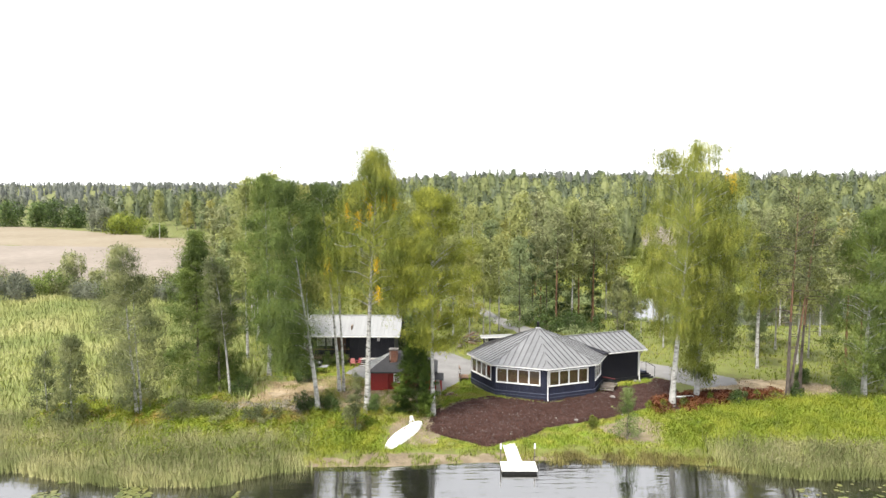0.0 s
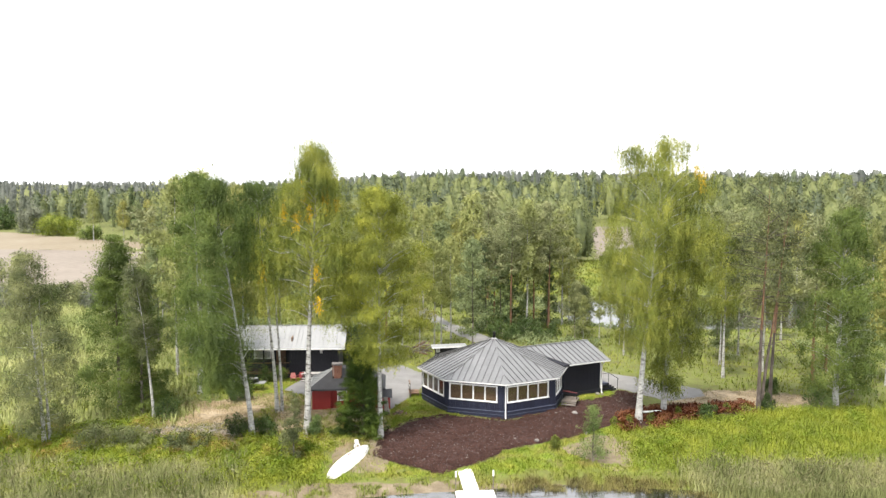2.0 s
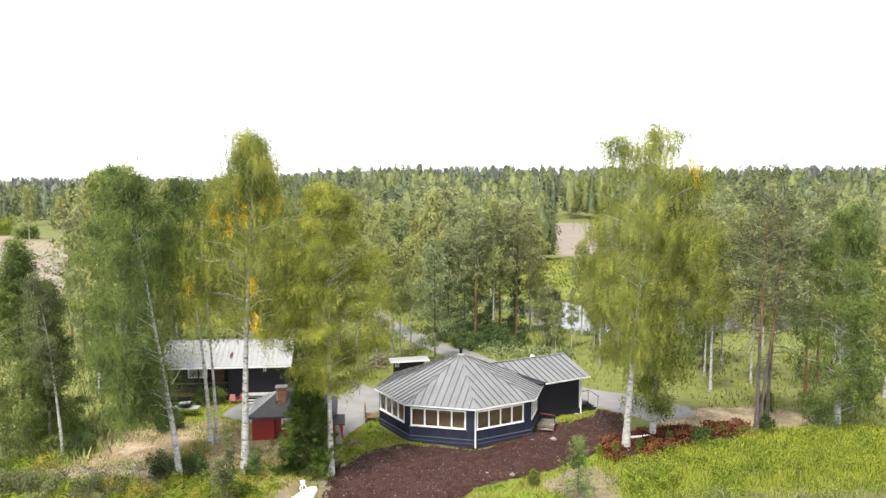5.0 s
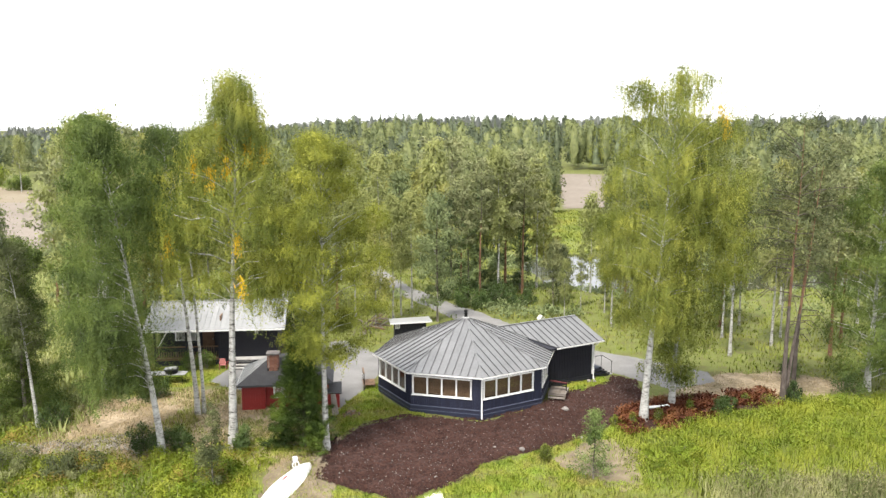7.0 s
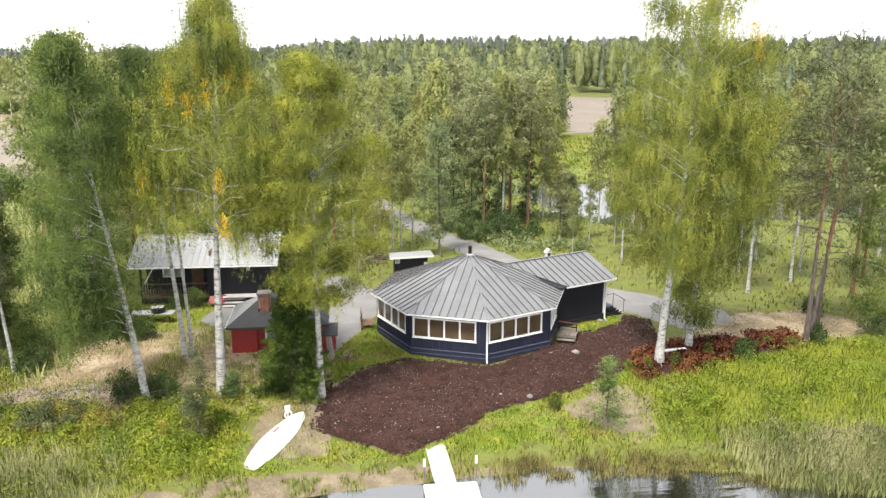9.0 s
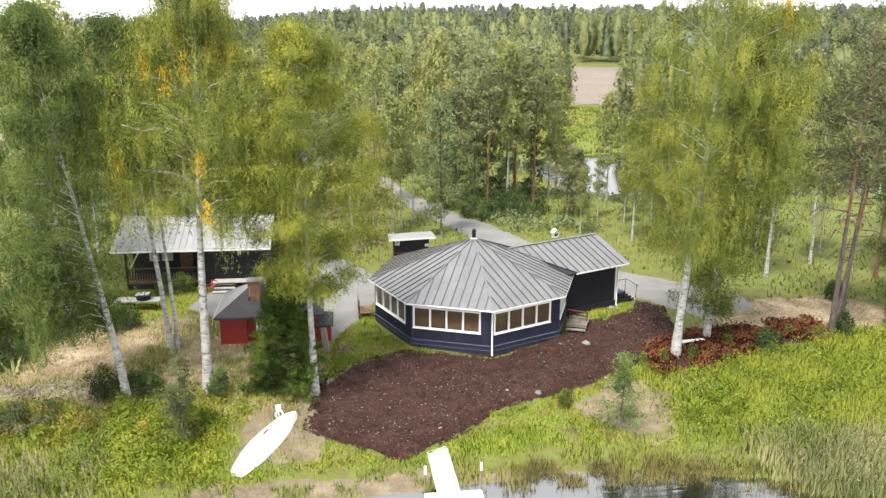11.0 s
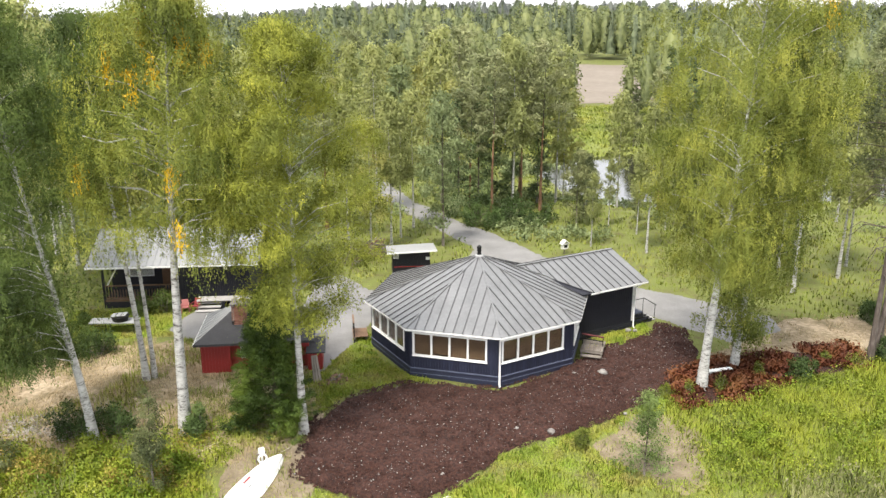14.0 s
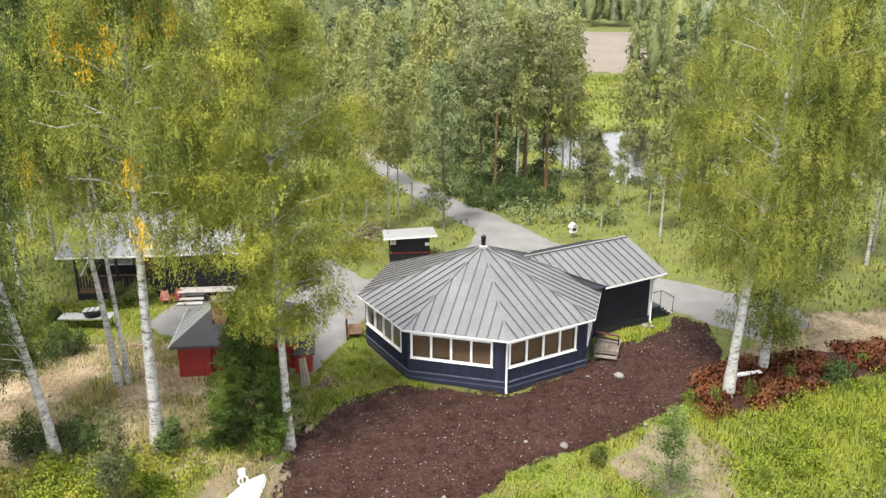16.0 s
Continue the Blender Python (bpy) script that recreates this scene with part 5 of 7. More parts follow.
def leaf_mesh(name, v, mat, out=None, soft=0.65):
    """Triangles of leaves; out: the way in which each leaf's part of the crown faces, which rounds the shading."""
    if out is None:
        return big_mesh(name, v, np.arange(len(v)).reshape(-1, 3), mat)
    t = v.reshape(-1, 3, 3).copy()
    n = np.cross(t[:, 1] - t[:, 0], t[:, 2] - t[:, 0])
    n /= np.linalg.norm(n, axis=1, keepdims=True) + 1e-9
    out = out / (np.linalg.norm(out, axis=1, keepdims=True) + 1e-9)
    turn = (n * out).sum(1) < 0
    t[turn] = t[turn][:, [0, 2, 1]]
    n[turn] *= -1
    n = n * (1 - soft) + out * soft
    n /= np.linalg.norm(n, axis=1, keepdims=True) + 1e-9
    me = big_mesh(name, t.reshape(-1, 3), np.arange(len(v)).reshape(-1, 3), mat)
    me.polygons.foreach_set("use_smooth", np.ones(len(me.polygons), bool))
    me.normals_split_custom_set_from_vertices(np.repeat(n, 3, 0).tolist())
    return me


PROFILES = {"top": ([0, 0.15, 0.5, 0.8, 0.95, 1], [0.75, 0.95, 1, 0.85, 0.55, 0.3]),
            "weeping": ([0, 0.1, 0.3, 0.55, 0.8, 0.93, 1], [0.42, 0.6, 0.9, 1, 0.86, 0.62, 0.42]),
            "dome": ([0, 0.15, 0.4, 0.65, 0.85, 1], [0.55, 0.85, 1, 0.86, 0.52, 0.14]),
            "spire": ([0, 0.1, 0.3, 0.55, 0.75, 0.88, 1], [0.7, 0.95, 1, 0.88, 0.5, 0.24, 0.08])}


def crown_plan(rnd, H, base, R, branches, strands, per, droop=1.0, lean=(0, 0), shape="egg", size=0.14, rise=0.75, bend=0.6, spread=0.10, gaps=0.35, width=0.3, hanging=0.0, outward=0.4, clump=0.72, clear=None):
    """Boughs off a stem, leaf clumps along them and twigs that hang from the clumps: (boughs, leaf places, leaf ways, leaf sizes, leaf faces)."""
    f = base + (0.985 - base) * rnd.rand(branches) ** 0.9
    g = (f - base) / (1 - base)
    if shape == "egg":
        prof = np.minimum(1, 1.85 * (g + 0.05) ** 0.5 * (1 - g + 0.01) ** 0.82)
    elif shape == "cone":
        prof = (1 - g) ** 0.85 * 0.97 + 0.03
    else:
        prof = np.interp(g, *PROFILES[shape])
    az = rnd.rand(branches) * 2 * np.pi
    az += 0.5 * np.sin(3 * az + rnd.rand() * 6)
    if clear:
        turned = (np.cos(az - clear[0]) > -0.25) & (f * H < clear[1])
        az = np.where(turned, clear[0] + math.pi + (rnd.rand(branches) - 0.5) * 2.2, az)
    L = 1.1 * R * prof * (1 - gaps + gaps * 1.3 * rnd.rand(branches))
    L = np.where(g > 0.9, L * (0.45 + 0.9 * rnd.rand(branches)), L)
    rise = rise + 1.1 * g ** 4 * (shape != "cone")
    z0 = np.maximum(f * H - rise * 0.45 * L, 0.03 * H)
    fx = (z0 / H) ** 1.3
    start = np.stack([lean[0] * fx, lean[1] * fx, z0], 1)
    out = np.stack([np.cos(az), np.sin(az), 0 * az], 1)
    across = np.stack([-np.sin(az), np.cos(az), 0 * az], 1)

    def along(s):
        s = np.asarray(s)
        return start[:, None, :] + out[:, None, :] * (L[:, None] * s)[..., None] + np.stack([0 * s, 0 * s, L[:, None] * (rise[:, None] * s - bend * s * s)], -1)
    boughs = along(np.tile(np.linspace(0, 1, 4), (branches, 1)))
    nc = max(3, strands // 8)
    nl = max(1, strands * per // nc)
    s = 0.22 + 0.8 * rnd.rand(branches, nc) ** 0.6
    centre = (along(s) + across[:, None, :] * (L[:, None] * s * rnd.normal(size=s.shape) * 0.2)[..., None]).reshape(-1, 3)
    centre += rnd.normal(size=centre.shape) * 0.12
    m = len(centre)
    rc = clump * min(1.0, R / 3.2) * (0.55 + 0.8 * rnd.rand(m))
    w = rnd.normal(size=(m, nl, 3))
    w /= np.linalg.norm(w, axis=2, keepdims=True)
    p = centre[:, None, :] + w * (rc[:, None] * rnd.rand(m, nl) ** 0.5)[..., None] * np.array([1, 1, 0.6])
    way = w * 0.5 + rnd.normal(size=w.shape) * 0.6 + np.array([0, 0, -0.5]) + outward * np.repeat(out, nc, 0)[:, None, :]
    face = w * np.array([0.9, 0.9, 1.0])
    if droop > 0.4:
        twigs = 7
        k = rnd.randint(twigs, size=(m, nl))
        off = rnd.normal(size=(m, twigs, 3)) * np.array([0.55, 0.55, 0.1]) * rc[:, None, None]
        ln = droop * (0.25 + 0.75 * rnd.rand(m, twigs)) * (0.5 + 0.5 * s.ravel()[:, None])
        row = np.arange(m)[:, None]
        hang = rnd.rand(m, nl) < min(0.82, 0.3 + 0.3 * droop)
        q = centre[:, None, :] + off[row, k] + rnd.normal(size=p.shape) * np.array([0.05, 0.05, 0.02])
        q[..., 2] -= ln[row, k] * rnd.rand(m, nl)
        p = np.where(hang[..., None], q, p)
        way = np.where(hang[..., None], rnd.normal(size=p.shape) * 0.45 + np.array([0, 0, -1.0]), way)
        face = np.where(hang[..., None], off[row, k] / rc[:, None, None] * 0.7 + np.array([0, 0, 0.1]), face)
    p, way, face = p.reshape(-1, 3), way.reshape(-1, 3), face.reshape(-1, 3)
    sz = size * (0.6 + 0.7 * rnd.rand(len(p)))
    # inner twigs close round the stem
    n = len(p) // 9
    f = base + 0.06 + (0.93 - base) * rnd.rand(n)
    c = np.stack([lean[0] * f ** 1.3, lean[1] * f ** 1.3, H * f], 1) + rnd.normal(size=(n, 3)) * np.minimum(0.24 * R, 0.7 * H * (1.03 - f))[:, None] * np.array([1, 1, 0.4])
    k = rnd.permutation(len(p))[:n]
    p[k] = c
    p[:, 2] = np.maximum(p[:, 2], 0.35)
    f = np.clip(p[:, 2] / H, 0, 1) ** 1.3
    d = p - np.stack([lean[0] * f, lean[1] * f, p[:, 2]], 1)
    d /= np.linalg.norm(d, axis=1, keepdims=True) + 0.3
    return boughs, p, way, sz, face + d * 0.55 + np.array([0, 0, 0.4])


def stem_shape(rnd, H, r0, lean=(0, 0), wobble=0.12, sides=8, n=12, top=0.97):
    pts, rad = [], []
    wx, wy = rnd.rand(2) * 6
    for i in range(n + 1):
        f = top * i / n
        w = wobble * f
        pts.append((lean[0] * f ** 1.3 + w * math.sin(5 * f + wx), lean[1] * f ** 1.3 + w * math.cos(4 * f + wy), H * f - 0.15 * (i == 0)))
        rad.append(r0 * (1 - f) ** 1.45 * (1.35 if i == 0 else 1.0) + 0.014)
    return Shape().tube(pts, rad, sides)


def tree_parts(name, seed, H, base, R, mat, bark, r0, branches, strands, per, lean=(0, 0), bough_every=1, stems=None, wobble=0.12, **kw):
    """Trunk with limbs, and crown, as two meshes."""
    rnd = np.random.RandomState(seed)
    boughs, p, way, sz, face = crown_plan(rnd, H, base, R, branches, strands, per, lean=lean, **kw)
    s = stem_shape(rnd, H, r0, lean, wobble)
    for extra in stems or ():
        e = stem_shape(rnd, H * extra[2], r0 * 0.75, extra[3], wobble)
        s.add([(x + extra[0], y + extra[1], z) for x, y, z in e.v], e.f)
    cut = max(3, min(11, round(12 * (base + 0.10) / 0.97)))
    low, high = Shape(), Shape()
    for k in range(len(s.v) // 104):
        v = s.v[k * 104:(k + 1) * 104]
        faces = [(i * 8 + j, i * 8 + (j + 1) % 8, (i + 1) * 8 + (j + 1) % 8, (i + 1) * 8 + j) for i in range(12) for j in range(8)]
        low.add(v[:(cut + 1) * 8], faces[:cut * 8])
        high.add(v[cut * 8:], [tuple(q - cut * 8 for q in f) for f in faces[cut * 8:]])
    s = low
    limbs = high
    for b in boughs[::2 * bough_every]:
        rb = max(0.012, r0 * 0.15)
        limbs.tube(b[:3], [rb, rb * 0.7, rb * 0.3], 4, caps=False)
    return s.mesh(name + "_trunk", bark, True), limbs.mesh(name + "_limbs", M_BIRCH_BARK if bark is M_BIRCH_BARK else M_TWIG), (leaf_sprays(p, way, sz, kw.get("width", 0.32), rnd, kw.get("hanging", 0.0)), face)


def tree(name, x, y, seed, label, category, H, base, R, mat, bark, r0, branches, strands, per, group="", turn=0.0, gold=None, sink=0.0, **kw):
    trunk, limbs, leaves = tree_parts(name, seed, H, base, R, mat, bark, r0, branches, strands, per, **kw)
    t = thing(name, pose(x, y, float(land(x, y)) - sink, 0, 0, turn), label, category, group)
    part("trunk", trunk, None, t)
    tagged(part("branchwork", limbs, None, t, "thin upper stem and boughs"), kind="stuff")
    part("crown", leaf_mesh(name + "_crown", leaves[0], mat, leaves[1], 0.8), None, t)
    if gold:
        rnd = np.random.RandomState(seed + 50)
        for gx, gy, gz, ln, n in gold:
            n = n * 3
            q = np.array([gx, gy, gz]) + rnd.normal(size=(n, 3)) * np.array([0.14, 0.14, 0.1])
            q[:, 2] -= rnd.rand(n) * ln * 1.2
            w = rnd.normal(size=(n, 3)) * 0.35 + np.array([0, 0, -1])
            tagged(part("golden_twig", leaf_mesh("golden_twig", leaf_sprays(q, w, 0.08 + 0.06 * rnd.rand(n), 0.3, rnd, 0.3), M_LEAF_GOLD), None, t, "golden yellow autumn twig"), kind="stuff")
    return t


BIRCH = dict(bark=M_BIRCH_BARK, category="tree", hanging=0.06)
# the large birches by the water
tall_birch = tree("birch", -6.1, 63.8, 11, "tall white-stemmed birch with hanging green and golden twigs", H=21.4, base=0.445, R=4.0, mat=M_LEAF_BIRCH, r0=0.27, branches=120, strands=40, per=42, droop=1.8, size=0.072, shape="spire",
     lean=(1.0, -1.0), gold=[(1.6, -1.5, 18.3, 1.6, 130), (-1.3, -1.2, 17.2, 1.3, 60), (-0.4, -1.6, 16.4, 1.2, 50), (0.5, -1.9, 16.9, 1.0, 40), (2.3, -0.9, 17.4, 0.8, 45), (1.1, -3.2, 12.9, 0.9, 60), (1.2, -3.2, 10.7, 0.9, 45), (-2.9, -0.9, 12.8, 1.0, 50), (0.1, -1.4, 18.6, 1.2, 50)], **BIRCH)
tree("birch", -0.8, 63.4, 12, "birch with a broad yellow-green crown beside the tilled soil", H=18.2, base=0.32, R=3.4, mat=M_LEAF_BIRCH_YELLOW, r0=0.2, branches=120, strands=40, per=36, droop=0.7, size=0.075, rise=0.9, lean=(-0.1, -0.4), shape="dome", gaps=0.5, **BIRCH)
tree("birch", -10.0, 63.5, 13, "leaning birch with a dense dark green crown", H=18.9, base=0.22, R=3.9, mat=M_LEAF_GREEN, r0=0.2, branches=120, strands=40, per=34, size=0.08, droop=1.1, lean=(-2.6, -0.8), clear=(0.2, 12.0), shape="spire", **BIRCH)
tree("birch", -9.0, 69.0, 14, "twin-stemmed birch with high crown", H=18.2, base=0.62, R=3.4, mat=M_LEAF_GREEN, r0=0.16, branches=70, strands=25, per=30, droop=1.3, size=0.1, lean=(-1.6, 0.3), stems=[(0.35, 0.25, 0.95, (-0.9, 0.6))], **BIRCH)
tree("birch", 18.85, 65.2, 15, "large birch with yellow-green weeping crown and white stem", H=21.6, base=0.30, R=4.6, mat=M_LEAF_BRIGHT, r0=0.24, branches=132, strands=40, per=46, droop=1.8, size=0.072, lean=(2.0, 0.6), shape="weeping",
     gold=[(4.6, 0.2, 19.2, 1.3, 90), (3.9, -0.4, 19.6, 0.8, 40)], **BIRCH)
tree("birch", 21.4, 67.0, 16, "birch with weeping crown standing close behind a larger one", H=18.6, base=0.10, R=3.0, mat=M_LEAF_BRIGHT, r0=0.2, branches=100, strands=25, per=26, droop=1.6, size=0.1, lean=(1.8, 0.3), shape="weeping", **BIRCH)
tree("birch", 37.0, 69.8, 17, "dense green birch with boughs down to the grass", H=16.6, base=0.06, R=4.4, mat=M_LEAF_GREEN, r0=0.24, branches=165, strands=20, per=26, droop=1.0, size=0.11, lean=(0.5, 0), **BIRCH)
tree("birch", -24.3, 62.8, 18, "slender grey-green birch at the reeds", H=13.6, base=0.10, R=3.1, mat=M_LEAF_SALLOW, r0=0.14, branches=130, strands=18, per=24, droop=0.9, size=0.1, lean=(-1.0, 0), stems=[(0.3, 0.2, 0.8, (-0.6, 0.3))], **BIRCH)
tree("birch", -28.4, 60.6, 19, "young grey-green birch among the reeds", H=7.2, base=0.04, R=1.8, mat=M_LEAF_SALLOW, r0=0.07, branches=90, strands=12, per=18, droop=0.5, size=0.1, **BIRCH)
tree("birch", -31.5, 63.0, 20, "young thin birch among the reeds", H=5.6, base=0.04, R=1.3, mat=M_LEAF_SALLOW, r0=0.06, branches=50, strands=10, per=16, droop=0.5, size=0.1, **BIRCH)
tree("birch", -18.1, 67.5, 21, "slim leaning birch with sparse crown", H=12.4, base=0.4, R=1.8, mat=M_LEAF_SALLOW, r0=0.11, branches=60, strands=12, per=20, droop=0.9, size=0.1, lean=(-1.4, 0.2), **BIRCH)
tree("alder", -22.0, 71.5, 22, "dense dark green alder at the meadow edge", "tree", 14.6, 0.05, 3.8, M_LEAF_GREEN, M_GREY_BARK, 0.16, 150, 18, 24, droop=0.4, shape="cone", size=0.11)
tree("alder", -19.6, 69.6, 23, "dense dark green alder at the meadow edge", "tree", 11.8, 0.05, 2.8, M_LEAF_GREEN, M_GREY_BARK, 0.13, 110, 16, 24, droop=0.4, shape="cone", size=0.11)
tree("birch", -16.4, 75.0, 24, "grey-green birch beside the cabin meadow", H=19.0, base=0.22, R=3.6, mat=M_LEAF_GREEN, r0=0.17, branches=90, strands=24, per=26, droop=1.1, size=0.11, **BIRCH)
tree("sallow", -6.6, 59.7, 25, "thin young sallow near the shore", "tree", 4.8, 0.05, 1.1, M_LEAF_SALLOW, M_GREY_BARK, 0.04, 44, 12, 12, droop=0.3, size=0.08, clump=0.6, gaps=0.6)
tree("sapling", 13.85, 59.35, 26, "leafy green sapling standing alone on the grass", "tree", 3.9, 0.03, 1.35, M_SAPLING, M_GREY_BARK, 0.035, 64, 10, 9, droop=0.2, size=0.085, shape="cone", gaps=0.55, clump=0.55, rise=0.9)
tree("spruce", -2.1, 63.9, 27, "bushy dark green young spruce under the birch", "tree", 7.0, 0.01, 2.0, M_NEEDLE_SPRUCE, M_GREY_BARK, 0.11, 320, 20, 26, droop=0.2, shape="cone", rise=0.15, bend=0.05, size=0.12, gaps=0.25, width=0.10, outward=1.3, clump=0.42)
tree("birch", 30.9, 78.2, 28, "thin white birch beyond the gravel yard", H=13.5, base=0.45, R=1.9, mat=M_LEAF_BRIGHT, r0=0.13, branches=55, strands=15, per=20, droop=1.1, size=0.11, **BIRCH)


for bend in ([(0.5, -0.5, 12.4), (-0.6, -1.3, 13.6), (-1.5, -1.7, 13.5), (-2.3, -1.9, 13.8)], [(0.5, -0.6, 12.8), (0.3, -1.6, 13.8), (-0.4, -2.1, 14.3)], [(0.6, -0.5, 12.9), (0.9, -1.1, 13.6), (1.5, -1.6, 13.5), (1.7, -1.9, 13.9)]):
    part("limb", Shape().tube(bend, [0.05, 0.045, 0.03, 0.015][:len(bend)], 6).mesh("white_limb", M_BIRCH_BARK, True), None, tall_birch, "crooked white limb")


def pine(x, y, seed, H, base, R, label, r0=0.22, stems=None, lean=(0, 0), tufts=34, branches=46, dead=0):
    rnd = np.random.RandomState(seed)
    t = thing("pine", pose(x, y, float(land(x, y))), label, "tree")
    boughs, p, way, sz, face = crown_plan(rnd, H, base, R, branches, tufts // 4, 1, droop=0.1, lean=lean, shape="top", rise=0.35, bend=0.25, gaps=0.6)
    k = 24
    q = np.repeat(p, k, 0) + rnd.normal(size=(len(p) * k, 3)) * 0.16
    w = rnd.normal(size=q.shape) + np.array([0, 0, 0.5])
    part("crown", leaf_mesh("pine_crown", leaf_sprays(q, w, 0.20 + 0.12 * rnd.rand(len(q)), 0.11, rnd), M_NEEDLE_PINE, np.repeat(face, k, 0) + w * 0.5, 0.8), None, t)
    for ex in [(0, 0, 1.0, lean)] + list(stems or ()):
        s = stem_shape(rnd, H * ex[2], r0 * (1.0 if ex[2] == 1.0 else 0.8), ex[3], 0.22, n=14)
        v = [(a + ex[0], b + ex[1], c) for a, b, c in s.v]
        cut = 5
        part("trunk", Shape().add(v[:(cut + 1) * 8], [f for f in s.f if len(f) == 4 and max(f) < (cut + 1) * 8]).mesh("pine_trunk", M_LOWER_BARK, True), None, t, "dark grey-brown lower trunk")
        part("trunk", Shape().add(v[cut * 8:], [tuple(i - cut * 8 for i in f) for f in s.f if len(f) == 4 and min(f) >= cut * 8]).mesh("pine_trunk", M_PINE_BARK, True), None, t, "orange-brown upper trunk")
    limbs = Shape()
    for b in boughs[::2]:
        limbs.tube(b, [0.035, 0.028, 0.018, 0.008], 4, caps=False)
    for i in range(dead):
        a, z = rnd.rand() * 6.28, H * (0.2 + 0.4 * rnd.rand())
        ln = 1.0 + 1.8 * rnd.rand()
        f = (z / H) ** 1.3
        limbs.tube([(lean[0] * f, lean[1] * f, z), (lean[0] * f + math.cos(a) * ln * 0.6, lean[1] * f + math.sin(a) * ln * 0.6, z + 0.1), (lean[0] * f + math.cos(a) * ln, lean[1] * f + math.sin(a) * ln, z - 0.5 - 0.5 * rnd.rand())], [0.035, 0.025, 0.008], 4, caps=False)
    tagged(part("branchwork", limbs.mesh("pine_branchwork", M_TWIG), None, t, "bare forked boughs"), kind="stuff")


pine(29.2, 67.2, 31, 18.8, 0.52, 3.6, "tall pine with bare reddish stems and sparse crown", 0.165, stems=[(0.3, 0.2, 0.9, (2.6, 0.8))], lean=(0.3, 0), tufts=32, branches=44, dead=26)
pine(31.2, 69.4, 32, 17.0, 0.5, 3.0, "tall pine with dead lower boughs", 0.15, lean=(1.0, 0.5), tufts=36, branches=46, dead=22)


def bush(x, y, H, R, mat, seed, label, group="", n=1500, size=0.16, name="bush", category="bush"):
    """Several leaning stems, each with a column of leaf clumps, of uneven height."""
    rnd = np.random.RandomState(seed)
    lobes = max(9, int(8 + R * 6))
    a, d = rnd.rand(lobes) * 6.28, R * 0.85 * np.sqrt(rnd.rand(lobes))
    c = np.stack([np.cos(a) * d, np.sin(a) * d, H * (0.25 + 0.6 * rnd.rand(lobes)) * (1 - 0.45 * (d / R) ** 2)], 1)
    c[0] = (0, 0, H * 0.75)
    r = R * (0.16 + 0.2 * rnd.rand(lobes))
    n = n * 2
    k = rnd.randint(lobes, size=n)
    w = rnd.normal(size=(n, 3))
    w /= np.linalg.norm(w, axis=1, keepdims=True)
    p = c[k] + w * (r[k] * (0.25 + 0.85 * rnd.rand(n)))[:, None] * np.array([1, 1, min(1.5, H / R * 0.9)])
    low = rnd.rand(n) < 0.35
    p[low, 2] *= rnd.rand(int(low.sum()))
    p[:, 2] = np.clip(p[:, 2], 0.02, None)
    t = thing(name, pose(x, y, float(land(x, y))), label, category, group)
    part("leaves", leaf_mesh("bush_leaves", leaf_sprays(p, w + rnd.normal(size=w.shape) * 0.6 + np.array([0, 0, 0.4]), size * 0.75 * (0.6 + 0.8 * rnd.rand(n)), 0.34, rnd), mat, w + c[k] / R * 0.4 + np.array([0, 0, 0.45]), 0.8), None, t)
    s = Shape()
    for i in range(lobes):
        s.tube([(0, 0, -0.1), tuple(c[i] * 0.6), tuple(c[i])], [0.03, 0.02, 0.008], 4, caps=False)
    tagged(part("branchwork", s.mesh("bush_stems", M_GREY_BARK), None, t), kind="stuff")


DARKB, GREYB = "round dark green garden bush", "grey-green willow bush near the shore"
for i, (x, y, H, R) in enumerate([(-11.1, 63.9, 1.7, 1.1), (-9.2, 63.9, 1.6, 1.0), (-17.2, 67.9, 1.9, 1.1), (-12.4, 72.6, 1.6, 1.1), (-5.3, 63.2, 2.0, 0.9), (24.3, 65.4, 1.2, 1.0), (29.9, 67.0, 1.5, 0.9), (33.0, 73.0, 1.5, 0.9), (35.0, 69.0, 1.8, 1.4)]):
    bush(x, y, H, R, M_LEAF_DARK, 60 + i, DARKB, "dark garden bushes", 1900, 0.12)
for i, (x, y, H, R) in enumerate([(-11.4, 79.0, 1.5, 0.8), (-10.2, 79.1, 1.7, 0.9), (-14.6, 77.6, 0.8, 0.6), (-13.6, 74.9, 0.9, 0.5)]):
    bush(x, y, H, R, M_LEAF_GREEN, 160 + i, "leafy green garden shrub beside the cabin", "shrubs by the cabin", 1200, 0.12)
for i, (x, y, H, R) in enumerate([(12.4, 98.6, 2.2, 1.3), (14.0, 97.4, 1.6, 1.4), (15.4, 98.8, 2.4, 1.6), (17.2, 97.6, 1.5, 1.4), (18.8, 99.4, 1.8, 1.5), (13.0, 101.2, 2.8, 1.6), (16.6, 101.0, 2.6, 1.7), (11.2, 102.6, 2.4, 1.3)]):
    bush(x, y, H, R, M_LEAF_DARK, 170 + i, "dark green bush at the edge of the wood", "dark bushes beside the road", 900, 0.2)
bush(19.6, 60.6, 0.9, 1.2, M_TUFT, 181, "low green shrub among the shore herbs", "", 2400, 0.1)
for i, (x, y, H, R) in enumerate([(-4.2, 87.6, 4.4, 2.4), (-7.2, 88.0, 4.8, 2.6), (-10.2, 88.0, 4.2, 2.4), (-13.4, 87.4, 4.0, 2.2)]):
    bush(x, y, H, R, M_LEAF_DARK, 190 + i, "tall dark green bush behind the cabin", "dark bushes behind the cabin", 1500, 0.22)
bush(11.6, 61.4, 1.2, 0.42, M_LEAF_BRIGHT, 180, "bright green young shrub at the edge of the soil", "", 700, 0.11)
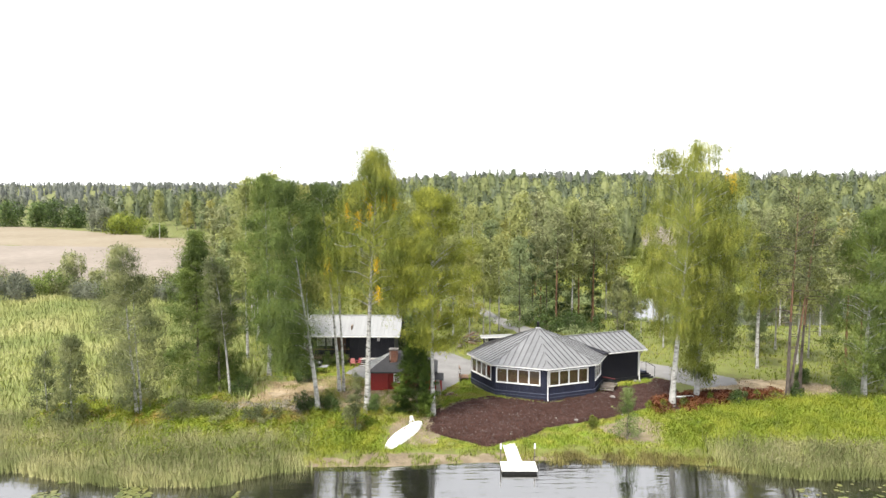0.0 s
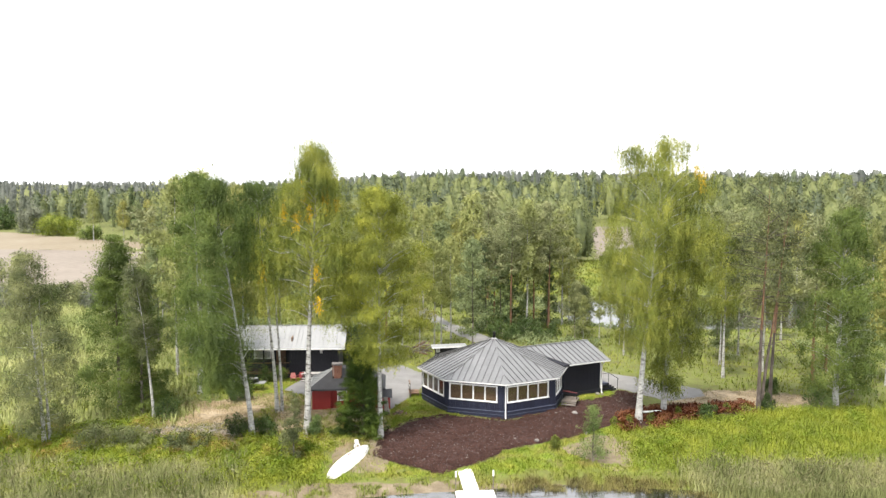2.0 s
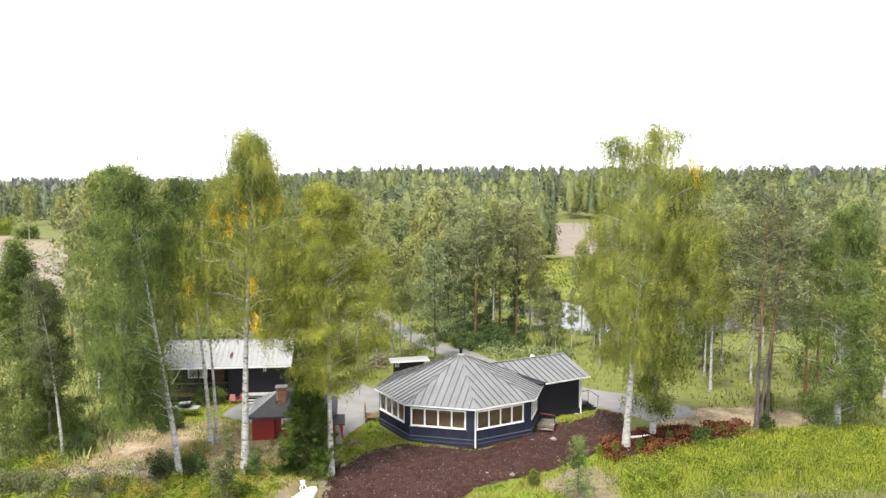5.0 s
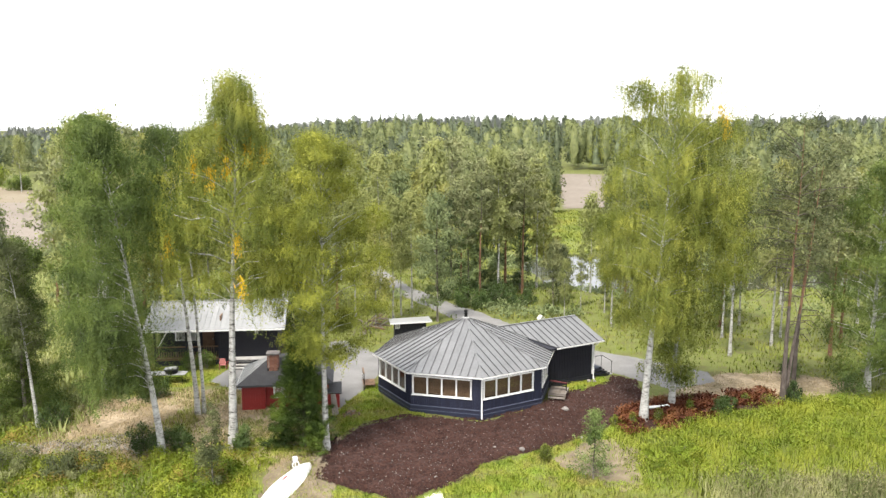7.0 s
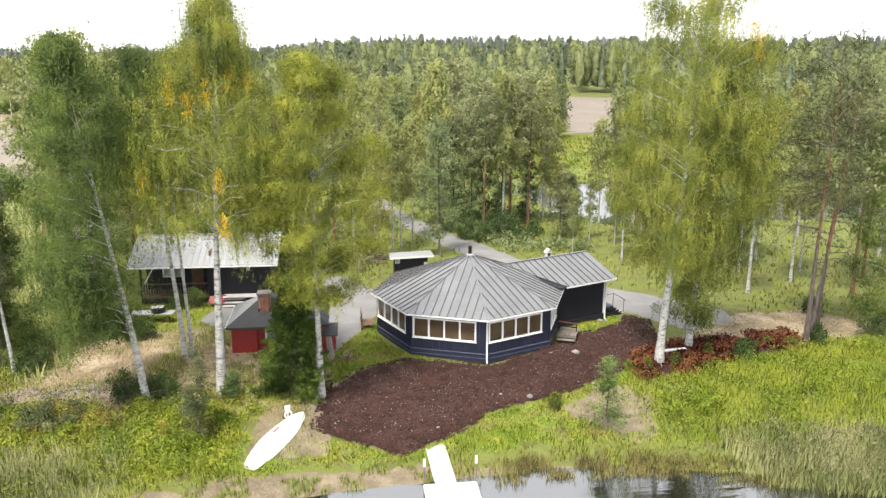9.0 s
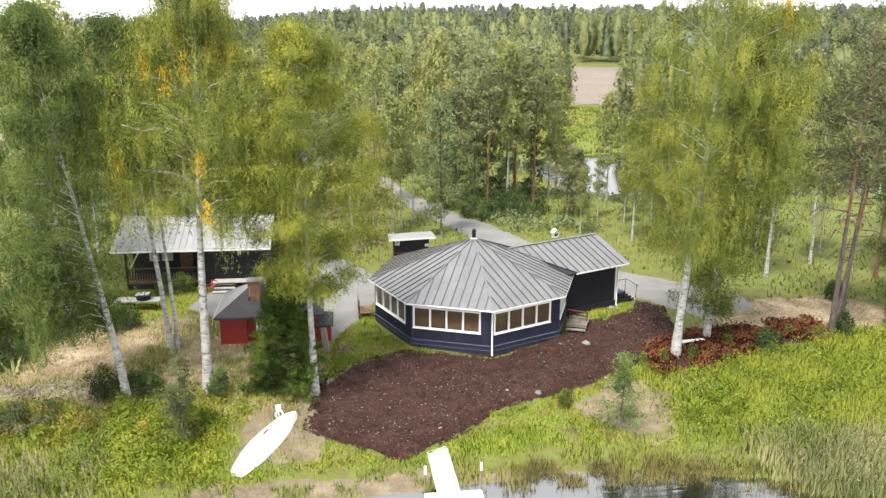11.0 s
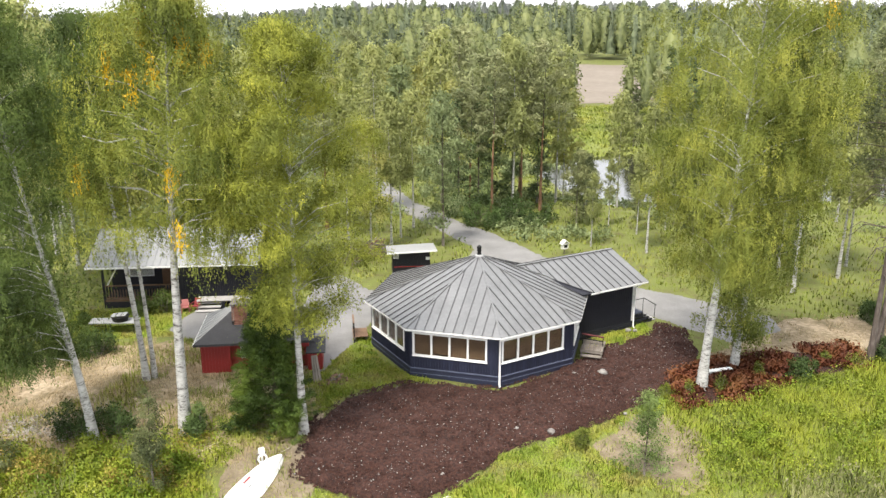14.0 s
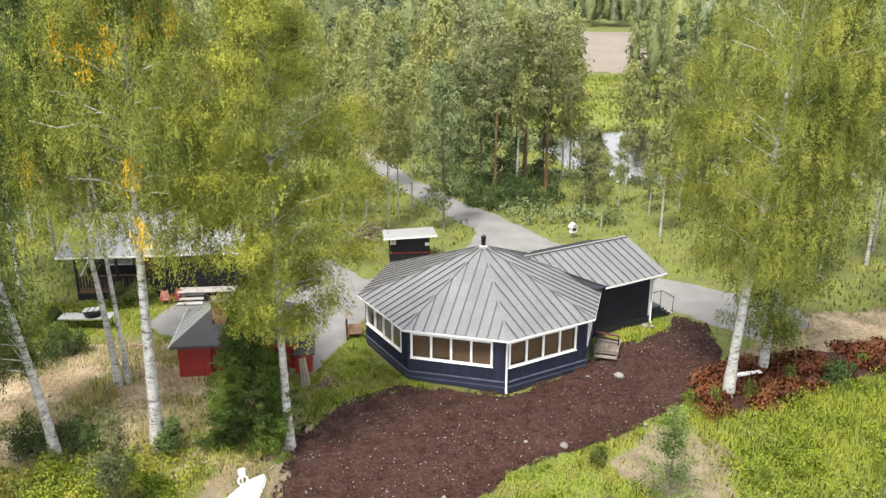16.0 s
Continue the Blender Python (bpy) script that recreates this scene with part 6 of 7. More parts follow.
for i, (x, y, H, R) in enumerate([(-20.5, 61.9, 1.8, 2.0), (-17.8, 61.6, 1.7, 1.9), (-14.4, 61.4, 1.3, 1.9), (-7.4, 61.6, 1.3, 0.8)]):
    bush(x, y, H, R, M_LEAF_SALLOW, 80 + i, GREYB, "grey-green shore bushes", 4200, 0.11)
for i, (x, y, H, R) in enumerate([(18.0, 64.6, 1.1, 0.6), (19.7, 64.9, 1.2, 0.6), (22.3, 66.0, 1.1, 0.6), (26.6, 67.2, 1.0, 0.5), (16.9, 64.9, 0.9, 0.5), (27.8, 66.4, 1.1, 0.8)]):
    bush(x, y, H * 0.8, R * 0.8, M_LEAF_BIRCH, 100 + i, "small yellow-green shrub among brown ferns", "small shrubs among the ferns", 420, 0.1)
for i in range(24):
    r = random.Random(200 + i)
    x = -96 + i * 3.0 + r.uniform(-1, 1)
    bush(x, 133 + r.uniform(-5, 6) - (x + 60) * 0.05, r.uniform(3.0, 5.2), r.uniform(2.6, 4.4), [M_LEAF_SALLOW, M_PALE_HAZED, M_LEAF_GREEN, M_LEAF_SALLOW][i % 4], 120 + i, "large round willow bush between reeds and field", "willow hedge before the field", 2200, 0.32)
bush(-110, 281, 8.0, 8.0, M_WILLOW, 150, "huge rounded bright green willow beyond the field", "", 5000, 0.5, "willow", "tree")
bush(-124, 294, 10.8, 5.0, M_PALE_HAZED, 151, "pale silvery willow beyond the field", "", 3000, 0.6, "willow", "tree")
bush(-93, 262, 4.6, 3.6, M_LEAF_GREEN, 152, "low green willow beyond the field", "", 1800, 0.5, "willow", "tree")
bush(-65, 141, 8.0, 2.7, M_LEAF_SALLOW, 153, "tall grey-green willow before the harvested field", "", 3200, 0.3, "willow", "tree")
for i, (x, y, H, R) in enumerate([(-170, 318, 11.5, 5.5), (-160, 319, 11, 5), (-152, 316, 12, 5), (-142, 312, 9, 4.5), (-181, 322, 10, 6), (-193, 326, 11, 6)]):
    bush(x, y, H, R, M_LEAF_DARK, 154 + i, "dark green tree at the far edge of the fields", "trees at the edge of the fields", 1500, 0.8, "tree", "tree")

# ---- the wood behind ----
KINDS, KIND_SPECS = [], []


def kind(name, seed, H, base, R, mat, bark, r0, label, branches, strands, per, **kw):
    if len(KIND_SPECS) < 8:
        KIND_SPECS.append(dict(name=name, seed=seed, H=H, base=base, R=R, mat=mat, bark=bark, r0=r0, label=label, branches=branches, strands=strands, per=per, **kw))
    trunk, limbs, leaves = tree_parts(name, seed, H, base, R, mat, bark, r0, branches, strands, per, bough_every=2, **kw)
    KINDS.append((name, trunk, limbs, leaf_mesh(name + "_crown", leaves[0], mat, leaves[1], 0.85), label))


kind("birch", 301, 14.5, 0.38, 2.1, M_HAZED_BIRCH, M_BIRCH_BARK, 0.11, "slender white-stemmed birch in the wood", 46, 9, 8, droop=1.1, size=0.31, spread=0.2)
kind("birch", 302, 13.0, 0.30, 2.3, M_HAZED_GOLD, M_BIRCH_BARK, 0.10, "slender yellow-green birch in the wood", 46, 9, 8, droop=1.1, size=0.31, spread=0.2)
kind("birch", 303, 12.0, 0.45, 1.6, M_HAZED_BIRCH, M_BIRCH_BARK, 0.09, "thin white-stemmed birch with a high crown", 36, 9, 8, droop=1.0, size=0.31, spread=0.2)
kind("aspen", 304, 12.5, 0.15, 2.4, M_HAZED_GREEN, M_GREY_BARK, 0.10, "green aspen in the wood", 52, 9, 8, droop=0.6, size=0.31, spread=0.2)
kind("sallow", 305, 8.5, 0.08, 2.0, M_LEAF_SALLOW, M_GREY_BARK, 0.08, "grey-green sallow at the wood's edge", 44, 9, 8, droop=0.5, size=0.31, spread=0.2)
kind("pine", 306, 15.5, 0.50, 2.3, M_HAZED_PINE, M_PINE_BARK, 0.15, "pine with reddish stem in the wood", 44, 9, 8, droop=0.2, shape="top", size=0.30, rise=0.35, bend=0.2)
kind("pine", 307, 14.0, 0.42, 2.0, M_HAZED_PINE, M_PINE_BARK, 0.13, "pine with reddish stem in the wood", 42, 9, 8, droop=0.2, shape="top", size=0.30, rise=0.35, bend=0.2)
kind("spruce", 308, 13.5, 0.06, 2.1, M_HAZED_SPRUCE, M_GREY_BARK, 0.13, "dark green spruce in the wood", 80, 8, 5, droop=0.4, shape="cone", size=0.34, rise=0.05, bend=0.35)
for spec in list(KIND_SPECS):
    fine_kind = dict(spec)
    fine_kind.update(per=int(spec["per"] * 2.3), size=spec["size"] * 0.62, seed=spec["seed"] + 20)
    kind(**fine_kind)
WOOD_PLACES = []


def wood_tree(k, x, y, scale=1.0, turn=0.0, first={}):
    if y < 106 and -30 < x < 40 and k < 8:
        k += 8
    name, trunk, limbs, crown, label = KINDS[k]
    m = pose(x, y, float(land(x, y)), 0, 0, turn) @ Matrix.Diagonal((scale, scale, scale, 1))
    if k not in first:
        t = thing(name, Matrix.Identity(4), label, "tree", "trees of the wood")
        part("trunk", trunk, None, t)
        tagged(part("branchwork", limbs, None, t, "thin upper stem and boughs"), kind="stuff")
        part("crown", crown, None, t)
        t.matrix_basis = m
        first[k] = t
    else:
        t = first[k].copy()
        scene.collection.objects.link(t)
        t.matrix_basis = m
        for c in first[k].children:
            d = c.copy()
            scene.collection.objects.link(d)
            d.parent = t
    WOOD_PLACES.append((x, y))


for k, x, y, s in [(2, 4.7, 93.2, 1.0), (2, 5.6, 95.4, 0.9), (3, 8.8, 92.0, 0.95), (5, 14.3, 101.0, 0.95), (0, 16.5, 102.4, 1.12), (6, 12.6, 103.0, 0.95), (7, 13.2, 102.0, 0.8), (5, 17.6, 104.0, 0.9), (7, 11.8, 105.5, 0.85),
                   (2, 24.5, 88.6, 0.95), (4, 21.3, 97.5, 0.8), (2, 6.9, 98.5, 1.0), (4, 22.8, 100.5, 0.7), (1, 3.0, 90.9, 0.8), (4, 30.0, 86.4, 0.8), (2, 31.6, 90.4, 1.0), (3, 34.2, 86.4, 0.8), (0, 37.2, 89.2, 0.95), (4, 30.2, 93.2, 0.85), (2, 39.0, 85.0, 1.0), (4, 33.0, 93.6, 0.8), (3, 36.4, 93.0, 0.8),
                   (3, -2.6, 89.0, 1.0), (2, -5.0, 87.4, 1.1), (1, -8.0, 89.4, 1.05), (0, -11.6, 90.0, 1.1), (3, -15.2, 88.6, 1.1), (0, -19.0, 90.6, 1.25), (0, -22.0, 95.0, 1.3), (1, -17.2, 96.0, 1.2), (0, -17.5, 80.8, 1.36), (0, -20.6, 84.0, 1.34), (1, -14.6, 85.6, 1.38), (4, -24.0, 80.0, 1.1),
                   (2, 33.0, 84.0, 1.05), (0, 36.5, 82.0, 1.0), (5, 40.0, 79.0, 1.0), (6, 43.5, 83.0, 1.0), (1, 46.0, 77.0, 1.05), (3, 41.0, 74.0, 0.9), (2, 20.6, 90.6, 0.5), (2, 25.6, 94.0, 0.62), (2, 28.6, 95.2, 0.66), (4, 27.2, 98.4, 0.42), (2, 24.0, 96.8, 0.5), (5, 19.4, 103.5, 1.0), (0, 21.8, 107.0, 1.05), (7, 17.0, 105.5, 0.8), (7, 19.8, 106.5, 0.7), (7, 15.2, 106.5, 0.85), (6, 18.4, 108.5, 1.0), (4, 24.4, 105.0, 0.6), (1, 23.6, 111.0, 0.95), (3, 10.4, 107.5, 0.9), (2, 1.2, 95.2, 1.0), (6, -0.6, 98.6, 1.0), (5, 35.0, 88.5, 1.0), (3, 51.0, 80.0, 1.0)]:
    wood_tree(k, x, y, s, (x * 47 + y * 31) % 360)


for k, x, y, s in [(0, -90, 256, 1.1), (1, -82, 259, 0.98), (3, -77, 257, 1.0), (7, -94, 306, 1.15), (1, -73, 254, 1.0), (3, -68, 250, 1.05), (0, -62, 247, 1.0), (3, -99, 300, 0.7)]:
    wood_tree(k, x, y, s, (x * 47 + y * 31) % 360)


def wooded(x, y):
    """Whether a tree may stand there."""
    if x < -0.285 * y or inside(ROAD, np.array([x]), np.array([y]))[0] > -2.2 or inside(YARD, np.array([x]), np.array([y]))[0] > -3:
        return False
    if backwater(x, y) > -1.0 or inside(FIELD_EAST, np.array([x]), np.array([y]))[0] > -3:
        return False
    if 16 < x < 40 and 98 < y < 170 and 0.145 * (y - 30) < x - 1 < 0.34 * (y - 30) and random.random() < 0.82:
        return False
    if 19 < x < 66 and 90 < y < 168 and random.random() < 0.9:
        return False
    return not (-3 < x < 24 and y < 100)


random.seed(5)
tries = 0
while len(WOOD_PLACES) < 171 and tries < 6000:
    tries += 1
    y = 88 + 82 * random.random() ** 1.15
    x = random.uniform(-0.285 * y, 0.62 * y)
    if not wooded(x, y) or (y < 94 and x < 30) or min((x - a) ** 2 + (y - b) ** 2 for a, b in WOOD_PLACES) < 3.3 ** 2:
        continue
    k = random.choices(range(8), (22, 16, 12, 14, 7, 12, 9, 8))[0]
    wood_tree(k, x, y, random.uniform(0.8, 1.2), random.uniform(0, 360))


for i in range(26):
    x, y = random.uniform(26, 64), random.uniform(121, 178)
    if backwater(x, y) < -1.5:
        wood_tree((4, 4, 1, 3)[i % 4], x, y, random.uniform(0.45, 0.85), random.uniform(0, 360))


def far_woods(name, places, mat, leaves, size, label, seed, height=(12, 17), width=0.17, spires=0.3, west=1.0):
    """Many far trees in one mesh: lumpy egg- and cone-shaped crowns, leafy all over; west: how high those are that stand on the low western side."""
    rnd = np.random.RandomState(seed)
    n = len(places)
    xy = np.asarray(places, float)
    z = land(xy[:, 0], xy[:, 1])
    H = (height[0] + (height[1] - height[0]) * rnd.rand(n)) * (1 - (1 - west) * smooth_step(0.02, -0.2, xy[:, 0] / xy[:, 1]))
    cone = rnd.rand(n) < spires
    W = H * width * (0.75 + 0.6 * rnd.rand(n)) * np.where(cone, 0.85, 1.0)
    t1, t2 = rnd.rand(n, 1) * 6, rnd.rand(n, 1) * 6

    def skin(g, a, deep):
        prof = np.where(cone[:, None], (1 - g) ** 0.9 + 0.02, np.minimum(1, 1.75 * (g + 0.03) ** 0.5 * np.maximum(0, 1 - g) ** 0.55))
        lump = 0.82 + 0.2 * np.sin(a * 3 + t1) * np.sin(g * 11 + t2) + 0.14 * np.sin(a * 5 + t2 + g * 17)
        r = W[:, None] * prof * lump * deep
        return np.stack([xy[:, :1] + r * np.cos(a), xy[:, 1:] + r * np.sin(a), z[:, None] + H[:, None] * (0.12 + 0.88 * g)], -1)
    rows, cols = 7, 7
    gi, ai = np.meshgrid(np.linspace(0, 0.97, rows), np.arange(cols) / cols * 2 * np.pi, indexing="ij")
    gi, ai = np.tile(gi.ravel(), (n, 1)), np.tile(ai.ravel(), (n, 1))
    core = skin(gi, ai, 0.58).reshape(-1, 3)
    q = []
    for i in range(rows - 1):
        for j in range(cols):
            b = np.arange(n) * rows * cols + i * cols
            c0, c1, c2, c3 = b + j, b + (j + 1) % cols, b + cols + (j + 1) % cols, b + cols + j
            q += [np.stack([c0, c1, c2], 1), np.stack([c0, c2, c3], 1)]
    q = np.concatenate(q)
    core_face = np.stack([np.cos(ai), np.sin(ai), 0.15 + 0.75 * gi], -1).reshape(-1, 3)
    g = rnd.rand(n, leaves) ** np.where(cone, 1.35, 0.8)[:, None]
    a = rnd.rand(n, leaves) * 2 * np.pi
    p = skin(g, a, 0.55 + 0.5 * rnd.rand(n, leaves)).reshape(-1, 3)
    out = np.stack([np.cos(a), np.sin(a), 0.15 + 0.75 * g], -1).reshape(-1, 3) + rnd.normal(size=(n * leaves, 3)) * 0.3
    way = np.stack([np.cos(a), np.sin(a), 0 * a], -1).reshape(-1, 3) * 0.5 + rnd.normal(size=(n * leaves, 3)) * 0.6
    v = leaf_sprays(p, way, size * (0.5 + 0.8 * rnd.rand(n * leaves)), 0.4, rnd)
    tri = v.reshape(-1, 3, 3)
    nn = np.cross(tri[:, 1] - tri[:, 0], tri[:, 2] - tri[:, 0])
    tri[(nn * out).sum(1) < 0] = tri[(nn * out).sum(1) < 0][:, [0, 2, 1]]
    verts = np.concatenate([core, tri.reshape(-1, 3)])
    me = big_mesh(name, verts, np.concatenate([q, len(core) + np.arange(len(v)).reshape(-1, 3)]), mat)
    me.polygons.foreach_set("use_smooth", np.ones(len(me.polygons), bool))
    nrm = np.concatenate([core_face, np.repeat(out, 3, 0)])
    nrm /= np.linalg.norm(nrm, axis=1, keepdims=True) + 1e-9
    me.normals_split_custom_set_from_vertices(nrm.tolist())
    tone = rnd.rand(n) - 0.5
    me.attributes.new("tree_tone", "FLOAT", "POINT").data.foreach_set("value", np.concatenate([np.repeat(tone, rows * cols), np.repeat(tone, leaves * 3)]).astype(np.float32))
    single(name, me, label, "woods", kind="stuff")


def far_places(n, y0, y1, left, right, seed, power=1.0, ok=None, log=False):
    rnd = random.Random(seed)
    out = []
    while len(out) < n:
        y = y0 * (y1 / y0) ** rnd.random() if log else y0 + (y1 - y0) * rnd.random() ** power
        x = rnd.uniform(left * y, right * y)
        if ok is None or ok(x, y):
            out.append((x, y))
    return out


def clear_of_fields(x, y):
    a, b = np.array([x]), np.array([y])
    if 19 < x < 70 and y < 185 and (x * 7 + y * 13) % 10 < 8.5:
        return False
    # Wedge fitted to the camera's view, so the eastern field stays in sight
    if 0.268 < (x - 1) / (y - 22) < 0.335 and y < 318:
        return False
    return backwater(x, y) < -2 and max(inside(FIELD_EAST, a, b)[0], inside(FIELD, a, b)[0], inside(GRAIN, a, b)[0]) < -4 and not (x < -0.285 * y and y < 240)


def split_places(places, share, seed):
    rnd = random.Random(seed)
    a, b = [], []
    for p in places:
        (a if rnd.random() < share else b).append(p)
    return a, b


near_dark, near_light = split_places(far_places(620, 160, 300, -0.285, 0.72, 1, 0.9, clear_of_fields), 0.28, 1)
hill_dark, hill_light = split_places(far_places(760, 290, 470, -0.42, 0.75, 2, 0.9, clear_of_fields), 0.45, 2)
far_woods("wood_behind", near_light, M_WOODS_HAZED, 620, 0.5, "light green birch wood behind the clearing", 41, (10, 16), 0.27, 0.05)
far_woods("conifers_behind", near_dark, M_CONIFERS_HAZED, 480, 0.48, "dark green spruces and pines behind the clearing", 45, (11, 17), 0.18, 0.55)
far_woods("wood_hillside", hill_light, M_WOODS_HAZED, 280, 0.8, "light green birch wood on the low rise", 42, (11, 18), 0.29, 0.05, 0.75)
far_woods("conifers_hillside", hill_dark, M_CONIFERS_HAZED, 200, 0.85, "dark conifers on the low rise", 46, (13, 20), 0.19, 0.6, 0.75)
far_woods("wood_edge_west", far_places(90, 350, 520, -0.62, -0.2, 3, 1.2, clear_of_fields), M_PALE_HAZED, 200, 0.8, "scattered trees beyond the far edge of the fields", 43, (6, 10), 0.3, 0.2)
far_woods("wood_horizon", far_places(2300, 520, 1900, -0.95, 0.95, 4, log=True), M_WOODS_FAR_HAZED, 46, 1.3, "dark distant forest along the horizon", 44, (13, 20), 0.3, 0.5, 0.72)


# ---- grasses, reeds and small growth ----
def blades(name, xy, height, width, mat, label, seed, lean=0.2, base_z=None, category="grass", patch_size=2.6):
    """One narrow blade at each place; all in one mesh."""
    rnd = np.random.RandomState(seed)
    n = len(xy)
    z = land(xy[:, 0], xy[:, 1]) if base_z is None else np.maximum(land(xy[:, 0], xy[:, 1]), base_z)
    a = rnd.rand(n) * 2 * np.pi
    h = height * (0.5 + 0.6 * rnd.rand(n)) * (0.55 + 0.9 * value_noise(xy[:, 0], xy[:, 1], patch_size, seed + 40))
    w = width * (0.6 + 0.8 * rnd.rand(n)) / 2
    b = rnd.rand(n) * 2 * np.pi
    d = h * lean * rnd.rand(n)
    base = np.stack([xy[:, 0], xy[:, 1], z - 0.03], 1)
    off = np.stack([np.cos(a) * w, np.sin(a) * w, 0 * a], 1)
    tip = base + np.stack([np.cos(b) * d, np.sin(b) * d, h], 1)
    v = np.stack([base - off, base + off, tip], 1).reshape(-1, 3)
    out = rnd.normal(size=(n, 3)) * 0.35 + np.stack([np.cos(b) * 0.2, np.sin(b) * 0.2 - 0.15, 0 * b + 1], 1)
    single(name, leaf_mesh(name, v, mat, out, 0.75), label, category, kind="stuff")


def scatter(n, x0, x1, y0, y1, seed, chance, tufts=1, spread=0.1):
    """Places where chance(x, y), 0 to 1, lets growth stand."""
    rnd = np.random.RandomState(seed)
    out, got = [], 0
    for _ in range(40):
        x, y = x0 + (x1 - x0) * rnd.rand(n), y0 + (y1 - y0) * rnd.rand(n)
        k = rnd.rand(n) < chance(x, y)
        out.append(np.stack([x[k], y[k]], 1))
        got += int(k.sum())
        if got * tufts >= n:
            break
    p = np.concatenate(out)[:max(1, n // tufts)]
    if tufts > 1:
        p = np.repeat(p, tufts, 0) + rnd.normal(size=(len(p) * tufts, 2)) * spread
    return p


def bare(x, y):
    """0 where gravel, soil, buildings or open sand keep grass away."""
    k = np.ones_like(x)
    for poly in (SOIL, YARD, ROAD, FERNS):
        k = np.where(inside(poly, x, y) > -0.15, 0, k)
    k = np.where(np.hypot(x - 8.65, y - 72.55) < 6.05, 0, k)
    k = np.where((np.abs(x + 3.5) < 3.1) & (np.abs(y - 71.5) < 2.2), 0, k)
    k = np.where((np.abs(x + 9.5) < 5) & (np.abs(y - 83) < 3), 0, k)
    k = np.where((np.abs(x - 5.7) < 1.6) & (np.abs(y - 86.4) < 1.4), 0, k)
    k = np.where((y > 71.6 + (x - 14.4) * 0.44) & (y < 79 + (x - 14.4) * 0.44) & (x > 11) & (x < 18.4), 0, k)
    return k


def reed_west(x, y):
    d = y - shore(x)
    return (x < -7) * (d > -1.6) * smooth_step(7.0, 3.8, d + (value_noise(x, y, 4, 9) - 0.5) * 3) * smooth_step(-8.0, -14.5, x + (value_noise(x, y, 1.5, 32) - 0.5) * 5) * (0.35 + 0.65 * (value_noise(x, y, 0.9, 36) > 0.4))


def reed_east(x, y):
    d = y - shore(x)
    return (x > 17.5) * (d > -1.2) * smooth_step(3.8, 1.4, d + (value_noise(x, y, 4, 10) - 0.5) * 3) * smooth_step(18.5, 22, x) * (0.25 + 0.75 * (value_noise(x, y, 1.1, 34) > 0.42))


def herbs(x, y):
    d = y - shore(x)
    west = smooth_step(-3.6, -5.0, x + (value_noise(x, y, 2, 11) - 0.5) * 3) * smooth_step(0.8, 2.5, d) * smooth_step(63.4, 61.4, y + (value_noise(x, y, 3, 12) - 0.5) * 3.5)
    far_west = smooth_step(-17, -20, x) * smooth_step(69, 66, y) * (d > 3)
    east = smooth_step(15.5, 18.5, x + (value_noise(x, y, 2, 13) - 0.5) * 3) * smooth_step(0.8, 2.5, d) * smooth_step(66.2, 64.4, y - 0.16 * (x - 18) + (value_noise(x, y, 3, 14) - 0.5) * 2)
    return np.clip(west + east + far_west, 0, 1) * bare(x, y)


def lawn(x, y):
    d = y - shore(x)
    k = smooth_step(1.2, 2.2, d + (value_noise(x, y, 1.1, 39) - 0.5) * 0.8) * smooth_step(-6, -3, x) * smooth_step(19, 16, x) * (y < 76)
    k = np.where((inside(PALE, x, y) > -0.2) | (inside(PATH_EAST, x, y) > 0.2), 0.12, k)
    k = np.where(y > 66.5, np.where((x > -1) & (x < 19) & (y < 74), 0.8, 0), k)
    k = np.where((x < -7) & (y > 75) & (y < 80) & (x > -16), 0.9, k)
    return k * bare(x, y) * (0.25 + 0.75 * (value_noise(x, y, 1.2, 15) > 0.36))


def dry(x, y):
    return np.clip(smooth_step(-1.0, 0.6, inside(DRY, x, y)) + 0.25 * smooth_step(-1.0, 0.6, inside(DRY_EAST, x, y)), 0, 1) * bare(x, y) * (value_noise(x, y, 1.6, 16) > 0.4)


def wild(x, y):
    k = (y > 78.5) * (backwater(x, y) < -0.4) * (x > -0.3 * y)
    k = k * np.where((inside(ROAD, x, y) > -0.4) | (inside(YARD, x, y) > -0.4), 0, 1)
    side = (x > 28.5) * (y > 66) * (inside(DRY_EAST, x, y) < 0.3) + (x < -13) * (y > 73) * (y < 90)
    return np.clip(k + side, 0, 1) * bare(x, y)


def meadow(x, y):
    return smooth_step(-15.5, -18, x + (value_noise(x, y, 5, 17) - 0.5) * 4) * (y > 66) * ((x < -0.24 * y) | (y < 80)) * (y < 146)


blades("reeds_west", scatter(96000, -62, -7, 49, 72, 1, reed_west, 4, 0.16), 1.05, 0.045, M_REED, "pale green and straw-coloured reeds along the shore", 1, lean=0.5, base_z=WATER - 0.05, category="reeds", patch_size=0.7)
blades("reeds_east", scatter(70000, 17, 62, 50, 76, 2, reed_east, 4, 0.16), 1.0, 0.045, M_REED, "pale green and straw-coloured reeds along the shore", 2, lean=0.5, base_z=WATER - 0.05, category="reeds", patch_size=0.7)
blades("meadow_reeds", scatter(90000, -95, -14, 66, 146, 3, meadow, 3, 0.3), 0.8, 0.11, M_MEADOW, "wide pale green reed meadow", 3, lean=0.6, category="reeds", patch_size=1.2)
blades("wood_grass", scatter(120000, -45, 90, 66, 150, 4, wild, 4, 0.22), 0.35, 0.1, M_WILD, "tall yellow-green grass at the edge of the wood", 4)
blades("lawn_grass", scatter(104000, -16, 20, 56, 81, 5, lawn, 3, 0.08), 0.14, 0.042, M_LAWN, "short patchy lawn grass", 5)
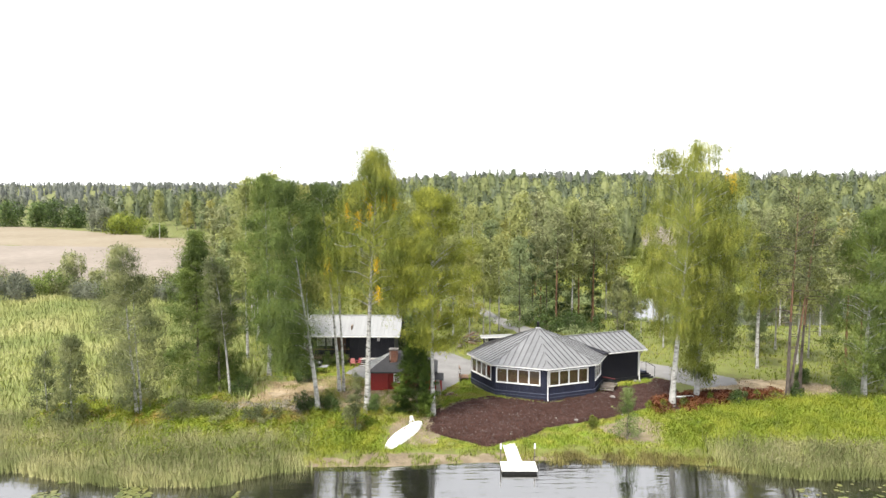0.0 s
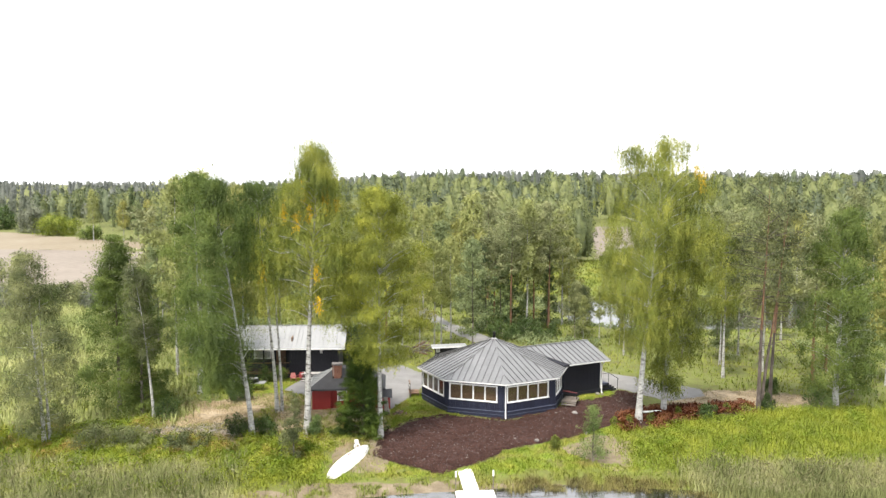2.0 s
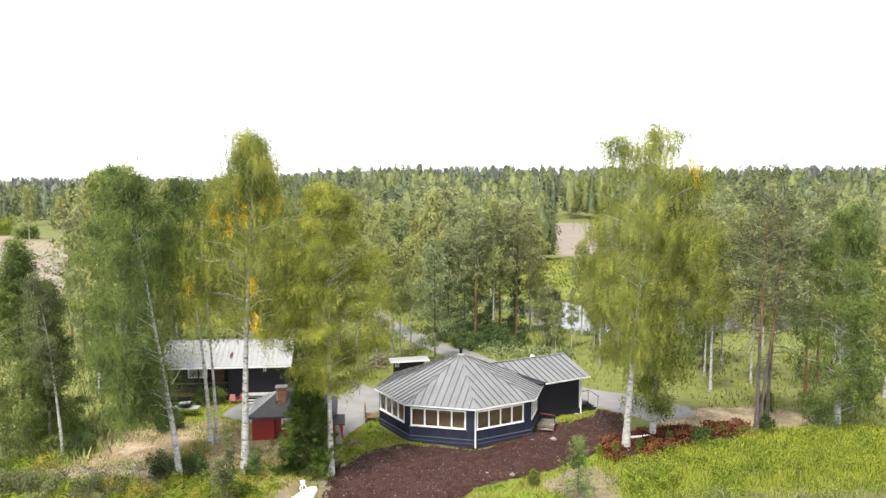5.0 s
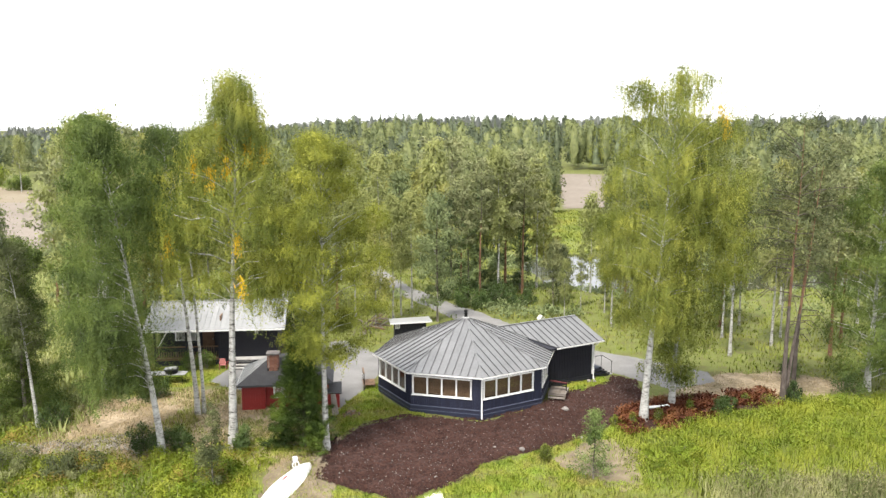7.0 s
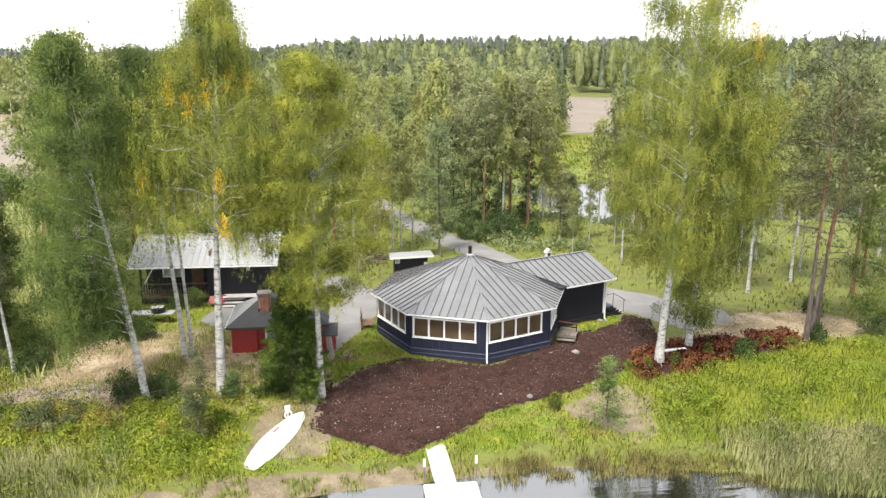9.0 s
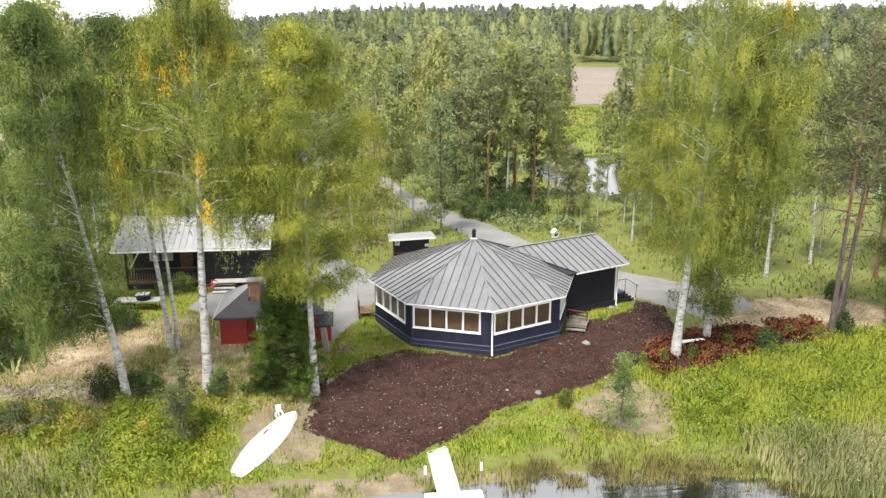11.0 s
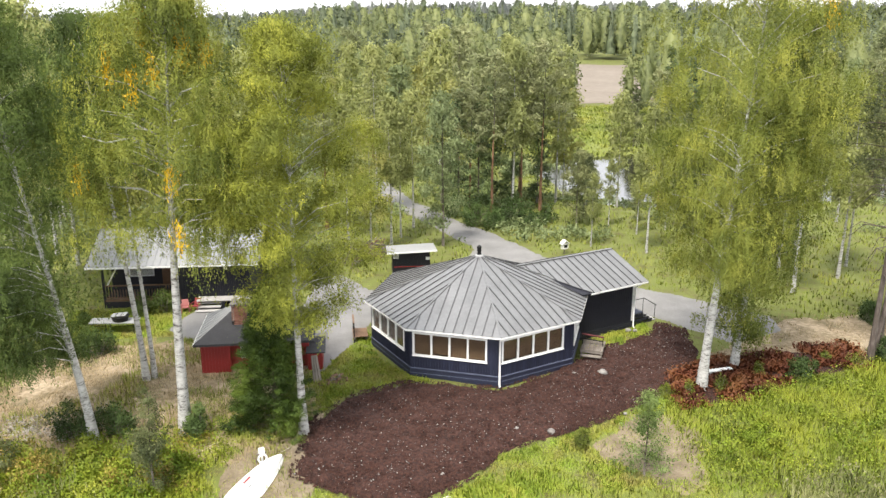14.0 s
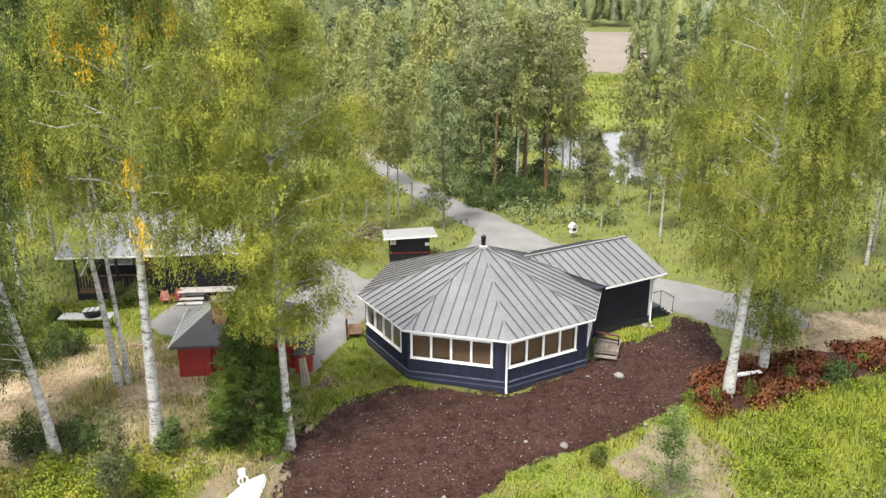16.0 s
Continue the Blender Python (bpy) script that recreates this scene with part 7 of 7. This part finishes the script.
blades("lawn_tufts", scatter(26000, -16, 22, 56, 81, 25, lambda x, y: lawn(x, y) * (value_noise(x, y, 0.8, 35) > 0.52), 6, 0.11), 0.24, 0.045, M_TUFT, "taller bright green tufts in the lawn", 25)
blades("dry_grass", scatter(44000, -24, 39, 60, 76, 6, dry, 4, 0.12), 0.2, 0.035, M_DRY, "withered yellow-brown grass tufts", 6)
blades("green_tufts", scatter(15000, -24, 39, 60, 77, 16, lambda x, y: np.clip(inside(DRY, x, y) + 1, 0, 1) * bare(x, y) * (value_noise(x, y, 1.8, 31) > 0.5), 5, 0.14), 0.3, 0.05, M_WILD, "scattered green grass tufts on dry ground", 16)


blades("shore_sedge", scatter(9000, -10, 20, 54, 60, 17, lambda x, y: smooth_step(-0.5, 0.4, y - shore(x)) * smooth_step(2.2, 0.8, y - shore(x)) * (value_noise(x, y, 0.9, 33) > 0.5), 5, 0.07), 0.3, 0.035, M_WILD, "thin sedge tufts along the water's edge", 17)


def sprays(name, xy, height, size, mat, label, seed, per=3, category="plants", mound=0.9):
    """Leafy herbs in mounds: small leaf sprays over each place, most of them near the mound's surface."""
    rnd = np.random.RandomState(seed)
    p = np.repeat(xy, per, 0) + rnd.normal(size=(len(xy) * per, 2)) * 0.14

    def swell(x, y):
        return 0.15 + 1.3 * value_noise(x, y, mound, seed) ** 1.3
    h0 = swell(p[:, 0], p[:, 1])
    gx, gy = swell(p[:, 0] + 0.1, p[:, 1]) - h0, swell(p[:, 0], p[:, 1] + 0.1) - h0
    q = np.stack([p[:, 0], p[:, 1], land(p[:, 0], p[:, 1]) + height * h0 * rnd.rand(len(p)) ** 0.45], 1)
    way = rnd.normal(size=q.shape) * 0.8 + np.array([0, 0, 0.4])
    out = np.stack([-gx * height * 12, -gy * height * 12, 0 * gx + 1], 1) + rnd.normal(size=q.shape) * 0.3
    single(name, leaf_mesh(name, leaf_sprays(q, way, size * (0.6 + 0.8 * rnd.rand(len(q))), 0.36, rnd), mat, out, 0.75), label, category, kind="stuff")


sprays("shore_herbs", scatter(46000, -32, 46, 55, 72, 7, lambda x, y: herbs(x, y) * np.where(x > 5, 0.12, 1.0)), 0.75, 0.09, M_HERB, "lush yellow-green herbs above the shore", 7, 3)
blades("shore_grass", scatter(130000, -32, 46, 55, 72, 27, herbs, 6, 0.13), 0.5, 0.036, M_HERB, "tall yellow-green grass above the shore", 27, lean=0.55, patch_size=0.8)
sprays("green_herbs", scatter(12000, -32, 46, 55, 72, 28, lambda x, y: herbs(x, y) * np.where(x > 5, 0.25, 1.0) * (value_noise(x, y, 1.7, 37) > 0.58)), 0.9, 0.1, M_TUFT, "dark green leafy herbs in clumps among the grass", 28, 5)
sprays("rusty_herbs", scatter(7000, -32, 46, 55, 72, 29, lambda x, y: herbs(x, y) * (x < 0) * smooth_step(59.0, 61.0, y) * (value_noise(x, y, 2.2, 38) > 0.5)), 0.7, 0.09, M_RUST, "reddish-brown withering herbs among the grass", 29, 4)
blades("meadow_grass", scatter(30000, 16, 74, 138, 200, 30, lambda x, y: (inside(MEADOW_EAST, x, y) > -1.0) * 1.0, 4, 0.4), 0.6, 0.3, M_WILD, "tall green grass on the far meadow", 30)
blades("water_sedge", scatter(9000, 6, 24, 53, 58.5, 31, lambda x, y: smooth_step(-1.5, -0.6, y - shore(x)) * smooth_step(0.9, 0.2, y - shore(x)) * smooth_step(6, 10, x) * (value_noise(x, y, 0.9, 43) > 0.48), 6, 0.09), 0.45, 0.03, M_SEDGE, "brown-green sedge standing in the shallow water", 31, lean=0.6, base_z=WATER - 0.05)
sprays("brown_ferns", scatter(6500, 16, 31, 62, 70, 8, lambda x, y: smooth_step(-0.6, 0.5, inside(FERNS, x, y)) * (value_noise(x, y, 1.3, 18) > 0.42)), 0.42, 0.15, M_FERN, "rust-brown withered ferns", 8, 5)
sprays("heather_scrub", scatter(1000, -19, -10, 62.0, 66, 9, lambda x, y: smooth_step(1.3, 0.4, np.abs(y - 64.2 - 0.15 * (x + 13)))), 0.6, 0.09, M_SCRUB, "dry greyish brush under the birches", 9)
sprays("wood_undergrowth", scatter(16000, -30, 80, 92, 140, 10, lambda x, y: wild(x, y) * (value_noise(x, y, 5, 19) > 0.62)), 0.9, 0.26, M_HAZED_GREEN, "low green undergrowth in the wood", 10)


def soil_stones():
    rnd = np.random.RandomState(3)
    p = scatter(1500, -2, 22, 57, 75, 11, lambda x, y: (inside(SOIL, x, y) > 0.1) * 1.0)
    v, f = [], []
    for i, (x, y) in enumerate(p):
        r = 0.013 + 0.028 * rnd.rand() ** 3
        z = float(land(x, y)) + 0.12 + 0.03 * rnd.rand()
        k = len(v)
        v += [(x - r, y - r * 0.6, z), (x + r * 0.7, y - r, z), (x + r, y + r * 0.7, z), (x - r * 0.5, y + r, z), (x + rnd.normal() * r * 0.3, y + rnd.normal() * r * 0.3, z + r * 1.3)]
        f += [(k, k + 1, k + 4), (k + 1, k + 2, k + 4), (k + 2, k + 3, k + 4), (k + 3, k, k + 4)]
    single("soil_pebbles", mesh_of("soil_pebbles", v, f, M_STONE), "small pale pebbles scattered over the soil", "pebbles", kind="stuff")


def lilies():
    rnd = np.random.RandomState(9)
    xy = np.concatenate([scatter(300, -27, -13, 47, 53, 12, lambda x, y: (y < shore(x) - 1.0) * (value_noise(x, y, 2.5, 20) > 0.56)),
                         scatter(110, 20, 36, 46, 53, 13, lambda x, y: (y < shore(x) - 1.0) * (value_noise(x, y, 2.5, 21) > 0.55)),
                         scatter(500, 30, 75, 108, 145, 14, lambda x, y: (backwater(x, y) > 1.5) * (value_noise(x, y, 5, 22) > 0.5))])
    v, f = [], []
    for x, y in xy:
        r, k, a0 = 0.09 + 0.1 * rnd.rand(), len(v), rnd.rand() * 6
        v += [(x + r * math.cos(a0 + j * 0.95), y + r * math.sin(a0 + j * 0.95), WATER + 0.012 + 0.01 * rnd.rand()) for j in range(7)]
        f.append(tuple(range(k, k + 7)))
    single("lily_pads", mesh_of("lily_pads", v, f, M_LILY), "floating lily pads on the dark water", "lily pads", kind="stuff")


def soil_clods():
    rnd = np.random.RandomState(6)
    p = scatter(24000, -2, 22, 57, 75, 15, lambda x, y: (inside(SOIL, x, y) > -0.1) * (0.25 + 0.75 * (value_noise(x, y, 0.9, 23) > 0.5)))
    n = len(p)
    r = 0.03 + 0.075 * rnd.rand(n) ** 2.5
    z = land(p[:, 0], p[:, 1]) + 0.07 + 0.05 * rnd.rand(n)
    a = rnd.rand(n) * 6.28
    ring = [np.stack([p[:, 0] + r * (0.7 + 0.5 * rnd.rand(n)) * np.cos(a + q), p[:, 1] + r * (0.7 + 0.5 * rnd.rand(n)) * np.sin(a + q), z], 1) for q in (0, 2.1, 4.2)]
    top = np.stack([p[:, 0], p[:, 1], z + r * 1.1], 1)
    v = np.stack(ring + [top], 1).reshape(-1, 3)
    i = np.arange(n)[:, None] * 4
    f = np.concatenate([i + np.array([[0, 1, 3]]), i + np.array([[1, 2, 3]]), i + np.array([[2, 0, 3]])])
    single("soil_clods", big_mesh("soil_clods", v, f, M_SOIL), "dark crumbly clods of tilled soil", "soil", kind="stuff")


soil_stones()
soil_clods()
lilies()


def plumes(name, xy, height, mat, label, seed):
    """Feathery heads of reeds: a few small sprays near the top of a stem."""
    rnd = np.random.RandomState(seed)
    p = np.repeat(xy, 3, 0) + rnd.normal(size=(len(xy) * 3, 2)) * 0.04
    z = np.maximum(land(p[:, 0], p[:, 1]), WATER)
    q = np.stack([p[:, 0], p[:, 1], z + height * (0.75 + 0.4 * rnd.rand(len(p)))], 1)
    way = rnd.normal(size=q.shape) * 0.5 + np.array([0.3, 0, 0.7])
    single(name, leaf_mesh(name, leaf_sprays(q, way, 0.10 + 0.09 * rnd.rand(len(q)), 0.2, rnd), mat), label, "reeds", kind="stuff")


plumes("reed_plumes", np.concatenate([scatter(3600, -45, -7, 49, 72, 41, reed_west), scatter(2200, 17, 45, 50, 76, 42, reed_east)]), 0.85, M_PLUME, "pale feathery heads above the reeds", 41)
